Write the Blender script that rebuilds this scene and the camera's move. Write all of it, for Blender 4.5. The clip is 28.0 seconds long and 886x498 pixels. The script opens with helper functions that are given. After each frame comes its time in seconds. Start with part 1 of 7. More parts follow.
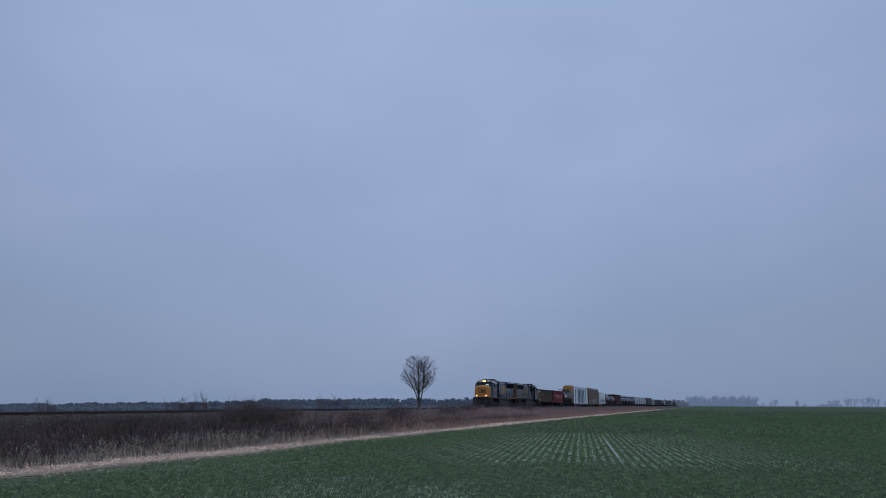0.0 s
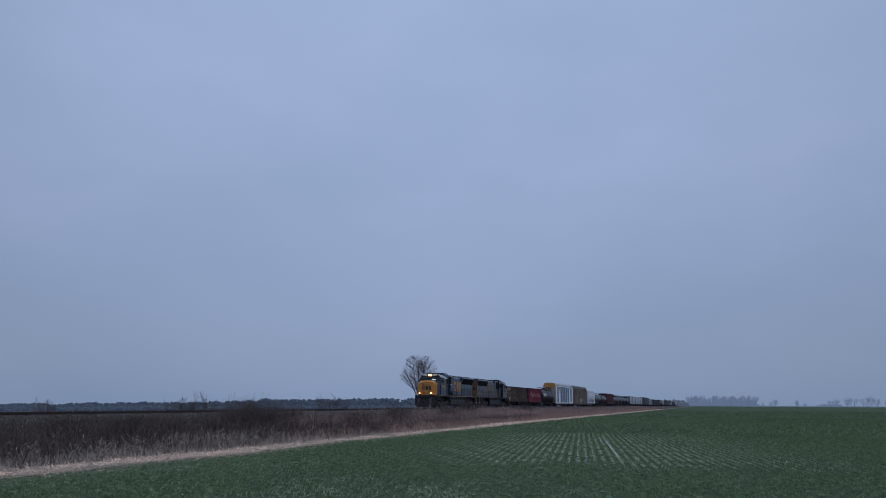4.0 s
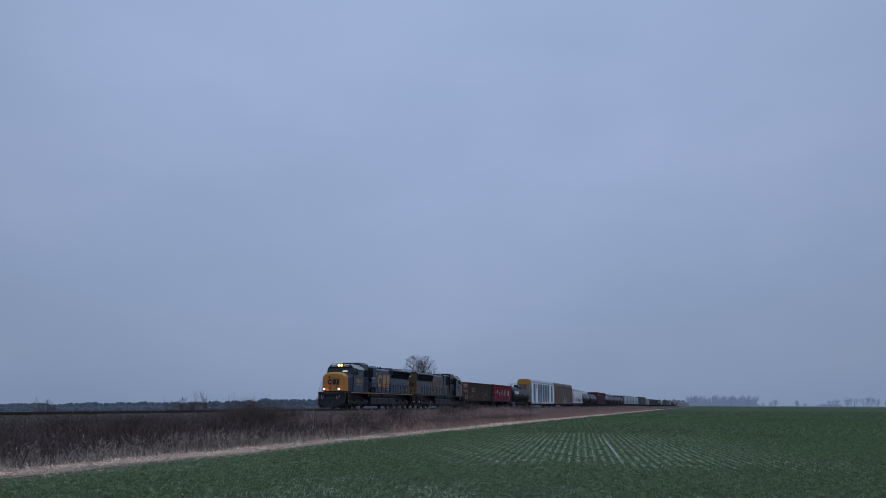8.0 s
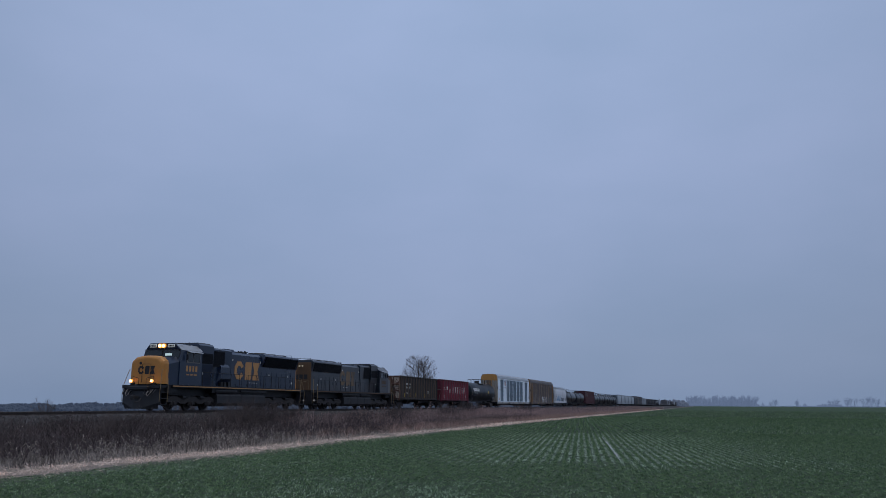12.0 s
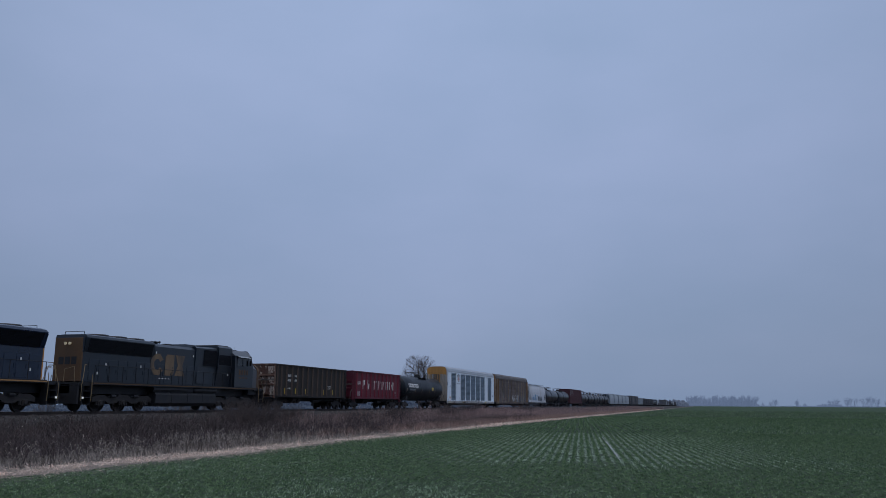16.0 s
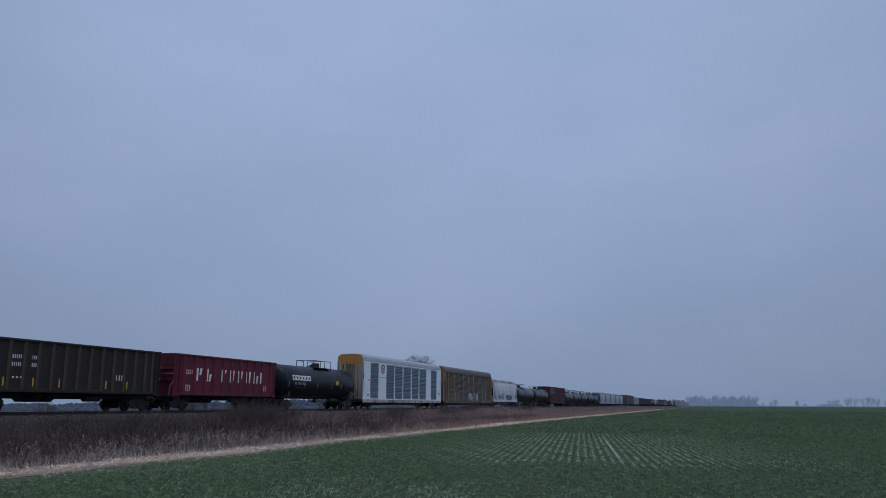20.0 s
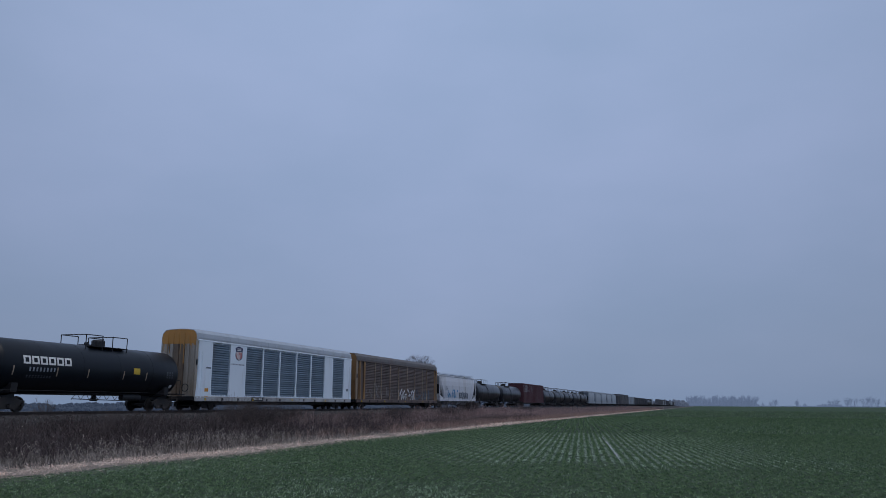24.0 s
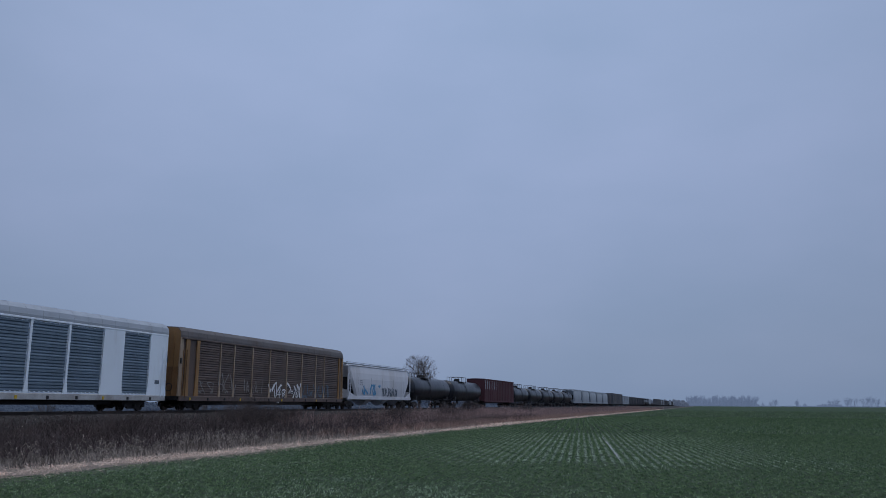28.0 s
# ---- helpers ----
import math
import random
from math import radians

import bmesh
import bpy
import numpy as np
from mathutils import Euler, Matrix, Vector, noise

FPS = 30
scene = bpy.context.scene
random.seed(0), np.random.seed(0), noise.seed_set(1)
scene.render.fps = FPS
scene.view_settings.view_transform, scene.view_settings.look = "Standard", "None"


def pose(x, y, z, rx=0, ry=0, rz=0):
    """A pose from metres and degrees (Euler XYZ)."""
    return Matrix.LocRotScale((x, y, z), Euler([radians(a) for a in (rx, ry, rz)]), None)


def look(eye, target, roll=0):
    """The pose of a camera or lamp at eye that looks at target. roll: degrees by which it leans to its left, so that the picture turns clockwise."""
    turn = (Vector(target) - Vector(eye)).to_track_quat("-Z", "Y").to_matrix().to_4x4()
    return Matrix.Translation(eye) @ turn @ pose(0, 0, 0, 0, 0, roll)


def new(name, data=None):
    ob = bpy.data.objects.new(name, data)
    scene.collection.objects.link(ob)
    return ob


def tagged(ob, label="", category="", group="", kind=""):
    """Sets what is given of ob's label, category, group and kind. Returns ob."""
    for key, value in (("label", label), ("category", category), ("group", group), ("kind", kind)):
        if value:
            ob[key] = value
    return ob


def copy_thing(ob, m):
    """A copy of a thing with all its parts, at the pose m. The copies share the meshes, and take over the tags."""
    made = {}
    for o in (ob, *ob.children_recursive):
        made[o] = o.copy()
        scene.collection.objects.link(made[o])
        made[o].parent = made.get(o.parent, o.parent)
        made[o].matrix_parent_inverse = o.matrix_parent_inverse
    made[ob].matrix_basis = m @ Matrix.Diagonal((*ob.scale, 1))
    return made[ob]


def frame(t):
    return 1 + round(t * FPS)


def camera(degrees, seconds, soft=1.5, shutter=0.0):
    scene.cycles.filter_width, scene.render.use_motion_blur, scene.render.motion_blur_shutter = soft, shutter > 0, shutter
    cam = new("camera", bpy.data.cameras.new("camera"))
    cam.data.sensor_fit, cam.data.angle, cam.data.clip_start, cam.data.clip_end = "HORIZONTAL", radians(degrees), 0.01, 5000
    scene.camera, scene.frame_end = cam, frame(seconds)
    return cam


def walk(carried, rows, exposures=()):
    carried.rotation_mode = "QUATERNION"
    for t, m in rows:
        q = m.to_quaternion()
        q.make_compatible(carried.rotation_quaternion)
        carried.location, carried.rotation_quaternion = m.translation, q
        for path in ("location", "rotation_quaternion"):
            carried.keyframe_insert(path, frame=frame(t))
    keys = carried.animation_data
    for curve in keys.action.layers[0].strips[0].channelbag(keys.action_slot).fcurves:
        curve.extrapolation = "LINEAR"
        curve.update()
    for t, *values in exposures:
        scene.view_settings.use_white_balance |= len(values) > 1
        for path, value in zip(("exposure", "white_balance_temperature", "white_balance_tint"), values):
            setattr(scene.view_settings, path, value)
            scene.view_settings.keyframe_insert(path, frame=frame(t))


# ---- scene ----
cam = camera(57.08, 28.0, soft=0.65)
EYE = 1.6            # the camera stands over the field, z = 0
ZR = 1.0             # top of the rails
XT = -35.87          # centre line of the track, which runs along y
walk(cam, [(t, pose(0, 0, EYE, 100.75, 0, 17.59) @ pose(0, 0, 0, 0, 0, 0.370)) for t in (0.0, 28.0)],
     exposures=((0.0, 0.0), (8.0, -0.01), (12.0, -0.02), (15.0, -0.04), (20.0, -0.05), (28.0, -0.06)))

# ---- world, sun ----
world = bpy.data.worlds.new("overcast_dusk")
scene.world = world
world.use_nodes = True
wn, wl = world.node_tree.nodes, world.node_tree.links
wn.clear()
sky = wn.new("ShaderNodeTexSky")
sky.sky_type, sky.sun_disc = "NISHITA", False
sky.sun_elevation, sky.sun_rotation, sky.air_density, sky.dust_density = radians(71), radians(117), 1.0, 2.0
w_co = wn.new("ShaderNodeTexCoord")
w_map = wn.new("ShaderNodeMapping")
w_map.inputs["Scale"].default_value = (1.0, 1.0, 2.2)
w_noise = wn.new("ShaderNodeTexNoise")
w_noise.inputs["Scale"].default_value, w_noise.inputs["Detail"].default_value = 2.6, 5.0
w_ramp = wn.new("ShaderNodeValToRGB")
w_ramp.color_ramp.elements[0].position, w_ramp.color_ramp.elements[0].color = 0.25, (0.268, 0.356, 0.555, 1)
w_ramp.color_ramp.elements[1].position, w_ramp.color_ramp.elements[1].color = 0.75, (0.332, 0.412, 0.640, 1)
w_sep = wn.new("ShaderNodeSeparateXYZ")
w_grad = wn.new("ShaderNodeValToRGB")        # the cloud deck is thinner overhead, hazy and dimmer towards the horizon
g = w_grad.color_ramp
g.elements[0].position, g.elements[0].color = 0.0, (0.77, 0.82, 0.81, 1)
g.elements[1].position, g.elements[1].color = 0.9, (1.30, 1.30, 1.22, 1)
for at, c in ((0.07, (0.85, 0.87, 0.85, 1)), (0.22, (1.00, 1.00, 0.98, 1)), (0.45, (1.06, 1.08, 1.05, 1))):
    g.elements.new(at).color = c
w_mul = wn.new("ShaderNodeMix")
w_mul.data_type, w_mul.blend_type = "RGBA", "MULTIPLY"
w_mul.inputs[0].default_value = 1.0
w_dim = wn.new("ShaderNodeMix")
w_dim.data_type, w_dim.blend_type = "RGBA", "MULTIPLY"
w_dim.inputs[0].default_value, w_dim.inputs[7].default_value = 1.0, (0.08, 0.08, 0.08, 1)
w_mix = wn.new("ShaderNodeMix")
w_mix.data_type = "RGBA"
w_mix.inputs[0].default_value = 0.94
w_bg, w_out = wn.new("ShaderNodeBackground"), wn.new("ShaderNodeOutputWorld")
w_bg.inputs["Strength"].default_value = 1.0
wl.new(w_co.outputs["Generated"], w_map.inputs["Vector"])
wl.new(w_map.outputs["Vector"], w_noise.inputs["Vector"])
wl.new(w_noise.outputs["Fac"], w_ramp.inputs["Fac"])
wl.new(w_co.outputs["Generated"], w_sep.inputs[0])
wl.new(w_sep.outputs["Z"], w_grad.inputs["Fac"])
wl.new(w_ramp.outputs["Color"], w_mul.inputs[6])
wl.new(w_grad.outputs["Color"], w_mul.inputs[7])
w_dot, w_bright = wn.new("ShaderNodeVectorMath"), wn.new("ShaderNodeMapRange")     # brighter ahead, dimmer to the sides: lens falloff put into the sky colour
w_dot.operation = "DOT_PRODUCT"
w_dot.inputs[1].default_value = (-0.28, 0.85, 0.44)
w_bright.inputs["From Min"].default_value, w_bright.inputs["From Max"].default_value = 0.82, 1.0
w_bright.inputs["To Min"].default_value, w_bright.inputs["To Max"].default_value = 0.885, 1.07
w_lift = wn.new("ShaderNodeMix")
w_lift.data_type, w_lift.blend_type = "RGBA", "MULTIPLY"
w_lift.inputs[0].default_value = 1.0
wl.new(w_co.outputs["Generated"], w_dot.inputs[0])
wl.new(w_dot.outputs["Value"], w_bright.inputs["Value"])
wl.new(w_mul.outputs[2], w_lift.inputs[6])
wl.new(w_bright.outputs["Result"], w_lift.inputs[7])
wl.new(sky.outputs["Color"], w_dim.inputs[6])
wl.new(w_dim.outputs[2], w_mix.inputs[6])
wl.new(w_lift.outputs[2], w_mix.inputs[7])
wl.new(w_mix.outputs[2], w_bg.inputs["Color"])
wl.new(w_bg.outputs[0], w_out.inputs["Surface"])

sun = new("sun", bpy.data.lights.new("sun", "SUN"))
sun.data.energy, sun.data.angle, sun.data.color = 1.02, radians(40), (1.0, 0.95, 0.90)
sun.matrix_world = look((30, -15, 100), (0, 0, 0))

# ---- materials ----
def mat(name, col, rough=0.6, metal=0.0, var=0.25, scale=2.0, fine=30.0, bump=0.0, dirt=0.0, dirt_col=(0.055, 0.05, 0.048), streak=1.0, island=0.0, spec=0.5, dust=0.0):
    """A worn surface: broad and fine variation, dirt in streaks, relief."""
    m = bpy.data.materials.new(name)
    m.use_nodes = True
    n, l = m.node_tree.nodes, m.node_tree.links
    b = n["Principled BSDF"]
    b.inputs["Metallic"].default_value, b.inputs["Specular IOR Level"].default_value = metal, spec
    if dust:        # fine road dust, seen at a slant
        b.inputs["Sheen Weight"].default_value, b.inputs["Sheen Roughness"].default_value = dust, 0.4
        b.inputs["Sheen Tint"].default_value = (0.70, 0.66, 0.72, 1)
    co = n.new("ShaderNodeTexCoord")
    mp = n.new("ShaderNodeMapping")
    mp.inputs["Scale"].default_value = (1.0, 1.0, 1.0 / streak)
    l.new(co.outputs["Object"], mp.inputs["Vector"])
    broad, grain = n.new("ShaderNodeTexNoise"), n.new("ShaderNodeTexNoise")
    broad.inputs["Scale"].default_value, broad.inputs["Detail"].default_value = scale, 6.0
    grain.inputs["Scale"].default_value, grain.inputs["Detail"].default_value = fine, 3.0
    l.new(mp.outputs["Vector"], broad.inputs["Vector"])
    l.new(co.outputs["Object"], grain.inputs["Vector"])
    add = n.new("ShaderNodeMath")
    add.operation = "ADD"
    l.new(broad.outputs["Fac"], add.inputs[0])
    l.new(grain.outputs["Fac"], add.inputs[1])
    value = add.outputs[0]
    if island:
        geo, mul = n.new("ShaderNodeNewGeometry"), n.new("ShaderNodeMath")
        mul.operation, mul.inputs[1].default_value, mul.inputs[2].default_value = "MULTIPLY_ADD", island, -island / 2
        l.new(geo.outputs["Random Per Island"], mul.inputs[0])
        more = n.new("ShaderNodeMath")
        l.new(value, more.inputs[0])
        l.new(mul.outputs[0], more.inputs[1])
        value = more.outputs[0]
    ramp = n.new("ShaderNodeMapRange")
    ramp.inputs["From Min"].default_value, ramp.inputs["From Max"].default_value = 0.6, 1.4
    ramp.inputs["To Min"].default_value, ramp.inputs["To Max"].default_value = 1 - var, 1 + var
    ramp.clamp = False
    l.new(value, ramp.inputs["Value"])
    tint = n.new("ShaderNodeMix")
    tint.data_type, tint.blend_type = "RGBA", "MULTIPLY"
    tint.inputs[0].default_value, tint.inputs[6].default_value = 1.0, (*col, 1)
    l.new(ramp.outputs["Result"], tint.inputs[7])
    out = tint.outputs[2]
    if dirt:
        patch = n.new("ShaderNodeTexNoise")
        patch.inputs["Scale"].default_value, patch.inputs["Detail"].default_value = scale * 0.7, 8.0
        patch.inputs["Roughness"].default_value = 0.65
        l.new(mp.outputs["Vector"], patch.inputs["Vector"])
        cut = n.new("ShaderNodeMapRange")
        cut.inputs["From Min"].default_value, cut.inputs["From Max"].default_value = 0.62 - 0.35 * dirt, 0.78 - 0.2 * dirt
        cut.inputs["To Max"].default_value = min(0.9, 0.45 + dirt * 0.5)
        l.new(patch.outputs["Fac"], cut.inputs["Value"])
        mix = n.new("ShaderNodeMix")
        mix.data_type = "RGBA"
        mix.inputs[7].default_value = (*dirt_col, 1)
        l.new(cut.outputs["Result"], mix.inputs[0])
        l.new(out, mix.inputs[6])
        out = mix.outputs[2]
    l.new(out, b.inputs["Base Color"])
    rr = n.new("ShaderNodeMapRange")
    rr.inputs["To Min"].default_value, rr.inputs["To Max"].default_value = max(0.03, rough - 0.15), min(1.0, rough + 0.15)
    l.new(broad.outputs["Fac"], rr.inputs["Value"])
    l.new(rr.outputs["Result"], b.inputs["Roughness"])
    if bump:
        bp = n.new("ShaderNodeBump")
        bp.inputs["Strength"].default_value, bp.inputs["Distance"].default_value = 1.0, bump
        l.new(grain.outputs["Fac"], bp.inputs["Height"])
        l.new(bp.outputs["Normal"], b.inputs["Normal"])
    return m


def glow(name, col, strength):
    m = bpy.data.materials.new(name)
    m.use_nodes = True
    b = m.node_tree.nodes["Principled BSDF"]
    b.inputs["Base Color"].default_value, b.inputs["Emission Color"].default_value = (*col, 1), (*col, 1)
    b.inputs["Emission Strength"].default_value = strength
    return m


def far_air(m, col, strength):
    """Haze as emission: a distant backdrop glows with the light of the air before it."""
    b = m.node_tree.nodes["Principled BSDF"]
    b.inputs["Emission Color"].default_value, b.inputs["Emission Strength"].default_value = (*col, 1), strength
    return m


M_BLUE = mat("loco_blue_paint", (0.0066, 0.0160, 0.0400), 0.30, var=0.35, scale=0.8, dirt=0.25, dirt_col=(0.010, 0.015, 0.025), streak=3, spec=0.6)
M_BLUE_OLD = mat("faded_blue_paint", (0.0058, 0.0140, 0.0250), 0.38, var=0.4, scale=0.8, dirt=0.45, dirt_col=(0.010, 0.013, 0.018), streak=3, dust=0.20)
M_GOLD = mat("gold_paint", (0.47, 0.205, 0.040), 0.45, var=0.15, scale=1.0, dirt=0.25, dirt_col=(0.22, 0.12, 0.035), streak=3)
M_GOLD_OLD = mat("sooty_gold_paint", (0.105, 0.056, 0.024), 0.7, var=0.35, scale=1.0, dirt=0.5, dirt_col=(0.055, 0.036, 0.024), streak=3)
M_LOGO = mat("gold_lettering_paint", (0.42, 0.215, 0.075), 0.55, var=0.2, scale=1.5, dirt=0.2, dirt_col=(0.2, 0.12, 0.06))
M_LOGO_OLD = mat("faded_lettering_paint", (0.17, 0.115, 0.068), 0.7, var=0.4, scale=2.0, dirt=0.5, dirt_col=(0.05, 0.045, 0.045), streak=3)
M_RAILTAN = mat("worn_tan_grab_rail", (0.23, 0.165, 0.085), 0.55, var=0.25, dirt=0.3, dirt_col=(0.08, 0.06, 0.04))
M_FLAKE = mat("pale_flaking_primer", (0.56, 0.45, 0.38), 0.85, var=0.5, scale=3.0, fine=25, dirt=0.4, dirt_col=(0.16, 0.09, 0.06))
M_STONE = mat("broken_ballast_stone", (0.062, 0.057, 0.055), 0.9, var=0.5, scale=2.0, island=0.9)
M_ROOFGREY = mat("cab_roof_grey", (0.25, 0.265, 0.285), 0.4, var=0.2, scale=2.0, dirt=0.3)
M_ROOFDARK = mat("sooty_roof_grey", (0.085, 0.095, 0.11), 0.45, var=0.3, scale=2.0, dirt=0.4)
M_GRILLE = mat("black_grille", (0.0085, 0.010, 0.014), 0.8, var=0.3, fine=60, spec=0.2)
M_BLACK = mat("black_frame_paint", (0.0115, 0.012, 0.015), 0.60, var=0.35, dirt=0.4, dirt_col=(0.023, 0.020, 0.019))
M_TRUCK = mat("dusty_cast_steel", (0.024, 0.022, 0.022), 0.85, var=0.4, scale=3, dirt=0.4, dirt_col=(0.036, 0.029, 0.025), bump=0.004, dust=0.06)
M_WHEEL = mat("wheel_steel", (0.028, 0.024, 0.022), 0.6, metal=0.4, var=0.3, scale=6)
M_SILVER = mat("worn_silver_rail_paint", (0.17, 0.155, 0.14), 0.5, var=0.2, dirt=0.3)
M_WHITE = mat("white_marking_paint", (0.70, 0.70, 0.69), 0.6, var=0.1, dirt=0.15, dirt_col=(0.3, 0.28, 0.27))
M_REFL = mat("yellow_reflector_tape", (0.55, 0.38, 0.03), 0.5, var=0.15)
M_GLASS = mat("dark_cab_glass", (0.010, 0.016, 0.018), 0.08, var=0.1, spec=0.5)
M_CABLIGHT = glow("cab_display_glow", (0.75, 0.95, 0.9), 0.35)
M_HEAD = glow("headlight_glow", (1.0, 0.60, 0.24), 5.0)
# orange bloom round the lamps, made as a glowing surface
M_BLOOM = glow("lamp_bloom_glow", (1.0, 0.36, 0.07), 1.3)
M_DITCH = glow("ditch_light_glow", (1.0, 0.58, 0.22), 5.0)
M_DIM = glow("dim_rear_lamp", (0.62, 0.52, 0.34), 0.16)
M_NUMLIT = glow("lit_number_board", (0.55, 0.58, 0.56), 0.22)
M_MARK = glow("marker_lamp", (0.9, 0.9, 0.86), 0.22)
M_GON = mat("weathered_brown_black_steel", (0.0150, 0.0118, 0.0098), 0.7, var=0.5, scale=0.9, dirt=0.45, dirt_col=(0.026, 0.017, 0.013), streak=4)
M_GONRUST = mat("rusty_flaking_end", (0.105, 0.052, 0.036), 0.85, var=0.5, scale=1.6, fine=18, dirt=0.45, dirt_col=(0.36, 0.29, 0.23), streak=1.5)
M_SILL = mat("grimy_grey_sill", (0.40, 0.41, 0.42), 0.6, var=0.3, scale=1.2, dirt=0.4, dirt_col=(0.16, 0.13, 0.11))
M_RED = mat("dull_red_paint", (0.100, 0.0058, 0.0185), 0.6, var=0.4, scale=0.8, dirt=0.4, dirt_col=(0.080, 0.014, 0.020), streak=4)
M_TANK = mat("black_tank_paint", (0.0062, 0.0092, 0.0140), 0.42, var=0.35, scale=0.6, dirt=0.3, dirt_col=(0.010, 0.012, 0.014), streak=2, spec=0.25)
M_TANKOLD = mat("dusty_black_tank", (0.008, 0.011, 0.018), 0.34, var=0.5, scale=1.3, dirt=0.22, dirt_col=(0.040, 0.038, 0.040), streak=6)
M_RACKW = mat("white_rack_paint", (0.74, 0.83, 0.92), 0.5, var=0.10, scale=0.7, dirt=0.22, dirt_col=(0.38, 0.36, 0.35), streak=4)
M_GALV = mat("galvanised_panel", (0.140, 0.195, 0.250), 0.5, metal=0.2, var=0.35, scale=0.8, dirt=0.25, dirt_col=(0.10, 0.11, 0.12), streak=3)
M_GALVROOF = mat("galvanised_roof", (0.40, 0.44, 0.49), 0.5, metal=0.3, var=0.15, scale=0.7, dirt=0.2, dirt_col=(0.25, 0.24, 0.24))
M_OCHRE = mat("ochre_end_paint", (0.50, 0.245, 0.06), 0.55, var=0.2, scale=1.0, dirt=0.35, dirt_col=(0.20, 0.12, 0.06), streak=4)
M_ENDGREY = mat("dirty_grey_end_door", (0.36, 0.325, 0.28), 0.65, var=0.35, scale=1.2, dirt=0.5, dirt_col=(0.13, 0.09, 0.06), streak=5)
M_ENDRUST = mat("rust_stained_end_door", (0.22, 0.165, 0.12), 0.75, var=0.4, scale=1.2, dirt=0.5, dirt_col=(0.045, 0.030, 0.022), streak=5)
M_BROWNRACK = mat("rusty_brown_panel", (0.112, 0.081, 0.071), 0.58, var=0.4, scale=0.8, dirt=0.45, dirt_col=(0.042, 0.030, 0.024), streak=4)
M_BROWNROOF = mat("rusty_grey_roof", (0.118, 0.112, 0.115), 0.65, var=0.3, scale=0.6, dirt=0.4, dirt_col=(0.09, 0.06, 0.045))
M_OCHREOLD = mat("old_ochre_post_paint", (0.27, 0.155, 0.065), 0.7, var=0.3, scale=1.0, dirt=0.4, dirt_col=(0.12, 0.07, 0.04), streak=4)
M_TANPOST = mat("faded_tan_post", (0.36, 0.28, 0.21), 0.7, var=0.3, scale=1.0, dirt=0.35, dirt_col=(0.12, 0.07, 0.04), streak=4)
M_ENDBROWN = mat("dark_brown_end_door", (0.20, 0.108, 0.045), 0.75, var=0.35, scale=1.0, dirt=0.45, dirt_col=(0.05, 0.03, 0.02), streak=4)
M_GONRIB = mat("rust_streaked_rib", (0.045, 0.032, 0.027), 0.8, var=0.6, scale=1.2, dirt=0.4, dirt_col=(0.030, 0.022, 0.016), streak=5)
# paler copies of the rib paints: sky light on forward flanks put into colour
M_RIBFLANK = mat("lit_rust_flank", (0.105, 0.078, 0.065), 0.9, var=0.6, scale=1.5, dirt=0.4, dirt_col=(0.04, 0.026, 0.02), streak=3)
M_REDFLANK = mat("lit_red_flank", (0.21, 0.030, 0.050), 0.9, var=0.5, scale=1.5, dirt=0.4, dirt_col=(0.12, 0.02, 0.03), streak=3)
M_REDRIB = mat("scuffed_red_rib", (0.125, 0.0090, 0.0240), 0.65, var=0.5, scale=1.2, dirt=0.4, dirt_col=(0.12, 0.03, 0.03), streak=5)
M_HOPPER = mat("pale_grey_hopper_paint", (0.55, 0.58, 0.64), 0.5, var=0.12, scale=0.6, dirt=0.35, dirt_col=(0.33, 0.31, 0.30), streak=5)
# grey with the blue of distant haze mixed into the colour
M_HOPPER2 = mat("grey_hopper_paint", (0.30, 0.345, 0.40), 0.45, var=0.2, scale=0.4, dirt=0.4, dirt_col=(0.15, 0.14, 0.14), streak=5)
M_OXIDE = mat("oxide_red_paint", (0.060, 0.014, 0.022), 0.75, var=0.3, scale=0.6, dirt=0.4, dirt_col=(0.05, 0.025, 0.024), streak=4)
# both boxcar paints carry far haze as a blue tint
M_BOXGREY = mat("faded_grey_brown_paint", (0.100, 0.105, 0.120), 0.7, var=0.25, scale=0.4, dirt=0.4)
M_BOXDARK = mat("hazed_dark_paint", (0.042, 0.046, 0.060), 0.6, var=0.3, scale=0.4, dirt=0.4)
M_GRAFS = mat("silver_spray_outline", (0.22, 0.205, 0.20), 0.6, var=0.3, scale=4)
M_GRAF = mat("white_spray_paint", (0.62, 0.63, 0.66), 0.6, var=0.2, scale=5)
M_GRAFB = mat("blue_spray_paint", (0.08, 0.29, 0.52), 0.6, var=0.4, scale=4)
M_GRAFD = mat("dark_spray_paint", (0.10, 0.13, 0.17), 0.6, var=0.4, scale=4)
M_SHIELDR = mat("red_decal", (0.42, 0.03, 0.04), 0.5, var=0.1)
M_SHIELDB = mat("navy_decal", (0.02, 0.03, 0.10), 0.5, var=0.1)
M_ORANGE = mat("orange_placard", (0.55, 0.25, 0.03), 0.5, var=0.1)

M_RAIL = mat("rail_steel", (0.060, 0.048, 0.042), 0.6, metal=0.6, var=0.3, scale=4)
M_TIE = mat("creosoted_timber", (0.055, 0.045, 0.038), 0.9, var=0.35, scale=3, fine=40, bump=0.004)
M_BALLAST = mat("grey_ballast_stone", (0.042, 0.039, 0.039), 0.9, var=0.5, scale=1.2, fine=14, bump=0.05, dirt=0.4, dirt_col=(0.05, 0.045, 0.042), streak=1)
M_WEED = mat("dead_weed_stem", (0.066, 0.048, 0.046), 0.9, var=0.65, scale=0.25, island=0.9)
M_WEEDPALE = mat("russet_weed_stem", (0.305, 0.208, 0.196), 0.9, var=0.5, scale=0.2, island=0.9)
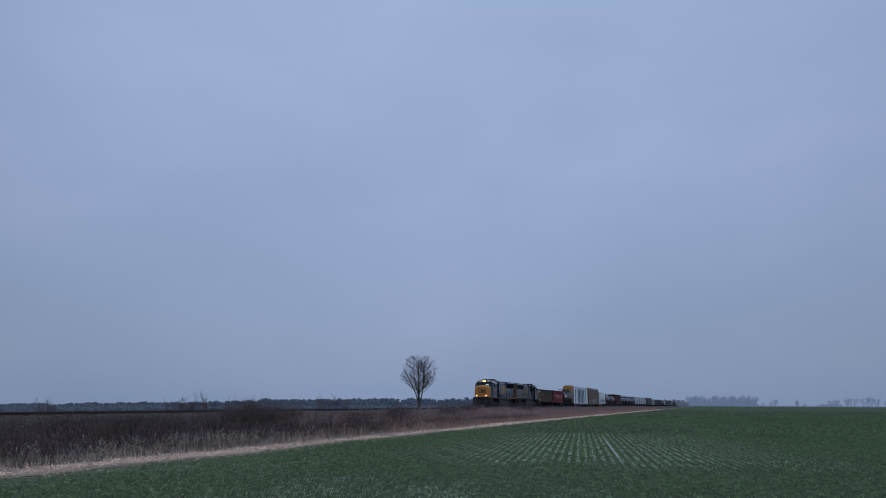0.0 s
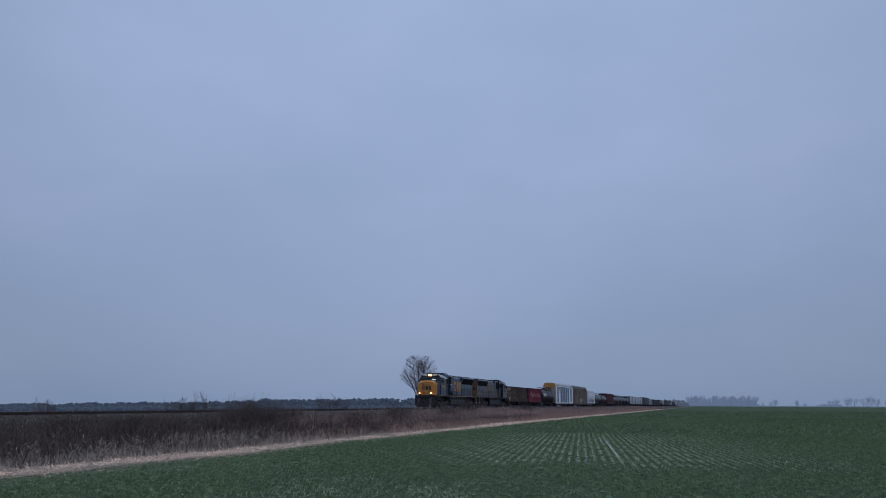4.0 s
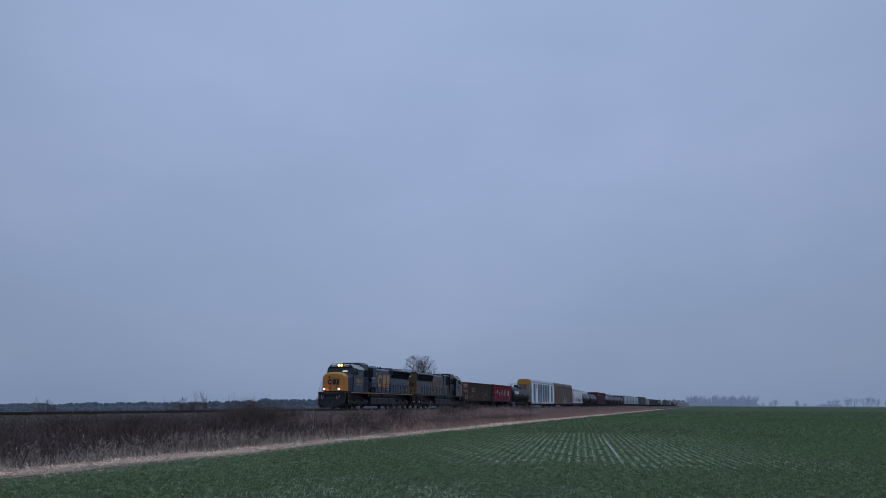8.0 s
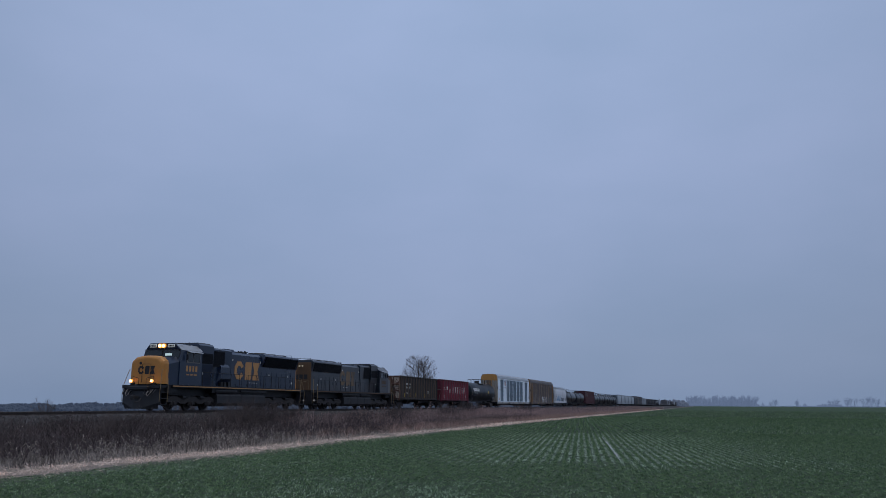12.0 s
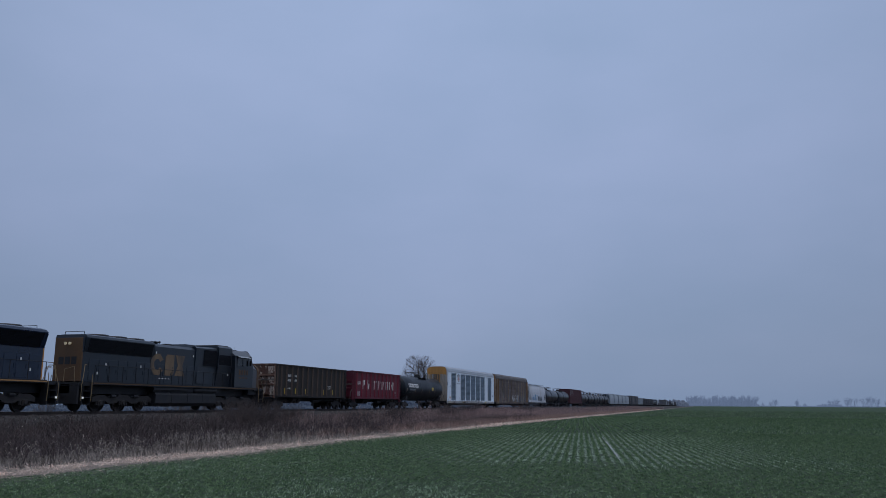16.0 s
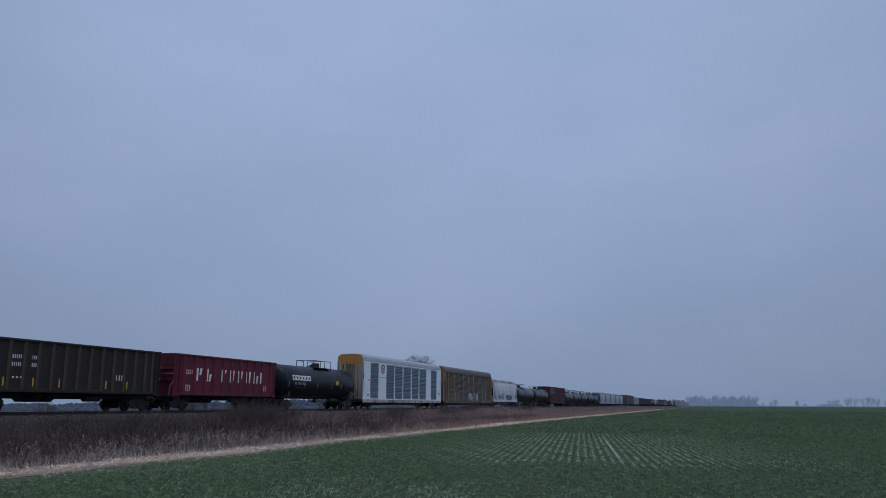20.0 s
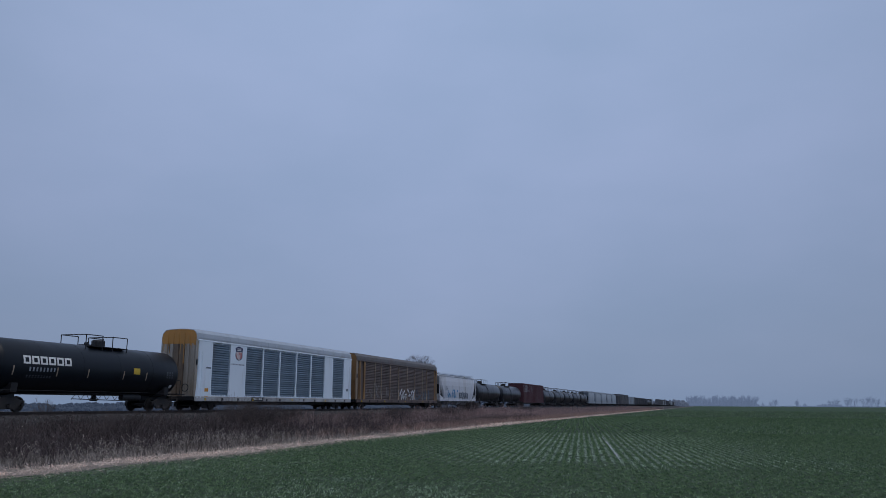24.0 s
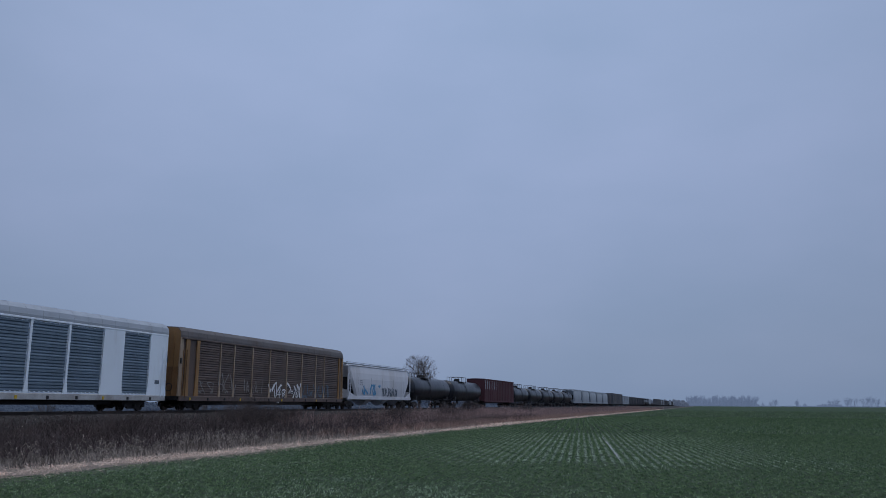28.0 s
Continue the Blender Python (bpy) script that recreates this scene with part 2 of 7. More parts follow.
M_RIME = mat("rimed_wheat_blade", (0.47, 0.58, 0.43), 0.7, var=0.4, scale=0.8, island=0.8)
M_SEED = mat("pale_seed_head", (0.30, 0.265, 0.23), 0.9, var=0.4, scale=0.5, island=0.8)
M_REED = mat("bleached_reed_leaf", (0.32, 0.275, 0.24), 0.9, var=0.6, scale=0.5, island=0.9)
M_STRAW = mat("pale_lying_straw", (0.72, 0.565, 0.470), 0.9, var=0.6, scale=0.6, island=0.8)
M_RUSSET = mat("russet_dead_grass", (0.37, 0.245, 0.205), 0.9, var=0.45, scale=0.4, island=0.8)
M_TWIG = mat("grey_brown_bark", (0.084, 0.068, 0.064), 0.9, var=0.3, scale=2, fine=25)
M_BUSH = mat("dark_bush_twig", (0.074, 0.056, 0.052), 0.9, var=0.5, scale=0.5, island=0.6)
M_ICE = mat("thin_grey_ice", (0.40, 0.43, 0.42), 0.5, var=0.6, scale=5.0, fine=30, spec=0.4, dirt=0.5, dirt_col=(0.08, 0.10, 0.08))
# these woods glow faintly blue, with the haze put into their materials
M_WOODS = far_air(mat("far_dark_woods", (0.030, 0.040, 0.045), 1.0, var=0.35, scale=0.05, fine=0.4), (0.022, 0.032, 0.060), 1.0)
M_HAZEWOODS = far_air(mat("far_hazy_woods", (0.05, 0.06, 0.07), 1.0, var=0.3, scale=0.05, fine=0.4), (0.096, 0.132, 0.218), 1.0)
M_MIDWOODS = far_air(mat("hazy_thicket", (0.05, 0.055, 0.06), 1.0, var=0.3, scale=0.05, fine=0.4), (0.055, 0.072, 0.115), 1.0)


def ground_material(name, low, high):
    """Young winter wheat in drilled rows on dark soil, with frost where it lingers."""
    m = bpy.data.materials.new(name)
    m.use_nodes = True
    n, l = m.node_tree.nodes, m.node_tree.links
    b = n["Principled BSDF"]
    b.inputs["Roughness"].default_value, b.inputs["Specular IOR Level"].default_value = 0.95, 0.15
    co, turn = n.new("ShaderNodeTexCoord"), n.new("ShaderNodeMapping")
    turn.inputs["Rotation"].default_value = (0, 0, radians(-8.1))
    l.new(co.outputs["Object"], turn.inputs["Vector"])
    big, mid, fine = (n.new("ShaderNodeTexNoise") for _ in range(3))
    for tex, s in ((big, 0.045), (mid, 0.5), (fine, 9.0)):
        tex.inputs["Scale"].default_value, tex.inputs["Detail"].default_value = s, 5.0
        l.new(co.outputs["Object"], tex.inputs["Vector"])
    green = n.new("ShaderNodeValToRGB")
    green.color_ramp.elements[0].position, green.color_ramp.elements[0].color = 0.32, (*low, 1)
    green.color_ramp.elements[1].position, green.color_ramp.elements[1].color = 0.70, (*high, 1)
    l.new(big.outputs["Fac"], green.inputs["Fac"])
    soil = n.new("ShaderNodeValToRGB")
    soil.color_ramp.elements[0].position, soil.color_ramp.elements[0].color = 0.35, (0.060, 0.065, 0.050, 1)
    soil.color_ramp.elements[1].position, soil.color_ramp.elements[1].color = 0.68, (0.105, 0.112, 0.092, 1)
    l.new(fine.outputs["Fac"], soil.inputs["Fac"])
    patch = n.new("ShaderNodeMapRange")
    patch.inputs["From Min"].default_value, patch.inputs["From Max"].default_value = 0.40, 0.66
    patch.inputs["To Min"].default_value, patch.inputs["To Max"].default_value = 0.0, 0.22
    l.new(mid.outputs["Fac"], patch.inputs["Value"])
    mix = n.new("ShaderNodeMix")
    mix.data_type = "RGBA"
    l.new(patch.outputs["Result"], mix.inputs[0])
    l.new(green.outputs["Color"], mix.inputs[6])
    l.new(soil.outputs["Color"], mix.inputs[7])
    # pale frosted crust where the stand is thin
    place, ball = n.new("ShaderNodeMapping"), n.new("ShaderNodeTexGradient")
    place.vector_type = "TEXTURE"
    place.inputs["Location"].default_value, place.inputs["Rotation"].default_value, place.inputs["Scale"].default_value = (-3.6, 30.0, 0), (0, 0, radians(8.1)), (7.0, 14.5, 9.0)
    ball.gradient_type = "SPHERICAL"
    l.new(co.outputs["Object"], place.inputs["Vector"])
    l.new(place.outputs["Vector"], ball.inputs["Vector"])
    crust = n.new("ShaderNodeMath")
    crust.operation = "MULTIPLY"
    speck = n.new("ShaderNodeMapRange")
    speck.inputs["From Min"].default_value, speck.inputs["From Max"].default_value, speck.inputs["To Max"].default_value = 0.50, 0.64, 1.0
    dots = n.new("ShaderNodeTexNoise")
    dots.inputs["Scale"].default_value, dots.inputs["Detail"].default_value = 16.0, 3.0
    l.new(co.outputs["Object"], dots.inputs["Vector"])
    l.new(dots.outputs["Fac"], speck.inputs["Value"])
    l.new(ball.outputs["Fac"], crust.inputs[0])
    l.new(speck.outputs["Result"], crust.inputs[1])
    crust.use_clamp = True
    mix2 = n.new("ShaderNodeMix")
    mix2.data_type = "RGBA"
    mix2.inputs[7].default_value = (0.125, 0.165, 0.125, 1)
    l.new(crust.outputs[0], mix2.inputs[0])
    l.new(mix.outputs[2], mix2.inputs[6])
    l.new(mix2.outputs[2], b.inputs["Base Color"])
    bp = n.new("ShaderNodeBump")
    bp.inputs["Distance"].default_value = 0.04
    l.new(fine.outputs["Fac"], bp.inputs["Height"])
    l.new(bp.outputs["Normal"], b.inputs["Normal"])
    return m


def wheat_material():
    """Blades of green, some of them rimed pale, in drifts."""
    m = bpy.data.materials.new("wheat_blade")
    m.use_nodes = True
    n, l = m.node_tree.nodes, m.node_tree.links
    b = n["Principled BSDF"]
    b.inputs["Roughness"].default_value, b.inputs["Specular IOR Level"].default_value = 0.7, 0.3
    co, geo, drift = n.new("ShaderNodeTexCoord"), n.new("ShaderNodeNewGeometry"), n.new("ShaderNodeTexNoise")
    drift.inputs["Scale"].default_value, drift.inputs["Detail"].default_value = 0.22, 4.0
    l.new(co.outputs["Object"], drift.inputs["Vector"])
    leaf = n.new("ShaderNodeValToRGB")
    leaf.color_ramp.elements[0].color = (0.026, 0.058, 0.023, 1)
    leaf.color_ramp.elements[1].color = (0.320, 0.420, 0.285, 1)
    leaf.color_ramp.elements.new(0.45).color = (0.088, 0.165, 0.070, 1)
    leaf.color_ramp.elements.new(0.85).color = (0.210, 0.300, 0.135, 1)
    l.new(geo.outputs["Random Per Island"], leaf.inputs["Fac"])
    tuft, lift, shade = n.new("ShaderNodeTexNoise"), n.new("ShaderNodeMapRange"), n.new("ShaderNodeMix")
    tuft.inputs["Scale"].default_value, tuft.inputs["Detail"].default_value = 4.5, 3.0
    lift.inputs["From Min"].default_value, lift.inputs["From Max"].default_value = 0.35, 0.68
    lift.inputs["To Min"].default_value, lift.inputs["To Max"].default_value = 0.62, 1.55
    shade.data_type, shade.blend_type = "RGBA", "MULTIPLY"
    shade.inputs[0].default_value = 1.0
    l.new(co.outputs["Object"], tuft.inputs["Vector"])
    l.new(tuft.outputs["Fac"], lift.inputs["Value"])
    l.new(leaf.outputs["Color"], shade.inputs[6])
    l.new(lift.outputs["Result"], shade.inputs[7])
    s = n.new("ShaderNodeMath")
    s.operation = "MULTIPLY_ADD"
    s.inputs[1].default_value = 0.30
    l.new(geo.outputs["Random Per Island"], s.inputs[0])
    l.new(drift.outputs["Fac"], s.inputs[2])
    rime = n.new("ShaderNodeMapRange")
    rime.inputs["From Min"].default_value, rime.inputs["From Max"].default_value, rime.inputs["To Max"].default_value = 0.86, 1.0, 0.70
    l.new(s.outputs[0], rime.inputs["Value"])
    mix = n.new("ShaderNodeMix")
    mix.data_type = "RGBA"
    mix.inputs[7].default_value = (0.42, 0.50, 0.47, 1)
    l.new(rime.outputs["Result"], mix.inputs[0])
    l.new(shade.outputs[2], mix.inputs[6])
    l.new(mix.outputs[2], b.inputs["Base Color"])
    return m


M_FIELD, M_WHEAT = ground_material("wheat_field_soil", (0.026, 0.046, 0.022), (0.040, 0.066, 0.032)), wheat_material()
M_FIELDFAR = ground_material("distant_wheat", (0.034, 0.063, 0.030), (0.047, 0.080, 0.040))
M_FARSOIL = mat("dark_bare_soil", (0.050, 0.046, 0.044), 1.0, var=0.4, scale=0.05, fine=0.8)
M_LITTER = mat("dark_leaf_litter", (0.026, 0.020, 0.018), 1.0, var=0.6, scale=0.6, fine=8, bump=0.06, dirt=0.3, dirt_col=(0.055, 0.043, 0.036))
M_EDGE = mat("bare_field_edge", (0.050, 0.058, 0.031), 1.0, var=0.45, scale=0.9, fine=14, bump=0.04, dirt=0.35, dirt_col=(0.030, 0.044, 0.022))
M_VERGE = mat("matted_straw_ground", (0.165, 0.130, 0.102), 1.0, var=0.4, scale=0.7, fine=12, bump=0.04, dirt=0.3, dirt_col=(0.13, 0.10, 0.075))


# ---- mesh tools ----
def box(bm, x0, x1, y0, y1, z0, z1, bevel=0.0):
    r = bmesh.ops.create_cube(bm, size=1.0, matrix=Matrix.Translation(((x0 + x1) / 2, (y0 + y1) / 2, (z0 + z1) / 2)) @ Matrix.Diagonal((abs(x1 - x0), abs(y1 - y0), abs(z1 - z0), 1)))
    if bevel:
        edges = list({e for v in r["verts"] for e in v.link_edges})
        bmesh.ops.bevel(bm, geom=edges, offset=bevel, segments=1, affect="EDGES", profile=0.5)
    return bm


def prism(bm, pts, axis, a, b):
    """A closed outline of two coordinates drawn out along the third axis from a to b."""
    put = {"x": lambda p, c: (c, p[0], p[1]), "y": lambda p, c: (p[0], c, p[1]), "z": lambda p, c: (p[0], p[1], c)}[axis]
    lo, hi = [bm.verts.new(put(p, a)) for p in pts], [bm.verts.new(put(p, b)) for p in pts]
    bm.faces.new(lo), bm.faces.new(hi[::-1])
    for i in range(len(pts)):
        j = (i + 1) % len(pts)
        bm.faces.new((lo[i], hi[i], hi[j], lo[j]))
    return bm


def tube(bm, p, q, r, n=6, r2=None):
    p, q = Vector(p), Vector(q)
    d = q - p
    m = Matrix.Translation((p + q) / 2) @ d.to_track_quat("Z", "Y").to_matrix().to_4x4()
    bmesh.ops.create_cone(bm, cap_ends=True, segments=n, radius1=r, radius2=r if r2 is None else r2, depth=d.length, matrix=m)
    return bm


def pipe(bm, pts, r, n=5):
    for p, q in zip(pts, pts[1:]):
        tube(bm, p, q, r, n)
    return bm


def lathe(bm, prof, m, n=20):
    """A profile of (radius, height) turned about the z axis of the pose m."""
    rings = []
    for r, z in prof:
        rings.append([bm.verts.new(m @ Vector((r * math.cos(2 * math.pi * k / n), r * math.sin(2 * math.pi * k / n), z))) for k in range(n)] if r > 1e-5 else [bm.verts.new(m @ Vector((0, 0, z)))])
    for a, b in zip(rings, rings[1:]):
        for k in range(n):
            j = (k + 1) % n
            if len(a) > 1 and len(b) > 1:
                bm.faces.new((a[k], a[j], b[j], b[k]))
            elif len(b) > 1:
                bm.faces.new((a[0], b[j], b[k]))
            elif len(a) > 1:
                bm.faces.new((a[k], a[j], b[0]))
    return bm


def part(name, bm, material, parent=None, label="", at=None, smooth=False):
    bmesh.ops.recalc_face_normals(bm, faces=bm.faces)
    me = bpy.data.meshes.new(name)
    bm.to_mesh(me)
    bm.free()
    me.materials.append(material)
    if smooth:
        for f in me.polygons:
            f.use_smooth = True
    return put(name, me, parent, label, at)


def put(name, me, parent=None, label="", at=None):
    ob = new(name, me)
    ob.parent = parent
    if at is not None:
        ob.matrix_basis = at
    if label:
        ob["label"] = label
    return ob


def B():
    return bmesh.new()


def mesh_of(name, verts, faces, materials, index=None):
    me = bpy.data.meshes.new(name)
    me.from_pydata(verts, [], faces)
    for m in materials:
        me.materials.append(m)
    if index is not None:
        me.polygons.foreach_set("material_index", index)
    me.update()
    return me

# ---- land ----
def ground_profile(x):
    """Height of the land across the line of the track, without its unevenness."""
    pts = ((-5000, -30.0), (-1500, -10.0), (-400, -5.0), (-60, -0.4), (-46, -0.25), (-41.5, 0.15), (-38.6, 0.50), (-33.1, 0.50), (-30.4, 0.10), (-26, -0.25), (-21, -0.28), (-17.6, -0.05), (-15.3, 0.0), (5000, 0.0))
    return float(np.interp(x, [p[0] for p in pts], [p[1] for p in pts]))


def build_ground():
    xs = [-4800, -2500, -1200, -600, -300, -150, -90, -60, -52, -46, -43.5, -41.5, -39.6, -38.6, -36, -34.5, -33.1, -31.8, -30.4, -28, -26, -24, -21, -19.2, -17.6, -16.8, -15.9, -15.3, -14.7, -13.9, -13, -11, -9, -7, -5, -3, -1, 1, 3, 6, 9, 12, 16, 20, 28, 40, 60, 100, 200, 400, 900, 2000, 4800]
    ys = [-1200, -400, -150, -60, -30, -15] + [-8 + 1.6 * k for k in range(56)] + [84 + 4 * k for k in range(30)] + [210, 230, 260, 300, 350, 420, 520, 700, 1000, 1500, 2400, 3600, 4800]
    verts, faces, index = [], [], []
    for y in ys:
        for x in xs:
            z = ground_profile(x)
            near = 1.0 if abs(x) < 70 and -60 < y < 400 else 0.0
            rough = 0.006 if x > -15.5 else (0.0 if -38.7 < x < -33 else 0.07)
            z += near * rough * (noise.noise((x * 0.35, y * 0.35, 3.0)) + 0.5 * noise.noise((x * 1.3, y * 1.3, 8.0)))
            edge = 0.35 * noise.noise((y * 0.12, 0.0, 5.0)) + 0.18 * noise.noise((y * 0.7, 2.0, 5.0)) + 0.55 * float(np.clip((36 - y) / 12.0, 0, 1)) if near and -18 < x < -13.5 else 0.0
            verts.append((x + edge, y, z))
    w = len(xs)
    for j in range(len(ys) - 1):
        for i in range(w - 1):
            faces.append((j * w + i, j * w + i + 1, (j + 1) * w + i + 1, (j + 1) * w + i))
            c = (xs[i] + xs[i + 1]) / 2
            index.append(3 if -38.6 < c < -33.1 else 1 if -16.8 < c < -14.7 else 6 if -14.7 < c < -13.9 else 2 if -60 < c < -15.3 else 4 if c < -60 else 5 if ys[j] > 255 or ys[j] < -20 or abs(c) > 95 else 0)
    ob = new("ground", mesh_of("ground", verts, faces, (M_FIELD, M_VERGE, M_LITTER, M_BALLAST, M_FARSOIL, M_FIELDFAR, M_EDGE), index))
    for f in ob.data.polygons:
        f.use_smooth = True
    return tagged(ob, "flat winter wheat field with straw verge and low embankment", "ground", kind="structure")


build_ground()


def tri_field(name, base, tip, half, material):
    """Thin blades as triangles: root points, tip points and half widths across, all as arrays."""
    n = len(base)
    v = np.empty((n, 3, 3))
    v[:, 0], v[:, 1], v[:, 2] = base - half, base + half, tip
    me = bpy.data.meshes.new(name)
    me.vertices.add(3 * n)
    me.vertices.foreach_set("co", v.ravel())
    me.loops.add(3 * n)
    me.loops.foreach_set("vertex_index", np.arange(3 * n, dtype=np.int32))
    me.polygons.add(n)
    me.polygons.foreach_set("loop_start", np.arange(0, 3 * n, 3, dtype=np.int32))
    me.materials.append(material)
    me.update(calc_edges=True)
    return me


rng = np.random.default_rng(4)


def heights(x):
    pts = ((-5000, -30.0), (-1500, -10.0), (-400, -5.0), (-60, -0.4), (-46, -0.25), (-41.5, 0.15), (-38.6, 0.50), (-33.1, 0.50), (-30.4, 0.10), (-26, -0.25), (-21, -0.28), (-17.6, -0.05), (-15.3, 0.0), (5000, 0.0))
    return np.interp(x, [p[0] for p in pts], [p[1] for p in pts])


def blades(x, y, per, height, spread, width, droop=0.0):
    """Root, tip and width arrays for tufts at x, y: some blades each, of a height, leaning outwards."""
    x, y = np.repeat(x, per), np.repeat(y, per)
    k = len(x)
    a = rng.uniform(0, 2 * np.pi, k)
    h = rng.uniform(height * 0.55, height * 1.15, k)
    lean = rng.uniform(0.1, 1.0, k) * spread * h
    root = np.stack((x + rng.normal(0, 0.025, k), y + rng.normal(0, 0.025, k), heights(x) - 0.01), 1)
    tip = root + np.stack((np.cos(a) * lean, np.sin(a) * lean, h * (1 - droop * rng.uniform(0, 1, k))), 1)
    b = rng.uniform(0, 2 * np.pi, k)
    w = width * rng.uniform(0.6, 1.3, k)
    return root, tip, np.stack((np.cos(b) * w, np.sin(b) * w, 0 * w), 1)


def wetness(x, y):
    """How wet the ground is in the thin part of the field, 0 to 1."""
    across = np.exp(-np.abs((x + 3.3 + 0.11 * (y - 28)) / 5.9) ** 3)
    return across * np.clip((y - 21.5 - 0.8 * np.sin(x * 1.3)) / 2.5, 0, 1) * np.clip((58 - y) / 16.0, 0, 1)


def wheat():
    """Drilled rows, 0.25 m apart, that run eight degrees off the track."""
    ca, sa = math.cos(radians(8.1)), math.sin(radians(8.1))
    roots, tips, halves, white = [], [], [], []
    for near, far, right, step, gap, per, wide, tall, lean in ((9, 24, 11, 0.036, 0.25, 9, 0.009, 0.040, 1.0), (24, 52, 15, 0.055, 0.25, 6, 0.013, 0.052, 1.0), (52, 120, 32, 0.15, 0.50, 4, 0.026, 0.09, 0.8), (120, 300, 75, 0.55, 0.95, 3, 0.06, 0.10, 0.8)):
        u = np.arange(-20, right + 45, gap)
        v = np.arange(near - 8, far + 3, step)
        U, V = np.meshgrid(u, v)
        U, V = U.ravel(), V.ravel()
        U = U + rng.normal(0, 0.020, U.size) * (4 if near < 20 else 1.3 if near < 50 else 5)
        V = V + rng.uniform(-step, step, V.size)
        X, Y = U * ca - V * sa, U * sa + V * ca
        keep = (X > -14.85 + 0.55 * np.clip((36 - Y) / 12.0, 0, 1) + 0.22 * np.sin(Y * 0.9) + 0.25 * np.sin(Y * 0.31 + 1) + np.abs(rng.normal(0, 0.95, X.size))) & (X < right) & (Y >= near) & (Y < far) & (rng.uniform(150, 310, X.size) > Y)
        # thin stand in the wet part of the field, thick elsewhere
        wet = wetness(X, Y)
        row = np.abs(((U / 0.25) + 0.5) % 1.0 - 0.5) < 0.30
        keep &= rng.uniform(0, 1, U.size) < np.where(row, 0.97 - 0.12 * wet, 0.9 - 0.95 * np.clip(1.5 * wet, 0, 1))
        r, t, h = blades(X[keep], Y[keep], per, tall, lean, wide)
        roots.append(r), tips.append(t), halves.append(h)
        # blades that still carry rime: a drift in the near field, a scatter elsewhere
        x, y = r[:, 0], r[:, 1]
        odds = 0.004 + 0.007 * (x < -4) + 0.27 * np.exp(-((x + 5.0) / 3.0) ** 2 - ((y - 14.2) / 2.6) ** 2) + 0.09 * np.exp(-((x + 12.5) / 2.5) ** 2 - ((y - 18.0) / 4.0) ** 2) + 0.05 * np.exp(-((x + 3.6) / 6.0) ** 2 - ((y - 29) / 10.0) ** 2)
        white.append(rng.uniform(0, 1, len(x)) < odds * (0.6 + 0.8 * (np.sin(x * 2.3 + np.sin(y * 1.7)) > 0)))
    # frost lying in the furrows between the rows where the ground is wet
    U, V = np.meshgrid(np.arange(-24, 30, 0.25) + 0.125, np.arange(16, 48, 0.022))
    U, V = U.ravel(), V.ravel()
    V = V + rng.uniform(-0.02, 0.02, V.size)
    clump = np.sin(V * 5.1 + U * 37.0) + np.sin(V * 12.7 + U * 11.0) + np.sin(V * 1.9 + U * 5.0)
    U = U + rng.normal(0, 0.022, U.size)
    X, Y = U * ca - V * sa, U * sa + V * ca
    damp = wetness(X, Y)
    keep = (rng.uniform(0, 1, U.size) < 0.95 * (damp - 0.08) * (0.42 + 0.38 * clump) * np.clip(30.0 / Y, 0.5, 1.2)) & (X > -14.0)
    r, t, h = blades(X[keep], Y[keep], 2, 0.042, 1.1, 0.008)
    roots.append(r), tips.append(t), halves.append(h), white.append(np.ones(len(r), bool))
    R, T, H, W = (np.concatenate(q) for q in (roots, tips, halves, white))
    tagged(new("wheat_blades", tri_field("wheat_blades", R[~W], T[~W], H[~W], M_WHEAT)), "short green winter wheat in drilled rows", "wheat", kind="stuff")
    tagged(new("rimed_wheat", tri_field("rimed_wheat", R[W], T[W], H[W], M_RIME)), "wheat blades pale with frost in the field", "wheat", kind="stuff")


wheat()


def stand(name, label, category, material, x0, x1, y0, y1, density, height, per, spread, width, droop=0.0, grow=None):
    n = int((x1 - x0) * (y1 - y0) * density)
    x, y = rng.uniform(x0, x1, n), rng.uniform(y0, y1, n)
    if grow:
        keep = rng.uniform(0, 1, n) < grow(x, y)
        x, y = x[keep], y[keep]
    me = tri_field(name, *blades(x, y, per, height, spread, width, droop), material)
    return tagged(new(name, me), label, category, kind="stuff")


def patchy(x, y, k=0.0):
    """Uneven growth, about 0 to 1, in clumps of one to four metres."""
    f = np.sin(x * 0.9 + 1.7 * np.sin(y * 0.31 + k)) * np.sin(y * 0.73 + 1.3 * np.sin(x * 0.47 + k)) + 0.6 * np.sin(x * 2.3 + 2.0 * np.sin(y * 0.8 + k)) * np.sin(y * 1.9 + k)
    return np.clip(0.5 + 0.42 * f, 0, 1)


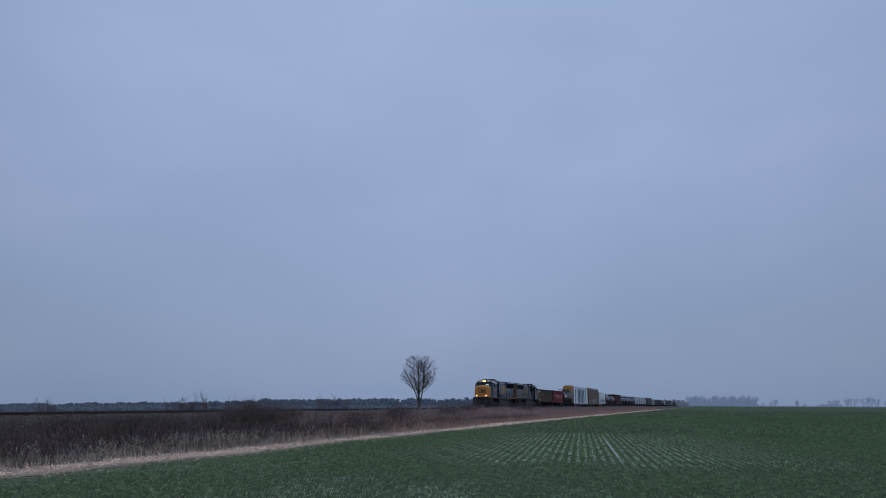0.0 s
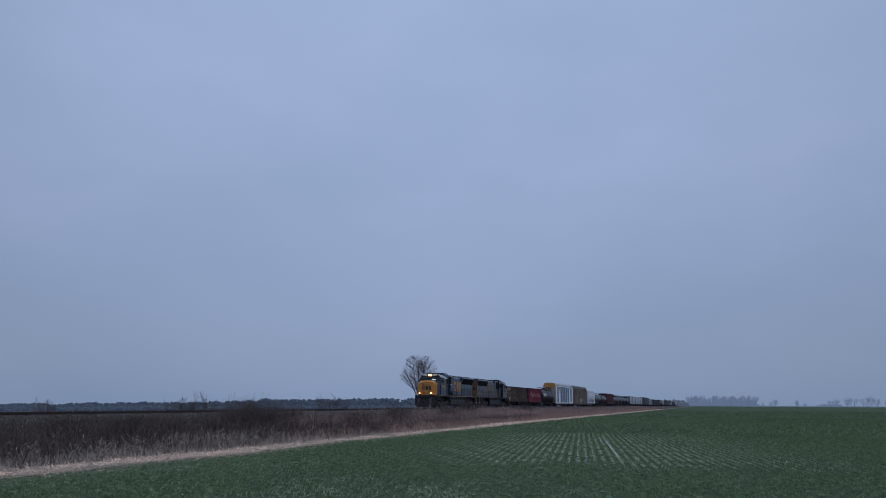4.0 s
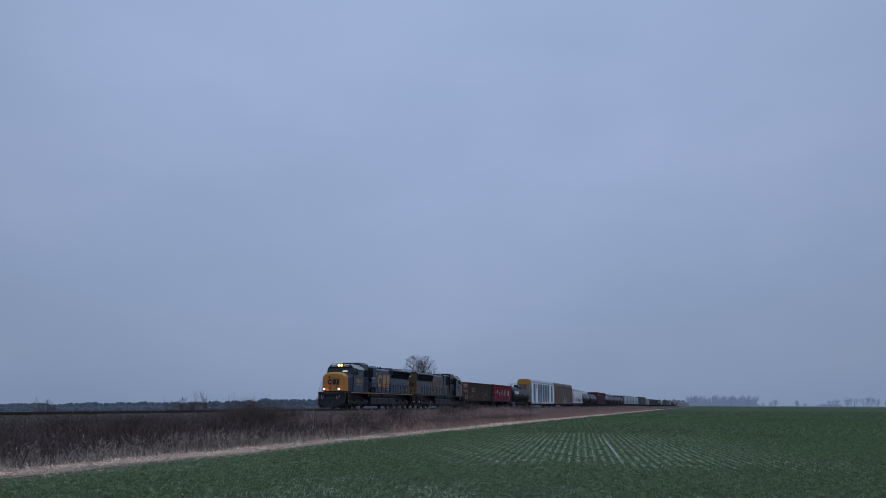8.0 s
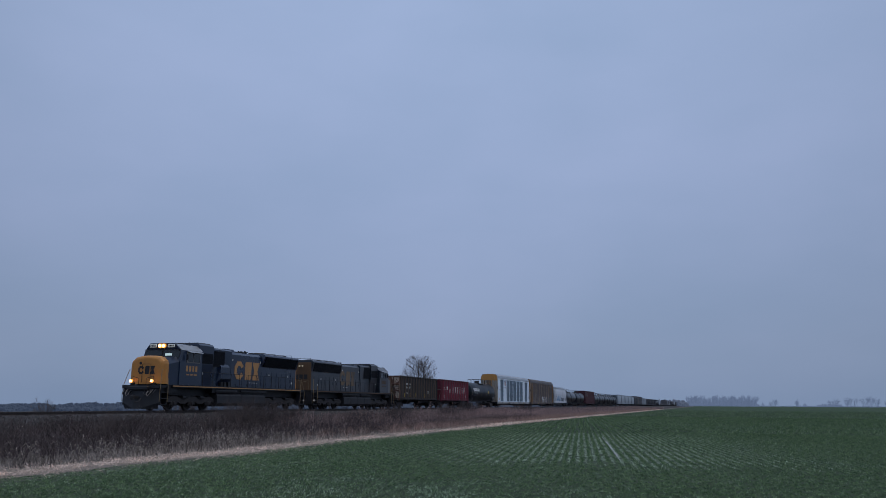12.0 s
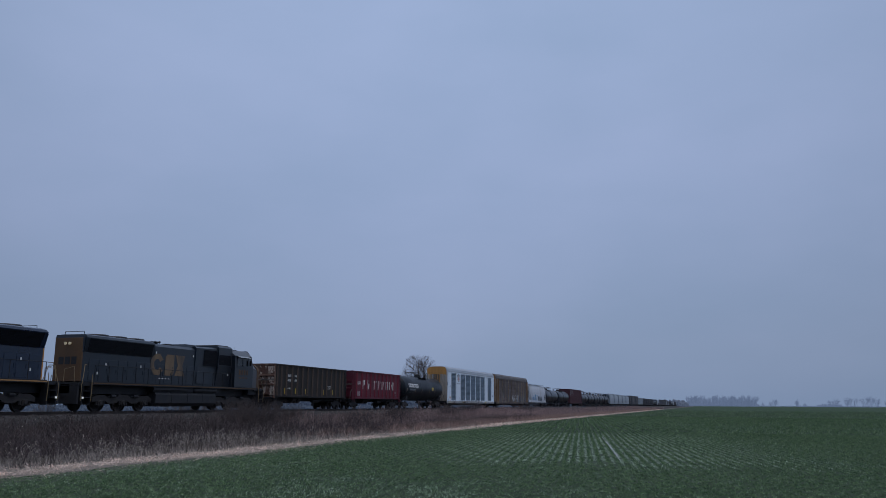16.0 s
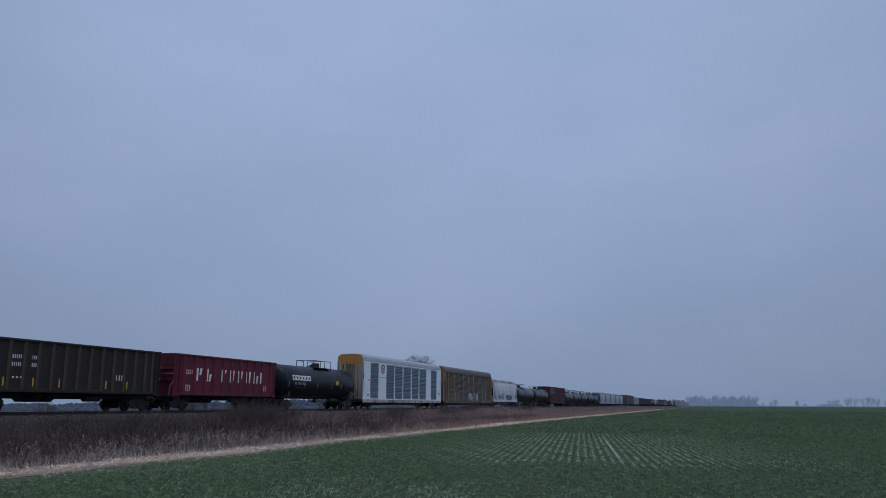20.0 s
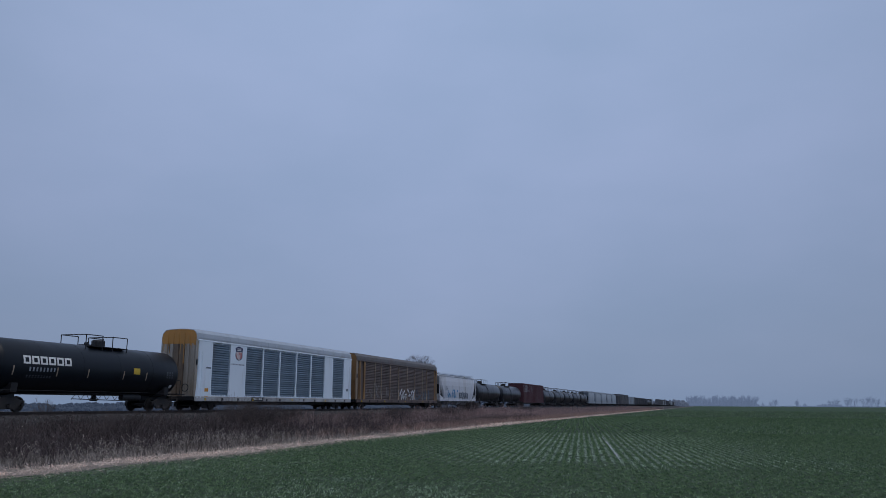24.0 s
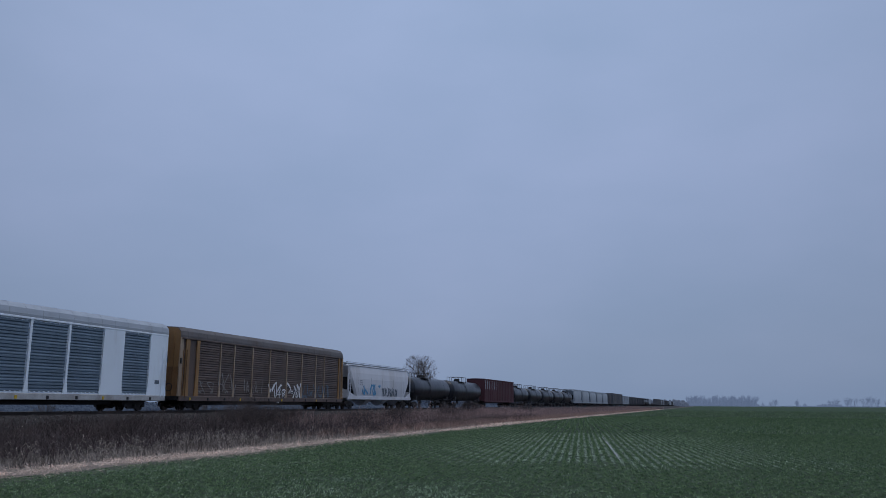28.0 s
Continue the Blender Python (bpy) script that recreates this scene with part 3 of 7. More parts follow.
def weeds(name, label, x0, x1, y0, y1, density, height, width, grow=None, hmul=None, material=M_WEED, twigs=10):
    """Dead weed stalks in clumps: crooked stems with twigs at all angles, and seed heads on some of them."""
    n = int((x1 - x0) * (y1 - y0) * density)
    x, y = rng.uniform(x0, x1, n), rng.uniform(y0, y1, n)
    thick = patchy(x, y, height)
    keep = rng.uniform(0, 1, n) < (0.35 + 0.65 * thick) * (grow(x, y) if grow else 1.0) * np.where(y < -0.92 * x, 0.15, 1.0)
    x, y, thick = x[keep], y[keep], thick[keep]
    n = len(x)
    h = height * rng.uniform(0.40, 1.12, n) * (0.78 + 0.42 * thick) * (hmul(x, y) if hmul else 1.0)
    root = np.stack((x, y, heights(x) - 0.03), 1)
    lean = rng.normal(0, 0.20, (n, 2)) * h[:, None]
    mid = root + np.stack((lean[:, 0] * 0.2, lean[:, 1] * 0.2, h * 0.5), 1)
    top = root + np.stack((lean[:, 0], lean[:, 1], h), 1)
    a = rng.uniform(0, np.pi, n)
    half = width * np.stack((np.cos(a), np.sin(a), 0 * a), 1)
    R, T, H = [root, mid], [mid + (top - mid) * 0.3, top], [half, half * 0.8]
    for k in range(twigs):
        f = rng.uniform(0.15, 0.98, n)[:, None]
        r = np.where(f < 0.5, root + (mid - root) * f * 2, mid + (top - mid) * (f * 2 - 1))
        b = rng.uniform(0, 2 * np.pi, n)
        ln = h * rng.uniform(0.12, 0.40, n)
        out, up = rng.uniform(0.4, 1.0, n), rng.uniform(-0.15, 0.9, n)
        t = r + np.stack((np.cos(b) * ln * out, np.sin(b) * ln * out, ln * up), 1)
        R.append(r), T.append(t), H.append(half * 0.7)
    me = tri_field(name, np.concatenate(R), np.concatenate(T), np.concatenate(H), material)
    tagged(new(name, me), label, "weeds", kind="stuff")
    pick = rng.uniform(0, 1, n) < 0.035
    q = top[pick]
    s = np.stack((rng.normal(0, 0.02, len(q)), rng.normal(0, 0.02, len(q)), np.full(len(q), 0.035)), 1)
    w = np.stack((np.full(len(q), 0.015), rng.normal(0, 0.01, len(q)), np.zeros(len(q))), 1)
    tagged(new("seed_heads", tri_field("seed_heads", q - s * 0.3, q + s, w, M_SEED)), "pale seed heads on dead weed stalks", "seed heads", kind="stuff")


def tall_spot(x, y):
    return 0.72 + 0.10 * np.exp(-((y - 48) / 6.0) ** 2) + 0.22 * np.exp(-((y - 110) / 40.0) ** 2) + 0.16 * np.sin(y * 0.5 + x * 0.2) * np.sin(y * 0.17)


weeds("dead_weeds", "tangle of dark brown dead weeds below the embankment", -31.2, -20.0, 8, 90, 64, 1.18, 0.0075, hmul=tall_spot, grow=lambda x, y: np.clip((58 - y) / 22.0, 0.20, 1.0))
weeds("dead_weeds", "paler russet weeds farther along the embankment", -31.2, -19.0, 42, 120, 22, 1.10, 0.010, hmul=tall_spot, grow=lambda x, y: np.clip((y - 42) / 22.0, 0.1, 1.0), material=M_WEEDPALE)
weeds("dead_weeds", "thin dead weeds on the embankment shoulder", -33.2, -31.0, 8, 90, 9, 0.45, 0.008, hmul=tall_spot)
weeds("dead_weeds", "dark dead weeds along the far embankment", -32.5, -19.0, 90, 420, 4.5, 1.25, 0.024, hmul=tall_spot, material=M_WEEDPALE, twigs=8)
weeds("dead_weeds", "sparse dead stalks at the edge of the verge", -20.5, -16.6, 8, 90, 34, 0.70, 0.0070)
weeds("dead_weeds", "low dark stalks in the near verge", -17.2, -15.6, 8, 40, 16, 0.42, 0.007)


def reeds(name, label, x0, x1, y0, y1, density, height, grow):
    """Thin bleached stalks whose leaves rise, bend over and hang."""
    n = int((x1 - x0) * (y1 - y0) * density)
    x, y = rng.uniform(x0, x1, n), rng.uniform(y0, y1, n)
    keep = rng.uniform(0, 1, n) < grow(x, y)
    x, y = x[keep], y[keep]
    n = len(x)
    root = np.stack((x, y, heights(x) - 0.03), 1)
    h = height * rng.uniform(0.35, 1.1, n) * (0.7 + 0.5 * patchy(x, y, 7.0))
    top = root + np.stack((rng.normal(0, 0.10, n) * h, rng.normal(0, 0.10, n) * h, h), 1)
    side = lambda w: (lambda a: np.stack((np.cos(a) * w, np.sin(a) * w, 0 * a), 1))(rng.uniform(0, np.pi, n))
    R, T, H = [root], [top], [side(0.005)]
    for k in range(5):
        p = root + (top - root) * rng.uniform(0.20, 1.0, n)[:, None]
        a, ln = rng.uniform(0, 2 * np.pi, n), rng.uniform(0.05, 0.20, n)
        q = p + np.stack((np.cos(a) * ln * 0.6, np.sin(a) * ln * 0.6, ln * rng.uniform(-0.2, 1.0, n)), 1)
        e = q + np.stack((np.cos(a) * ln * 0.7, np.sin(a) * ln * 0.7, -ln * rng.uniform(0.2, 0.9, n)), 1)
        w = side(0.0080)
        R += [q, q]
        T += [p, e]
        H += [w, w]
    me = tri_field(name, np.concatenate(R), np.concatenate(T), np.concatenate(H), M_REED)
    return tagged(new(name, me), label, "reeds", kind="stuff")


reeds("reed_grass", "bleached drooping reed grass beside the verge", -20.2, -16.2, 10, 66, 24, 0.62, lambda x, y: (0.06 + 1.0 * np.exp(-((y - 27) / 7.0) ** 2)) * np.clip((x + 20.6) / 1.6, 0.05, 1.0) * (0.35 + 0.65 * patchy(x, y, 2.0)))
stand("russet_grass", "russet dead grass between verge and weeds", "dry grass", M_RUSSET, -20.5, -16.2, 34, 300, 10, 0.50, 7, 0.7, 0.015, grow=lambda x, y: np.clip((y - 34) / 25.0, 0.1, 1.0))
def straw_here(x, y):
    """Where the flattened straw lies: a ragged strip, with scattered stalks on both sides."""
    near = np.clip((36 - y) / 12.0, 0, 1)
    lo = -16.35 + 0.75 * near + 0.35 * np.sin(y * 0.7) * np.sin(y * 0.23) + 0.2 * np.sin(y * 2.1)
    hi = -14.95 + 0.50 * near + 0.25 * np.sin(y * 0.5 + 2) + 0.15 * np.sin(y * 1.7)
    bare = 0.62 + 0.38 * np.sin(y * 0.9 + 3 * np.sin(x * 1.3)) * np.sin(y * 0.37 + x)
    return np.where((x > lo) & (x < hi), bare, np.where(x <= lo, 0.14, 0.42 * np.exp(-(x - hi) / 0.40)))


stand("straw_verge", "pale matted straw along the field edge", "straw", M_STRAW, -17.3, -12.9, 14, 60, 230, 0.09, 3, 3.6, 0.0068, 0.7, grow=straw_here)
stand("straw_verge", "pale matted straw along the field edge", "straw", M_STRAW, -16.7, -14.7, 60, 320, 22, 0.17, 3, 1.9, 0.030, 0.5)
stand("straw_tufts", "upright tufts of bleached straw in the verge", "straw", M_STRAW, -16.9, -14.9, 27, 90, 1.0, 0.24, 9, 0.7, 0.006)
stand("grey_grass", "grey withered grass at the foot of the weeds", "dry grass", M_REED, -20.5, -15.9, 14, 60, 26, 0.26, 6, 1.0, 0.006, 0.4, grow=lambda x, y: 0.25 + 0.75 * patchy(x, y, 5.0))


def ice(points, thin, wide):
    """A sliver of frozen water in a wheel rut, with a ragged outline, wider at its near end."""
    k = 90
    run = [Vector((float(np.interp(i / k, (0, 0.65, 1), [p[0] for p in points])), float(np.interp(i / k, (0, 0.65, 1), [p[1] for p in points])), 0)) for i in range(k + 1)]
    left, right = [], []
    for i, p in enumerate(run):
        w = (thin + (wide - thin) * i / k) * (1.0 if 0 < i < k else 0.2)
        sway = 0.03 * noise.noise((i * 0.13, 4, 2))
        left.append(p + Vector((-w * (0.35 + 0.9 * abs(noise.noise((i * 0.7, 1, 1)))) + sway, 0, 0)))
        right.append(p + Vector((w * (0.35 + 0.9 * abs(noise.noise((i * 0.7, 7, 9)))) + sway, 0, 0)))
    bm, rnd, i = B(), random.Random(41), 0
    while i < k - 7:
        n = min(rnd.randint(2, 8), k - i)
        f = rnd.uniform(0.35, 1.0)
        prism(bm, [(p.x, p.y) for p in left[i:i + n + 1]] + [(q.x + (p.x - q.x) * f, p.y) for p, q in zip(right[i:i + n + 1][::-1], left[i:i + n + 1][::-1])], "z", -0.05, 0.035)
        i += n + rnd.choice((0, 1, 1, 2))
    tagged(part("frozen_puddle", bm, M_ICE), "broken grey ice in a wheel rut of the field", "puddle", kind="stuff")


ice(((-4.95, 42.0), (-3.05, 29.2), (-2.18, 23.1)), 0.05, 0.085)


# ---- bare trees and bushes ----
def grow_branches(rnd, p, d, length, radius, depth, out, kids=(3, 5), up=0.25, spread=0.55):
    """Branches as a list of tapered segments, level by level."""
    steps = 3
    q, r = Vector(p), radius
    for s in range(steps):
        d = (d + Vector((rnd.gauss(0, 0.10), rnd.gauss(0, 0.10), up * 0.25))).normalized()
        e = q + d * (length / steps)
        r2 = radius * (1 - 0.55 * (s + 1) / steps)
        out.append((q.copy(), e.copy(), r, r2))
        if depth > 0:
            for _ in range(rnd.randint(*kids) if s else 1):
                side = Vector((rnd.gauss(0, 1), rnd.gauss(0, 1), rnd.gauss(0, 0.5))).normalized()
                nd = (d + side * spread * rnd.uniform(0.6, 1.3) + Vector((0, 0, up))).normalized()
                f = rnd.uniform(0.2, 1.0)
                grow_branches(rnd, q.lerp(e, f), nd, length * rnd.uniform(0.40, 0.66), r2 * 0.55, depth - 1, out, kids, up, spread)
        q, r = e, r2


def segments_mesh(name, segs, material, sides=4, least=0.0):
    verts, faces = [], []
    for p, q, r, r2 in segs:
        d = (q - p).normalized()
        a = d.orthogonal().normalized()
        b = d.cross(a)
        k = len(verts)
        n = sides if r > 0.03 else 3
        for c, rr in ((p, max(r, least)), (q, max(r2, least * 0.6))):
            for i in range(n):
                t = 2 * math.pi * i / n
                verts.append(c + (a * math.cos(t) + b * math.sin(t)) * rr)
        for i in range(n):
            j = (i + 1) % n
            faces.append((k + i, k + j, k + n + j, k + n + i))
    return mesh_of(name, [tuple(v) for v in verts], faces, (material,))


def oval_tree(name, at, height, stems, label, seed):
    """A leafless tree of a few steep stems from one bole, boughs that swing up and out, and fine twigs in an oval outline."""
    rnd = random.Random(seed)
    root = tagged(new(name), label, "tree")
    root.matrix_basis = pose(*at)
    twigs, grown = [], []

    def inside(p):
        """Room left to the oval outline of the crown at this height, as a share of its width."""
        u = abs(p.z / height - 0.58) / 0.45
        return max(0.0, 1 - u ** 2.6) ** 0.42 * height * 0.355

    def shoot(p, d, length, radius, level, bag):
        steps = (9, 6, 4, 3)[level]
        q = Vector(p)
        for k in range(steps):
            d = (d + Vector((rnd.gauss(0, 0.08), rnd.gauss(0, 0.08), 0.06 if level else 0.02))).normalized()
            e = q + d * length / steps
            if (level or k > 3) and math.hypot(e.x, e.y) > inside(e) * rnd.uniform(0.80, 1.22):
                break
            r0, r1 = radius * (1 - 0.80 * k / steps), radius * (1 - 0.80 * (k + 1) / steps)
            bag.append((q.copy(), e.copy(), r0, r1))
            if level < 3 and k >= 1:
                for _ in range((2, 2, 1)[level]):
                    a = rnd.uniform(0, 6.283)
                    out = Vector((math.cos(a), math.sin(a), rnd.uniform(-0.1, 0.35)))
                    nd = (d * (0.55 if level == 0 else 0.8) + out * rnd.uniform(0.55, 1.0)).normalized()
                    shoot(e, nd, (height * 0.30 if level == 0 else length * 0.50) * rnd.uniform(0.7, 1.15), max(r1 * 0.50, 0.008), level + 1, bag if level == 0 else twigs)
            q = e

    bole = [(Vector((0, 0, -0.3)), Vector((0.05, 0, 1.2)), height * 0.026, height * 0.020), (Vector((0.05, 0, 1.2)), Vector((0, 0, 2.4)), height * 0.020, height * 0.014)]
    for k in range(stems):
        a = 2.4 * k + 0.5
        lean = 0.06 + 0.46 * k / (stems - 1)
        limb = []
        shoot((math.cos(a) * 0.10, math.sin(a) * 0.10, 0.9 + 0.25 * k), Vector((math.cos(a) * lean, math.sin(a) * lean, 1)).normalized(), height * (0.90 - 0.30 * lean), height * 0.0115, 0, limb)
        grown.append(limb)
    put("trunk", segments_mesh("trunk", bole, M_TWIG, 8, 0.02), root, "short grey-brown bole")
    for one in grown:
        put("limb", segments_mesh("limb", one, M_TWIG, 5, 0.016), root)
    put("twigs", segments_mesh("twigs", twigs, M_TWIG, 3, 0.0105), root, "fine leafless twigs")["kind"] = "stuff"
    return root


oval_tree("bare_tree", (-52.0, 149.7, -0.3), 11.0, 7, "round leafless tree standing beyond the track", 5)


def bush(at, height, width, seed, label, n=60, material=M_BUSH, least=0.0045, depth=1):
    rnd = random.Random(seed)
    segs = []
    for k in range(n):
        a, r = rnd.uniform(0, 6.283), rnd.uniform(0, 0.35) * width
        p = Vector((math.cos(a) * r, math.sin(a) * r, -0.05))
        d = Vector((math.cos(a) * 0.45 + rnd.gauss(0, 0.15), math.sin(a) * 0.45 + rnd.gauss(0, 0.15), 1)).normalized()
        grow_branches(rnd, p, d, height * rnd.uniform(0.6, 1.0), 0.012 + 0.004 * height, depth, segs, (2, 3), 0.15, 0.55)
    ob = put("bush", segments_mesh("bush", segs, material, 3, least))
    ob.matrix_basis = pose(*at)
    return tagged(ob, label, "bush", "bushes along the embankment")


for k, (x, y, h, w) in enumerate(((-27, 44, 1.60, 2.6), (-25.5, 44.0, 1.55, 2.4), (-28.5, 49, 1.55, 2.8), (-26, 40.5, 1.15, 2.0), (-29, 54, 1.40, 2.6), (-27.5, 46.0, 1.70, 2.8), (-24, 63, 1.35, 2.2), (-27, 72, 1.45, 2.6), (-22.5, 52, 1.2, 1.8), (-28, 35, 1.15, 2.0), (-25, 31, 1.1, 2.0), (-27, 88, 1.7, 2.6), (-29, 104, 1.8, 3.0), (-26, 125, 1.8, 3.2), (-24.5, 57, 1.2, 2.0))):
    bush((x, y, heights(x)), h, w, 30 + k, "dense dark leafless bush on the embankment foot", 90)
for k, (az, dist, h, w) in enumerate(((-35.2, 98, 1.85, 1.5), (-34.1, 97, 1.85, 1.2), (-33.3, 95, 1.8, 0.9), (-34.7, 96, 1.3, 2.2), (-25.6, 120, 2.2, 2.8), (-24.7, 122, 2.1, 2.4), (-43.1, 100, 1.6, 2.0), (-30.4, 115, 1.7, 2.6))):
    a = radians(az)
    bush((math.sin(a) * dist, math.cos(a) * dist, -0.2), h, w, 60 + k, "leafless grey bush beyond the track", 10, M_TWIG, 0.008, 2)


# ---- distance ----
def clump_woods(name, label, a0, a1, dist, height, step, seed, material, swell=1.0, skyline=None):
    """A far belt of trees: each a trunk and a crown of many uneven clumps."""
    rnd = random.Random(seed)
    ico = bmesh.new()
    bmesh.ops.create_icosphere(ico, subdivisions=1, radius=1.0)
    iv = [v.co.copy() for v in ico.verts]
    fi = [[v.index for v in f.verts] for f in ico.faces]
    ico.free()
    verts, faces = [], []
    a = a0
    while a < a1:
        d = dist * rnd.uniform(0.97, 1.06)
        h = height * rnd.uniform(0.62, 1.12) * (0.85 + 0.3 * noise.noise((a * 0.35, seed, 0)))
        cx, cy = math.sin(radians(a)) * d, math.cos(radians(a)) * d
        low = ground_profile(cx)
        if skyline:
            rise = float(np.interp(a, [q[0] for q in skyline], [q[1] for q in skyline])) + (-0.05 if a < -39 else 0.02)
            h = (EYE + d * math.tan(radians(rise)) - low) * (0.83 + 0.20 * rnd.random() ** 0.7 + 0.22 * noise.noise((a * 1.3, seed, 2)))
        for _ in range(34):
            u = rnd.uniform(0.05, 0.94)
            rad = max(h, height) * 0.24 * rnd.uniform(0.5, 1.0) * (1.25 - 0.70 * u) * swell
            off = max(h, height) * 0.24 * (1.03 - u) ** 0.5
            c = Vector((cx + rnd.gauss(0, off), cy + rnd.gauss(0, off), low + u * h * 0.93))
            k = len(verts)
            for v in iv:
                w = v * rad * rnd.uniform(0.65, 1.25)
                verts.append((c.x + w.x, c.y + w.y, c.z + w.z * 1.1))
            faces += [[k + i for i in f] for f in fi]
        a += step * rnd.uniform(0.5, 1.5)
    ob = new(name, mesh_of(name, verts, faces, (material,)))
    return tagged(ob, label, "woods", kind="structure")


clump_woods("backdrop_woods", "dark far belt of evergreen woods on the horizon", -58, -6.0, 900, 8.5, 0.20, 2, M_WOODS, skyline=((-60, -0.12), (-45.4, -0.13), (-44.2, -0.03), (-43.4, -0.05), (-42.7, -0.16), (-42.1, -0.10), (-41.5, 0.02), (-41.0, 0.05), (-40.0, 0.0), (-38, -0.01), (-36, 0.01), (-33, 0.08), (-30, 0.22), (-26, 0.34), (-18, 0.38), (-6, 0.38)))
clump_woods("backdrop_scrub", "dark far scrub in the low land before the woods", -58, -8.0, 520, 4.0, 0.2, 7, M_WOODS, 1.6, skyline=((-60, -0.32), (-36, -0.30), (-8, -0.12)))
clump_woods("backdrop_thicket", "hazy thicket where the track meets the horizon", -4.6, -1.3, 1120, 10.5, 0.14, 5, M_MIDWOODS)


def far_trees(name, label, spots, dist, seed, material, thick=0.11, wide=0.5):
    """Leafless far trees, each with stems and branches."""
    rnd = random.Random(seed)
    segs = []
    for a, h in spots:
        d = dist * rnd.uniform(0.98, 1.05)
        base = Vector((math.sin(radians(a)) * d, math.cos(radians(a)) * d, -0.3))
        for _ in range(3):
            grow_branches(rnd, base + Vector((rnd.gauss(0, 1.2), 0, 0)), Vector((rnd.gauss(0, 0.16), 0, 1)).normalized(), h * rnd.uniform(0.7, 0.95), thick * 2.4, 2, segs, (2, 3), 0.2 if wide < 0.6 else 0.0, wide)
    return tagged(put(name, segments_mesh(name, segs, material, 3, thick)), label, "trees", kind="structure")


rf = random.Random(8)
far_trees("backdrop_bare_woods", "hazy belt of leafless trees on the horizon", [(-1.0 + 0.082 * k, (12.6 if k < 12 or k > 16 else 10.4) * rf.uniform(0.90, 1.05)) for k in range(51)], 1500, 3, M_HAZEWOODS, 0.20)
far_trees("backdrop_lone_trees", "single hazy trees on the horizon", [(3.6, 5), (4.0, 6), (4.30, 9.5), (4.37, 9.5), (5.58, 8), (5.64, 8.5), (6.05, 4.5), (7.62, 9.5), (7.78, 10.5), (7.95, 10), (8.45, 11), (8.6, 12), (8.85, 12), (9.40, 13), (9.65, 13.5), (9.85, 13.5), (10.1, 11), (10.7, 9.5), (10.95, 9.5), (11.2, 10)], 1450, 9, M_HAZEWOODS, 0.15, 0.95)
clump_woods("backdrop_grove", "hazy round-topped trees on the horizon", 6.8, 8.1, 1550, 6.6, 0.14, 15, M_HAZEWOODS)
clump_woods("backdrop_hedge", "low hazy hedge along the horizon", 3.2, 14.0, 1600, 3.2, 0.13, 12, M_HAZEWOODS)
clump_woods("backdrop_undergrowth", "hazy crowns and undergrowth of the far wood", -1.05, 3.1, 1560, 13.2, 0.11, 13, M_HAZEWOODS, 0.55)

# ---- train ----
SPIN = []        # wheelsets with their place on the bogie and radius
CACHE = {}


def shared(key, make, material):
    """One mesh for alike pieces."""
    if key not in CACHE:
        bm = B()
        make(bm)
        bmesh.ops.recalc_face_normals(bm, faces=bm.faces)
        me = bpy.data.meshes.new(key)
        bm.to_mesh(me)
        bm.free()
        me.materials.append(material)
        CACHE[key] = me
    return CACHE[key]


def hull(bm, pts):
    vs = [bm.verts.new(p) for p in pts]
    r = bmesh.ops.convex_hull(bm, input=vs)
    bmesh.ops.delete(bm, geom=[v for v in r["geom_interior"] if isinstance(v, bmesh.types.BMVert)], context="VERTS")
    return bm


def slab(bm, pts, x, d):
    """A thin plate of the outline pts (y, z) on the side at x, d thick outwards."""
    return prism(bm, pts, "x", x, x + d)


AX = pose(0, 0, 0, 0, 90, 0)      # turns z into x


def wheel_mesh(r, key):
    def make(bm):
        for s in (-1, 1):
            m = pose(s * 0.76, 0, 0) @ AX @ Matrix.Diagonal((1, 1, s, 1))
            lathe(bm, ((0.0, 0.045), (0.10, 0.05), (0.12, 0.01), (r * 0.72, -0.01), (r * 0.80, 0.05), (r * 0.97, 0.055), (r, 0.0), (r, -0.06), (r + 0.028, -0.08), (r + 0.02, -0.10), (0.12, -0.09), (0.0, -0.09)), m, 22)
            for k in range(3):
                a = 2 * math.pi * k / 3
                tube(bm, (s * 0.795, r * 0.45 * math.cos(a), r * 0.45 * math.sin(a)), (s * 0.815, r * 0.45 * math.cos(a), r * 0.45 * math.sin(a)), 0.05, 6)
        tube(bm, (-1.06, 0, 0), (1.06, 0, 0), 0.085, 8)
    return shared(key, make, M_WHEEL)


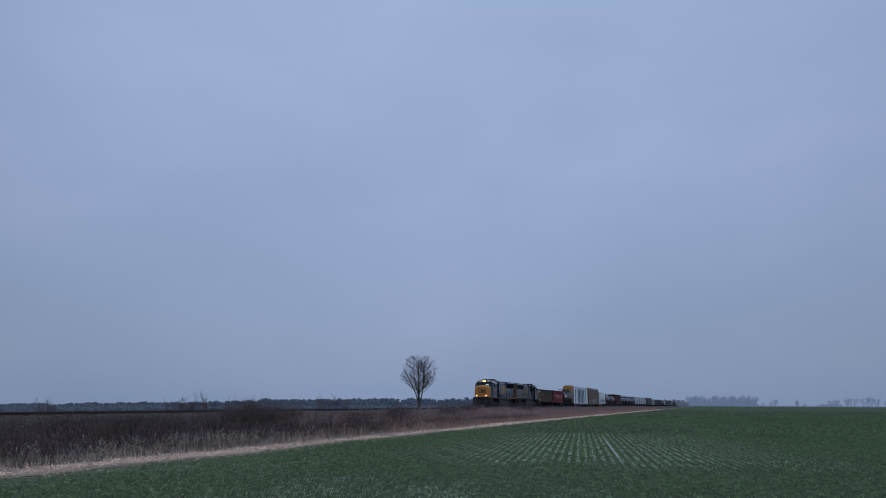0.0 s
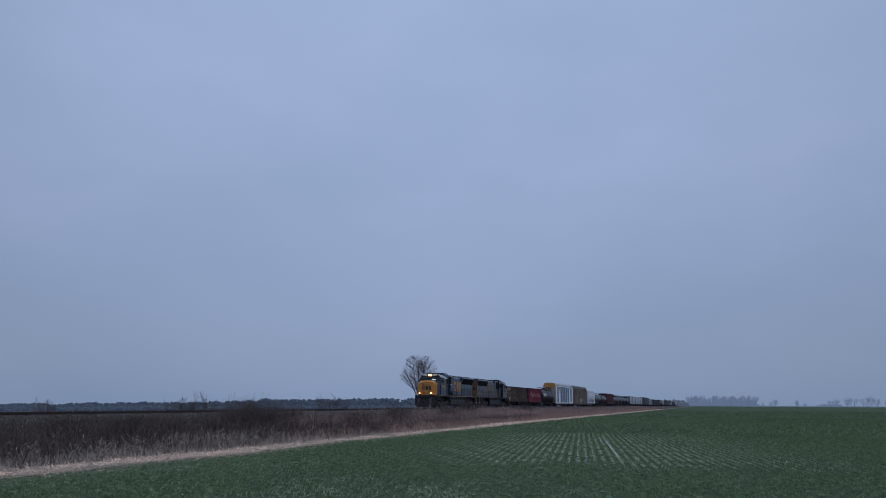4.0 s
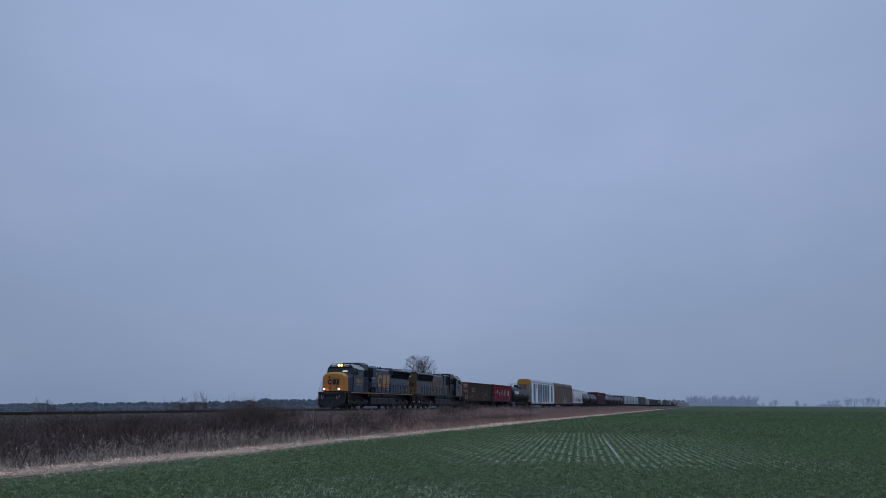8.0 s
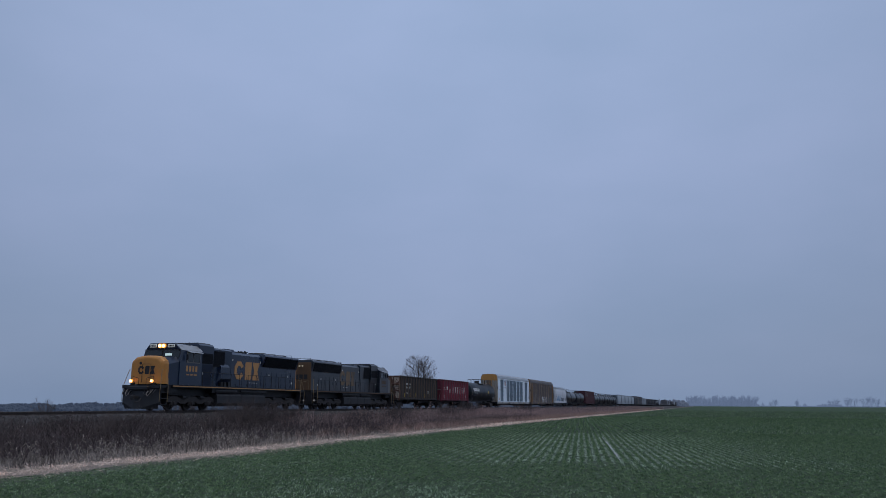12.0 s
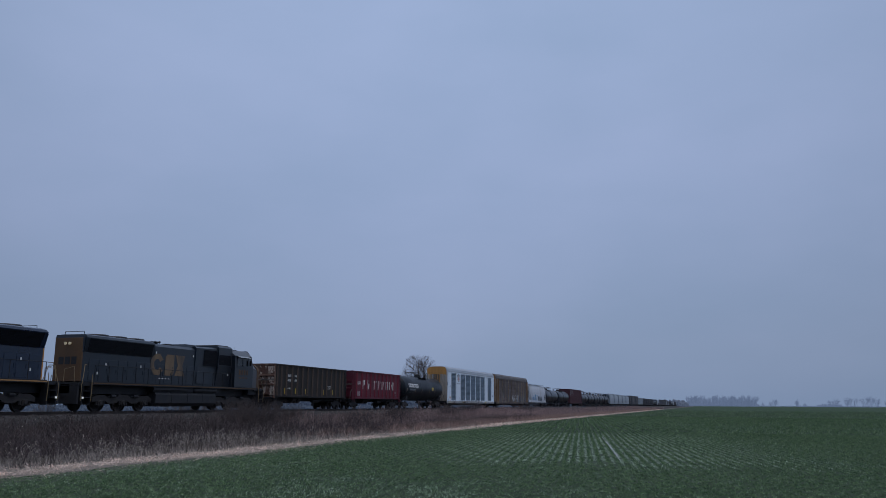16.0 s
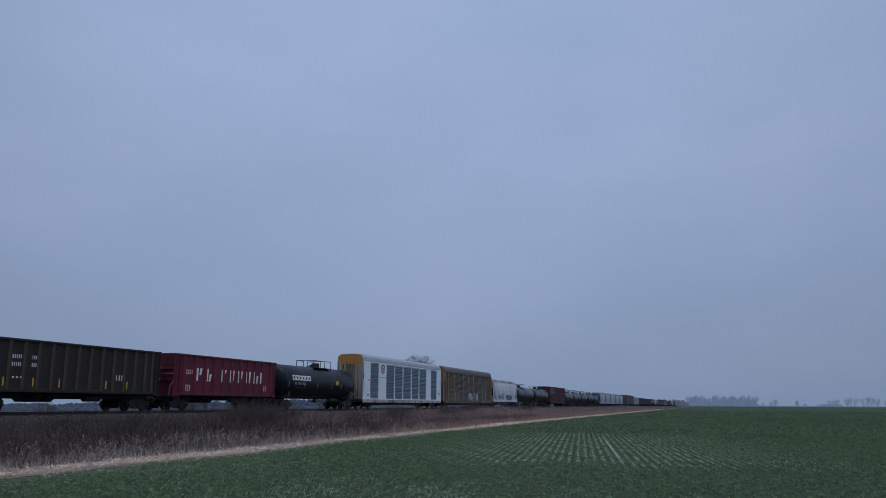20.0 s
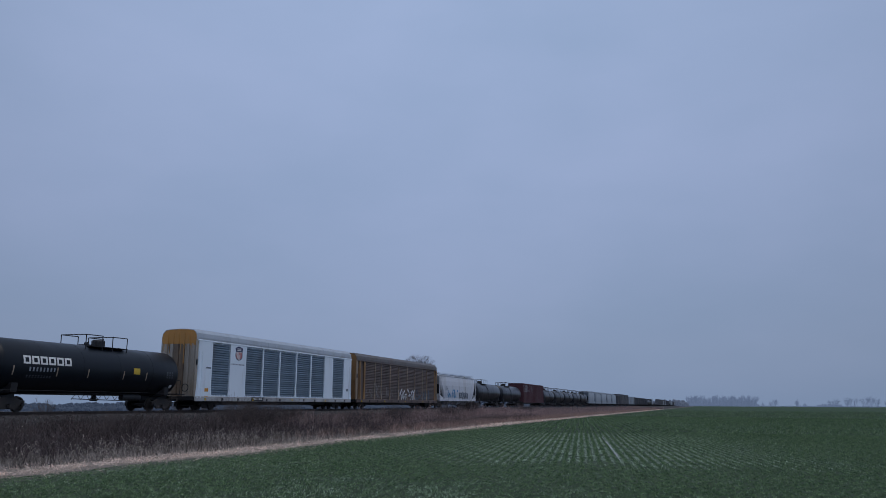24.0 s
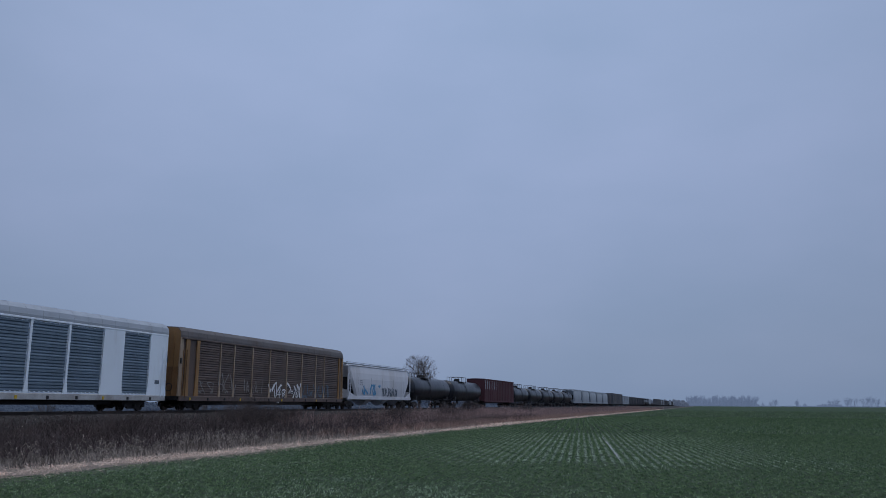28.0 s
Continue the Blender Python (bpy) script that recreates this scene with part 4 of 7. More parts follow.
def bogie(parent, y, wheelbase=1.78, r=0.42, spin=True):
    """A three-piece freight bogie: bolster, two side frames, two wheelsets, springs and bearing caps."""
    def bolster(bm):
        box(bm, -1.0, 1.0, -0.17, 0.17, 0.42, 0.72, 0.03)
        tube(bm, (0, 0, 0.7), (0, 0, 0.86), 0.2, 12)
        box(bm, -0.8, 0.8, -0.62, -0.54, 0.34, 0.44)
        box(bm, -0.8, 0.8, 0.54, 0.62, 0.34, 0.44)

    def side(bm):
        w = wheelbase / 2
        prism(bm, ((-w - 0.20, 0.36), (-w - 0.18, 0.62), (-w + 0.15, 0.66), (-0.42, 0.80), (0.42, 0.80), (w - 0.15, 0.66), (w + 0.18, 0.62), (w + 0.20, 0.36), (w - 0.16, 0.36), (0.50, 0.16), (-0.50, 0.16), (-w + 0.16, 0.36)), "x", -0.075, 0.075)

    def spring(bm):
        lathe(bm, [(0.06, 0.20)] + [(0.14 if k % 2 else 0.10, 0.21 + 0.03 * k) for k in range(8)] + [(0.06, 0.44)], pose(0, 0, 0), 10)

    def cap(bm):
        tube(bm, (-0.09, 0, 0), (0.09, 0, 0), 0.105, 10)
        for k in range(3):
            a = 2.1 * k
            tube(bm, (0.085, 0.055 * math.cos(a), 0.055 * math.sin(a)), (0.105, 0.055 * math.cos(a), 0.055 * math.sin(a)), 0.018, 5)

    top = put("bogie", shared("bolster", bolster, M_TRUCK), parent, at=pose(0, y, 0))
    for s in (-1, 1):
        put("side_frame", shared("side_frame_%.2f" % wheelbase, side, M_TRUCK), top, at=pose(s * 0.99, 0, 0))
        put("spring_nest", shared("spring_nest", spring, M_TRUCK), top, at=pose(s * 1.08, 0, 0))
        for w in (-1, 1):
            put("bearing_cap", shared("bearing_cap", cap, M_BLACK), top, at=pose(s * 1.07, w * wheelbase / 2, r))
    for w in (-1, 1):
        ws = put("wheelset", wheel_mesh(r, "wheelset_%.2f" % r), top, at=pose(0, w * wheelbase / 2, r))
        if spin:
            SPIN.append((ws, w * wheelbase / 2, r, 1))
    return top


def coupler(parent, y, way):
    def make(bm):
        box(bm, -0.10, 0.10, 0.22, 1.0, 0.80, 0.98, 0.02)
        box(bm, -0.17, 0.09, 0.02, 0.26, 0.74, 1.02, 0.03)
        box(bm, 0.09, 0.17, -0.03, 0.14, 0.74, 1.02, 0.02)
        pipe(bm, ((0.35, 0.5, 0.85), (0.38, 0.25, 0.62), (0.2, 0.05, 0.55)), 0.03, 5)
    put("coupler", shared("coupler", make, M_TRUCK), parent, at=pose(0, y, 0) if way > 0 else pose(0, y, 0, 0, 0, 180))


def ladder(parent, x, y0, y1, z0, z1, material, key, n=None):
    """Grab irons one above the other between two stiles."""
    n = n or max(2, int((z1 - z0) / 0.42))
    d = 0.10 if x > 0 else -0.10

    def make(bm):
        for y in (y0, y1):
            box(bm, x, x + d * 0.5, y - 0.02, y + 0.02, z0, z1)
        for k in range(n):
            z = z0 + (k + 0.5) * (z1 - z0) / n
            pipe(bm, ((x, y0, z), (x + d, y0, z), (x + d, y1, z), (x, y1, z)), 0.014, 4)
    put("ladder", shared(key + "_ladder", make, material), parent)


def bars(name, parent, x, y0, y1, z0, z1, n, material, label="", lines=1, seed=1, fill=(0.26, 0.46)):
    """Lettering that cannot be told: plain bars of its size and colour."""
    rnd = random.Random(seed)
    d = 0.008 if x > 0 else -0.008
    few = n * lines <= 10
    bm = B()
    for j in range(lines):
        za = z1 - (z1 - z0) * (j + 0.80) / lines
        zb = z1 - (z1 - z0) * (j + 0.12) / lines
        y, step = y0, (y1 - y0) / n
        for k in range(n):
            w = step * rnd.uniform(*fill)
            slab(bm, ((y, za), (y + w, za), (y + w, zb), (y, zb)), x, d)
            y += step
            if few:
                part(name, bm, material, parent, label)
                bm = B()
    if few:
        bm.free()
    else:
        part(name, bm, material, parent, label)["kind"] = "stuff"


RING = [radians(28 + 43.4 * k) for k in range(8)]
EMBLEM = ([(0.18 + 0.195 * math.cos(t), 0.5 + 0.53 * math.sin(t)) for t in RING] + [(0.18 + 0.095 * math.cos(t), 0.5 + 0.27 * math.sin(t)) for t in RING[::-1]],      # an open ring
          ((0.41, 0.0), (0.62, 0.0), (0.67, 0.12), (0.67, 1.0), (0.46, 1.0), (0.41, 0.88)),      # a block with two corners cut
          ((0.71, 1.0), (1.0, 1.0), (0.92, 0.5), (1.0, 0.0), (0.70, 0.0), (0.79, 0.5)))      # wedges point to point


def emblem_shapes(parent, x, y0, z0, width, height, material, label, flip=False):
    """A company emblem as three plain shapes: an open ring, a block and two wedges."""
    def Y(v):
        return y0 + (width - v * width if flip else v * width)

    def Z(v):
        return z0 + v * height
    d = 0.008 if x > 0 else -0.008
    for shape in EMBLEM:
        part("emblem", slab(B(), [(Y(u), Z(v)) for u, v in shape], x, d), material, parent, label)


def loco_bogie(parent, y):
    """Three axles in a long cast frame."""
    def bolster(bm):
        box(bm, -0.85, 0.85, -0.25, 0.25, 0.62, 1.05, 0.03)
        box(bm, -0.8, 0.8, -2.75, -2.6, 0.5, 0.75)
        box(bm, -0.8, 0.8, 2.6, 2.75, 0.5, 0.75)

    def side(bm):
        prism(bm, ((-2.75, 0.55), (-2.75, 0.80), (-2.35, 0.98), (-1.7, 0.98), (-1.35, 0.84), (-0.7, 0.84), (-0.4, 1.0), (0.4, 1.0), (0.7, 0.84), (1.35, 0.84), (1.7, 0.98), (2.35, 0.98), (2.75, 0.80), (2.75, 0.55), (2.4, 0.62), (1.6, 0.62), (1.3, 0.48), (0.75, 0.48), (0.4, 0.64), (-0.4, 0.64), (-0.75, 0.48), (-1.3, 0.48), (-1.6, 0.62), (-2.4, 0.62)), "x", -0.09, 0.09)

    def abox(bm):
        box(bm, -0.10, 0.10, -0.2, 0.2, -0.2, 0.16, 0.04)
        tube(bm, (0.0, 0, 0), (0.16, 0, 0), 0.12, 10)

    def coil(bm):
        lathe(bm, [(0.05, 0.0)] + [(0.095 if k % 2 else 0.06, 0.01 + 0.026 * k) for k in range(11)] + [(0.05, 0.30)], pose(0, 0, 0), 9)

    def cyl(bm):
        tube(bm, (0, -0.2, 0), (0, 0.2, 0), 0.11, 10)
        tube(bm, (0, 0.2, 0), (0, 0.42, -0.04), 0.03, 6)

    top = put("bogie", shared("loco_bolster", bolster, M_TRUCK), parent, at=pose(0, y, 0))
    for s in (-1, 1):
        put("side_frame", shared("loco_side_frame", side, M_TRUCK), top, at=pose(s * 1.12, 0, 0))
        for k in (-2.05, 0.0, 2.05):
            put("axle_box", shared("axle_box", abox, M_TRUCK), top, at=pose(s * 1.14, k, 0.53) if s > 0 else pose(s * 1.14, k, 0.53, 0, 0, 180))
            for e in (-0.32, 0.32):
                put("coil_spring", shared("coil_spring", coil, M_TRUCK), top, at=pose(s * 1.16, k + e, 0.36))
        for k in (-1.05, 1.05):
            put("brake_cylinder", shared("brake_cylinder", cyl, M_BLACK), top, at=pose(s * 1.24, k, 0.92))
    for k in (-2.05, 0.0, 2.05):
        ws = put("wheelset", wheel_mesh(0.52, "loco_wheelset"), top, at=pose(0, k, 0.52))
        SPIN.append((ws, k, 0.52, 1))
    return top


def locomotive(label, blue, gold, logo, stripe, leading):
    """A six-axle road locomotive, front at y = 0, 22.55 m long."""
    root = tagged(new("diesel_locomotive"), label, "locomotive", "coupled locomotives")
    top = 1.75
    part("underframe", box(box(box(B(), -0.8, 0.8, 0.7, 21.85, 1.05, 1.58), -1.35, 1.35, 7.2, 14.9, 1.28, 1.58), -1.3, 1.3, 1.0, 3.0, 1.2, 1.58), M_BLACK, root)
    part("walkway", box(B(), -1.53, 1.53, 2.2, 20.75, 1.58, top), M_BLACK, root)
    part("front_platform", box(B(), -1.40, 1.40, 0.75, 2.2, 1.50, 1.70), M_BLACK, root)
    part("rear_platform", box(B(), -1.40, 1.40, 20.75, 21.85, 1.50, 1.70), M_BLACK, root)
    for s in (-1, 1):
        part("sill_stripe", box(B(), s * 1.53, s * 1.545, 2.2, 20.75, 1.63, 1.69), stripe, root, "gold stripe along the walkway edge")
        # bogie-side reservoirs and the tank's upper rail
        part("air_reservoir", lathe(B(), ((0, -1.5), (0.17, -1.42), (0.20, -1.2), (0.20, 1.2), (0.17, 1.42), (0, 1.5)), pose(s * 1.28, 9.0, 1.42, 90, 0, 0), 12), M_BLACK, root, smooth=True)
        part("cable_duct", box(B(), s * 1.36, s * 1.48, 11.0, 15.0, 1.36, 1.52, 0.02), M_BLACK, root)
    bm = prism(B(), ((-1.46, 0.52), (-1.22, 0.30), (1.22, 0.30), (1.46, 0.52), (1.46, 1.08), (1.30, 1.26), (-1.30, 1.26), (-1.46, 1.08)), "y", 7.75, 14.75)
    part("fuel_tank", bm, M_BLACK, root, "long black fuel tank")
    for y in (9.4, 11.2, 13.0):
        part("tank_band", prism(B(), ((-1.475, 0.52), (-1.23, 0.285), (1.23, 0.285), (1.475, 0.52), (1.475, 1.09), (1.31, 1.272), (-1.31, 1.272), (-1.475, 1.09)), "y", y - 0.04, y + 0.04), M_BLACK, root)
    # pilots
    part("pilot", hull(B(), [(x * s, y, z) for s in (-1, 1) for x, y, z in ((1.42, 1.05, 1.5), (1.42, 0.95, 0.55), (1.30, 1.05, 0.14), (0.2, 0.45, 0.14), (0.3, 0.62, 0.75), (0.6, 0.72, 1.5))]), M_BLACK, root, "black snowplough pilot")
    part("rear_pilot", box(B(), -1.40, 1.40, 21.70, 21.85, 0.45, 1.5, 0.02), M_BLACK, root)
    part("anticlimber", box(B(), -0.75, 0.75, 0.50, 0.80, 1.38, 1.62, 0.03), M_BLACK, root)
    coupler(root, 0.0, 1), coupler(root, 22.55, -1)
    for s in (-1, 1):
        for k in range(3):
            x = s * (0.45 + 0.22 * k)
            part("control_hose", pipe(B(), ((x, 0.80, 1.45), (x + s * 0.04, 0.52, 1.15 - 0.06 * k), (x + s * 0.16, 0.50, 1.02 - 0.05 * k), (x + s * 0.30, 0.56, 1.16), (x + s * 0.34, 0.82, 1.42)), 0.022, 5), M_SILVER if k == 1 else M_BLACK, root, "hanging rubber hose")
    # corner steps
    for s in (-1, 1):
        for y in (1.35, 21.2):
            for z in (0.42, 0.80, 1.18):
                part("step", box(B(), s * 1.05, s * 1.50, y - 0.32, y + 0.32, z, z + 0.04), M_BLACK, root)
            part("step_back", box(B(), s * 1.05, s * 1.08, y - 0.32, y + 0.32, 0.47, 1.6), M_BLACK, root)
            for e in (-0.34, 0.34):
                part("step_side", box(B(), s * 1.05, s * 1.50, y + e - 0.015, y + e + 0.015, 0.40, 1.62), M_BLACK, root)
            e = -1 if y < 5 else 1
            part("step_handrail", pipe(B(), ((s * 1.48, y + e * 0.44, 0.62), (s * 1.50, y + e * 0.46, 1.45), (s * 1.40, y + e * 0.26, 2.15), (s * 1.30, y + e * 0.10, 2.72), (s * 1.22, y - e * 0.16, 2.72)), 0.020), M_RAILTAN, root, "tan bent grab rail")
            part("step_handrail", pipe(B(), ((s * 1.50, y - e * 0.36, 0.60), (s * 1.53, y - e * 0.36, 1.3), (s * 1.50, y - e * 0.36, 2.15)), 0.022), M_RAILTAN, root, "tan straight grab rail")
    for name, y, a, b in (("front_railing", 0.98, 0.95, 2.3), ("rear_railing", 21.8, 1.1, 2.6)):
        for s in (-1, 1):
            part(name, pipe(B(), ((s * a, y, 1.7), (s * (a - 0.1), y, b), (s * 0.3, y, b - 0.15), (s * 0.3, y, 1.7)), 0.015), M_BLACK if y < 5 else M_RAILTAN, root)
    # nose and cab
    # the nose: rings that round its edges, with chamfered upper corners
    half = ((1.36, 1.78), (1.36, 3.14), (1.30, 3.34), (0.98, 3.60), (0.50, 3.68), (0.0, 3.70))
    outline = list(half) + [(-x, z) for x, z in half[-2::-1]]
    bm, rings = B(), []
    for y, inset in ((1.32, 0.26), (1.345, 0.17), (1.40, 0.085), (1.50, 0.03), (1.62, 0.0), (1.86, 0.0)):
        rings.append([bm.verts.new((x * (1 - inset / 1.36), y, z - inset * 0.8 * (z - 1.78) / 1.9)) for x, z in outline])
    for p, q in zip(rings, rings[1:]):
        for k in range(len(outline)):
            j = (k + 1) % len(outline)
            bm.faces.new((p[k], p[j], q[j], q[k]))
    bm.faces.new(rings[0]), bm.faces.new(rings[-1])
    part("nose", bm, gold, root, "broad gold nose with rounded edges")
    back = hull(B(), [(s * x, y, z) for s in (-1, 1) for x, y, z in ((1.355, 1.865, 1.752), (1.355, 1.865, 3.13), (0.97, 1.865, 3.59), (1.53, 3.1, 1.752), (1.53, 3.1, 3.38), (1.20, 3.1, 3.70))])
    part("nose_rear", back, blue, root)
    cab = hull(B(), [(s * x, y, z) for s in (-1, 1) for x, y, z in ((1.55, 2.80, 1.754), (1.55, 5.45, 1.754), (1.55, 2.82, 3.40), (1.50, 3.02, 4.14), (1.52, 5.45, 4.14))])
    part("cab", cab, blue, root)
    roof = hull(B(), [(s * x, y, z) for s in (-1, 1) for x, y, z in ((1.52, 2.99, 4.142), (1.54, 5.50, 4.142), (1.05, 2.99, 4.55), (1.05, 5.50, 4.55), (0.5, 2.99, 4.64), (0.5, 5.50, 4.64))])
    part("cab_roof", roof, M_ROOFGREY if leading else M_ROOFDARK, root, "pale grey cab roof" if leading else "sooty grey cab roof")
    brow = hull(B(), [(s * x, y, z) for s in (-1, 1) for x, y, z in ((1.40, 2.92, 4.18), (1.00, 2.86, 4.62), (1.40, 3.03, 4.18), (1.00, 3.03, 4.62))])
    part("headlight_brow", brow, blue, root)
    for s in (-1, 1):
        glass = ((0.06, 3.70), (1.16, 3.52), (1.32, 3.60), (1.40, 3.95), (1.30, 4.11), (0.06, 4.15))
        for name, m, grow, off, label in (("windshield_gasket", M_BLACK, 1.10, 0.012, ""), ("windshield", M_GLASS, 1.0, 0.030, "sloping windshield pane")):
            pane = B()
            lie = [(0.73 + (x - 0.73) * grow, 3.84 + (z - 3.84) * grow) for x, z in glass]
            slope = lambda z: 2.82 + (z - 3.40) * 0.27
            outer = [pane.verts.new((s * x, slope(z) - off, z + off * 0.3)) for x, z in lie]
            inner = [pane.verts.new((s * x, slope(z) + 0.03, z)) for x, z in lie]
            pane.faces.new(outer), pane.faces.new(inner)
            for k in range(len(lie)):
                j = (k + 1) % len(lie)
                pane.faces.new((outer[k], outer[j], inner[j], inner[k]))
            part(name, pane, m, root, label)
        for y0, y1 in ((3.62, 4.32), (4.42, 5.12)):
            part("side_window", box(B(), s * 1.525, s * 1.552, y0, y1, 3.36, 4.0, 0.01), M_GLASS, root, "dark cab side window")
            part("window_frame", box(box(box(box(B(), s * 1.53, s * 1.57, y0 - 0.05, y0, 3.30, 4.06), s * 1.53, s * 1.57, y1, y1 + 0.05, 3.30, 4.06), s * 1.53, s * 1.57, y0, y1, 3.30, 3.36), s * 1.53, s * 1.57, y0, y1, 4.0, 4.06), M_SILVER if leading else blue, root)
        part("window_awning", hull(B(), [(s * 1.55, 3.6, 4.10), (s * 1.55, 5.15, 4.10), (s * 1.86, 3.6, 4.00), (s * 1.86, 5.15, 4.00), (s * 1.55, 3.6, 4.13), (s * 1.55, 5.15, 4.13)]), M_ROOFGREY, root)
        part("mirror", box(B(), s * 1.60, s * 1.78, 3.42, 3.46, 3.45, 3.85, 0.01), M_BLACK, root)
        bars("cab_number", root, s * 1.551, 3.55, 5.00, 2.58, 3.16, 4, logo if leading else gold, "gold bars of the road number", 1, 3, (0.55, 0.72))
        bars("cab_marking", root, s * 1.551, 3.60, 4.95, 2.40, 2.54, 3, logo if leading else gold, "", 1, 4, (0.7, 0.95))
        part("number_board", box(B(), s * 0.46, s * 1.00, 2.81, 2.88, 4.33, 4.55, 0.02), M_NUMLIT if leading else M_WHITE, root, "lit number board" if leading else "number board")
        bm = B()
        for k in range(4):
            a = s * (0.54 + 0.11 * k)
            box(bm, min(a, a + s * 0.07), max(a, a + s * 0.07), 2.802, 2.81, 4.38, 4.50)
        part("number_bars", bm, M_BLACK, root)
        part("headlight", lathe(B(), ((0, 0.0), (0.08, 0.0), (0.10, 0.03), (0.11, 0.10), (0.0, 0.11)), pose(s * 0.15, 2.845, 4.44, 90, 0, 0), 14), M_HEAD if leading else M_GLASS, root, "lit headlight" if leading else "dark headlight")
        # rings round the lenses: glowing bloom when leading, plain black when trailing
        part("headlight_ring", lathe(B(), ((0.11, 0.0), (0.15, 0.0), (0.15, 0.10), (0.11, 0.10), (0.11, 0.0)), pose(s * 0.15, 2.86, 4.44, 90, 0, 0), 16), M_BLOOM if leading else M_BLACK, root)
        part("ditch_light_ring", lathe(B(), ((0.085, 0.0), (0.108, 0.0), (0.108, 0.10), (0.085, 0.10), (0.085, 0.0)), pose(s * 0.82, 0.93, 1.97, 90, 0, 0), 16), M_BLOOM if leading else M_BLACK, root)
        part("ditch_light", lathe(B(), ((0, 0.0), (0.065, 0.0), (0.08, 0.03), (0.09, 0.12), (0.0, 0.13)), pose(s * 0.82, 0.92, 1.97, 90, 0, 0), 14), M_DITCH if leading else M_GLASS, root, "lit ditch light" if leading else "dark ditch light")
        part("ditch_light_bracket", box(B(), s * 0.74, s * 0.90, 0.92, 1.20, 1.62, 1.87), M_BLACK, root)
    part("cab_interior_lamp", box(B(), 0.25, 0.80, 2.865, 2.885, 3.76, 3.92), M_CABLIGHT if leading else M_GLASS, root, "glow of a screen behind the windshield")
    part("nose_door_lines", box(box(box(B(), -0.34, -0.32, 1.30, 1.322, 1.9, 3.1), 0.32, 0.34, 1.30, 1.322, 1.9, 3.1), -0.34, 0.34, 1.30, 1.322, 3.1, 3.12), M_BLACK, root)
    for shape in EMBLEM:
        part("nose_emblem", prism(B(), [(-0.66 + 1.34 * u, 2.44 + 0.54 * v) for u, v in shape], "y", 1.305, 1.318), M_BLACK, root, "black emblem shape on the nose")
    part("nose_badge", tube(B(), (-0.50, 1.31, 3.17), (-0.50, 1.325, 3.17), 0.10, 14), M_BLACK, root)
    for x in (-0.9, -0.3, 0.3, 0.9):
        part("roof_antenna", tube(box(B(), x - 0.08, x + 0.08, 4.55 - 0.1, 4.85 - 0.1, 4.56, 4.62, 0.01), (x, 4.7, 4.6), (x, 4.7, 4.80), 0.012, 5), M_BLACK, root)
    # equipment cabinet behind the cab
    part("inverter_cabinet", hull(B(), [(s * x, y, z) for s in (-1, 1) for x, y, z in ((1.02, 5.452, 1.752), (1.02, 7.3, 1.752), (1.25, 5.452, 3.3), (1.25, 7.3, 3.3), (1.25, 5.47, 4.64), (1.25, 7.3, 4.64), (1.08, 5.50, 4.78), (1.08, 7.3, 4.78))]), blue, root, "tall cabinet behind the cab")
    part("blower_cabinet", hull(B(), [(s * x, y, z) for s in (-1, 1) for x, y, z in ((1.0, 7.302, 1.752), (1.0, 10.0, 1.752), (1.12, 7.302, 4.48), (1.12, 10.0, 4.44), (0.96, 7.302, 4.61), (0.96, 10.0, 4.55))]), blue, root)
    part("cabinet_roof_hatch", hull(B(), [(s * x, y, z) for s in (-1, 1) for x, y, z in ((1.02, 5.6, 4.782), (1.02, 7.2, 4.782), (0.95, 5.65, 4.85), (0.95, 7.15, 4.85))]), M_BLACK, root)
    for s in (-1, 1):
        for y0, y1, z0, z1, x in ((5.6, 7.22, 3.35, 4.10, 1.25), (7.36, 9.0, 3.20, 4.36, 1.115)):
            bm = box(B(), s * x, s * (x + 0.012), y0, y1, z0, z1)
            k = 0
            while z0 + k * 0.09 < z1 - 0.05:
                box(bm, s * x, s * (x + 0.035), y0, y1, z0 + k * 0.09, z0 + k * 0.09 + 0.035)
                k += 1
            part("intake_grille", bm, M_GRILLE, root, "black louvred intake grille")
        if leading:
            part("blower_duct", hull(B(), [(s * 1.0, 8.25, 2.05), (s * 1.0, 9.95, 2.05), (s * 1.26, 8.4, 2.35), (s * 1.26, 9.9, 2.35), (s * 1.25, 8.4, 3.2), (s * 1.25, 9.55, 3.2), (s * 1.08, 8.4, 3.42), (s * 1.08, 9.55, 3.42)]), blue, root, "slanted blower housing")
            for y in (8.5, 9.0, 9.5):
                part("duct_foot", box(B(), s * 1.0, s * 1.22, y, y + 0.25, 1.75, 2.1), M_BLACK, root)
        else:
            part("cabinet_door", box(B(), s * 1.05, s * 1.075, 8.35, 9.75, 1.9, 3.1, 0.008), blue, root, "tall flush cabinet door")
    # engine hood
    part("engine_hood", hull(B(), [(s * x, y, z) for s in (-1, 1) for x, y, z in ((1.0, 10.002, 1.752), (1.0, 14.6, 1.752), (1.02, 10.002, 4.25), (1.02, 14.6, 4.25), (0.8, 10.002, 4.44), (0.8, 14.6, 4.44))]), blue, root, "engine hood")
    part("hood_hump", hull(B(), [(s * x, y, z) for s in (-1, 1) for x, y, z in ((0.8, 9.4, 4.42), (0.8, 11.0, 4.42), (0.72, 9.5, 4.66), (0.72, 10.8, 4.66))]), blue, root)
    part("exhaust_stack", box(box(B(), -0.28, 0.28, 11.5, 12.3, 4.43, 4.56, 0.02), -0.18, 0.18, 11.6, 12.2, 4.5, 4.60), M_BLACK, root)
    bm = B()
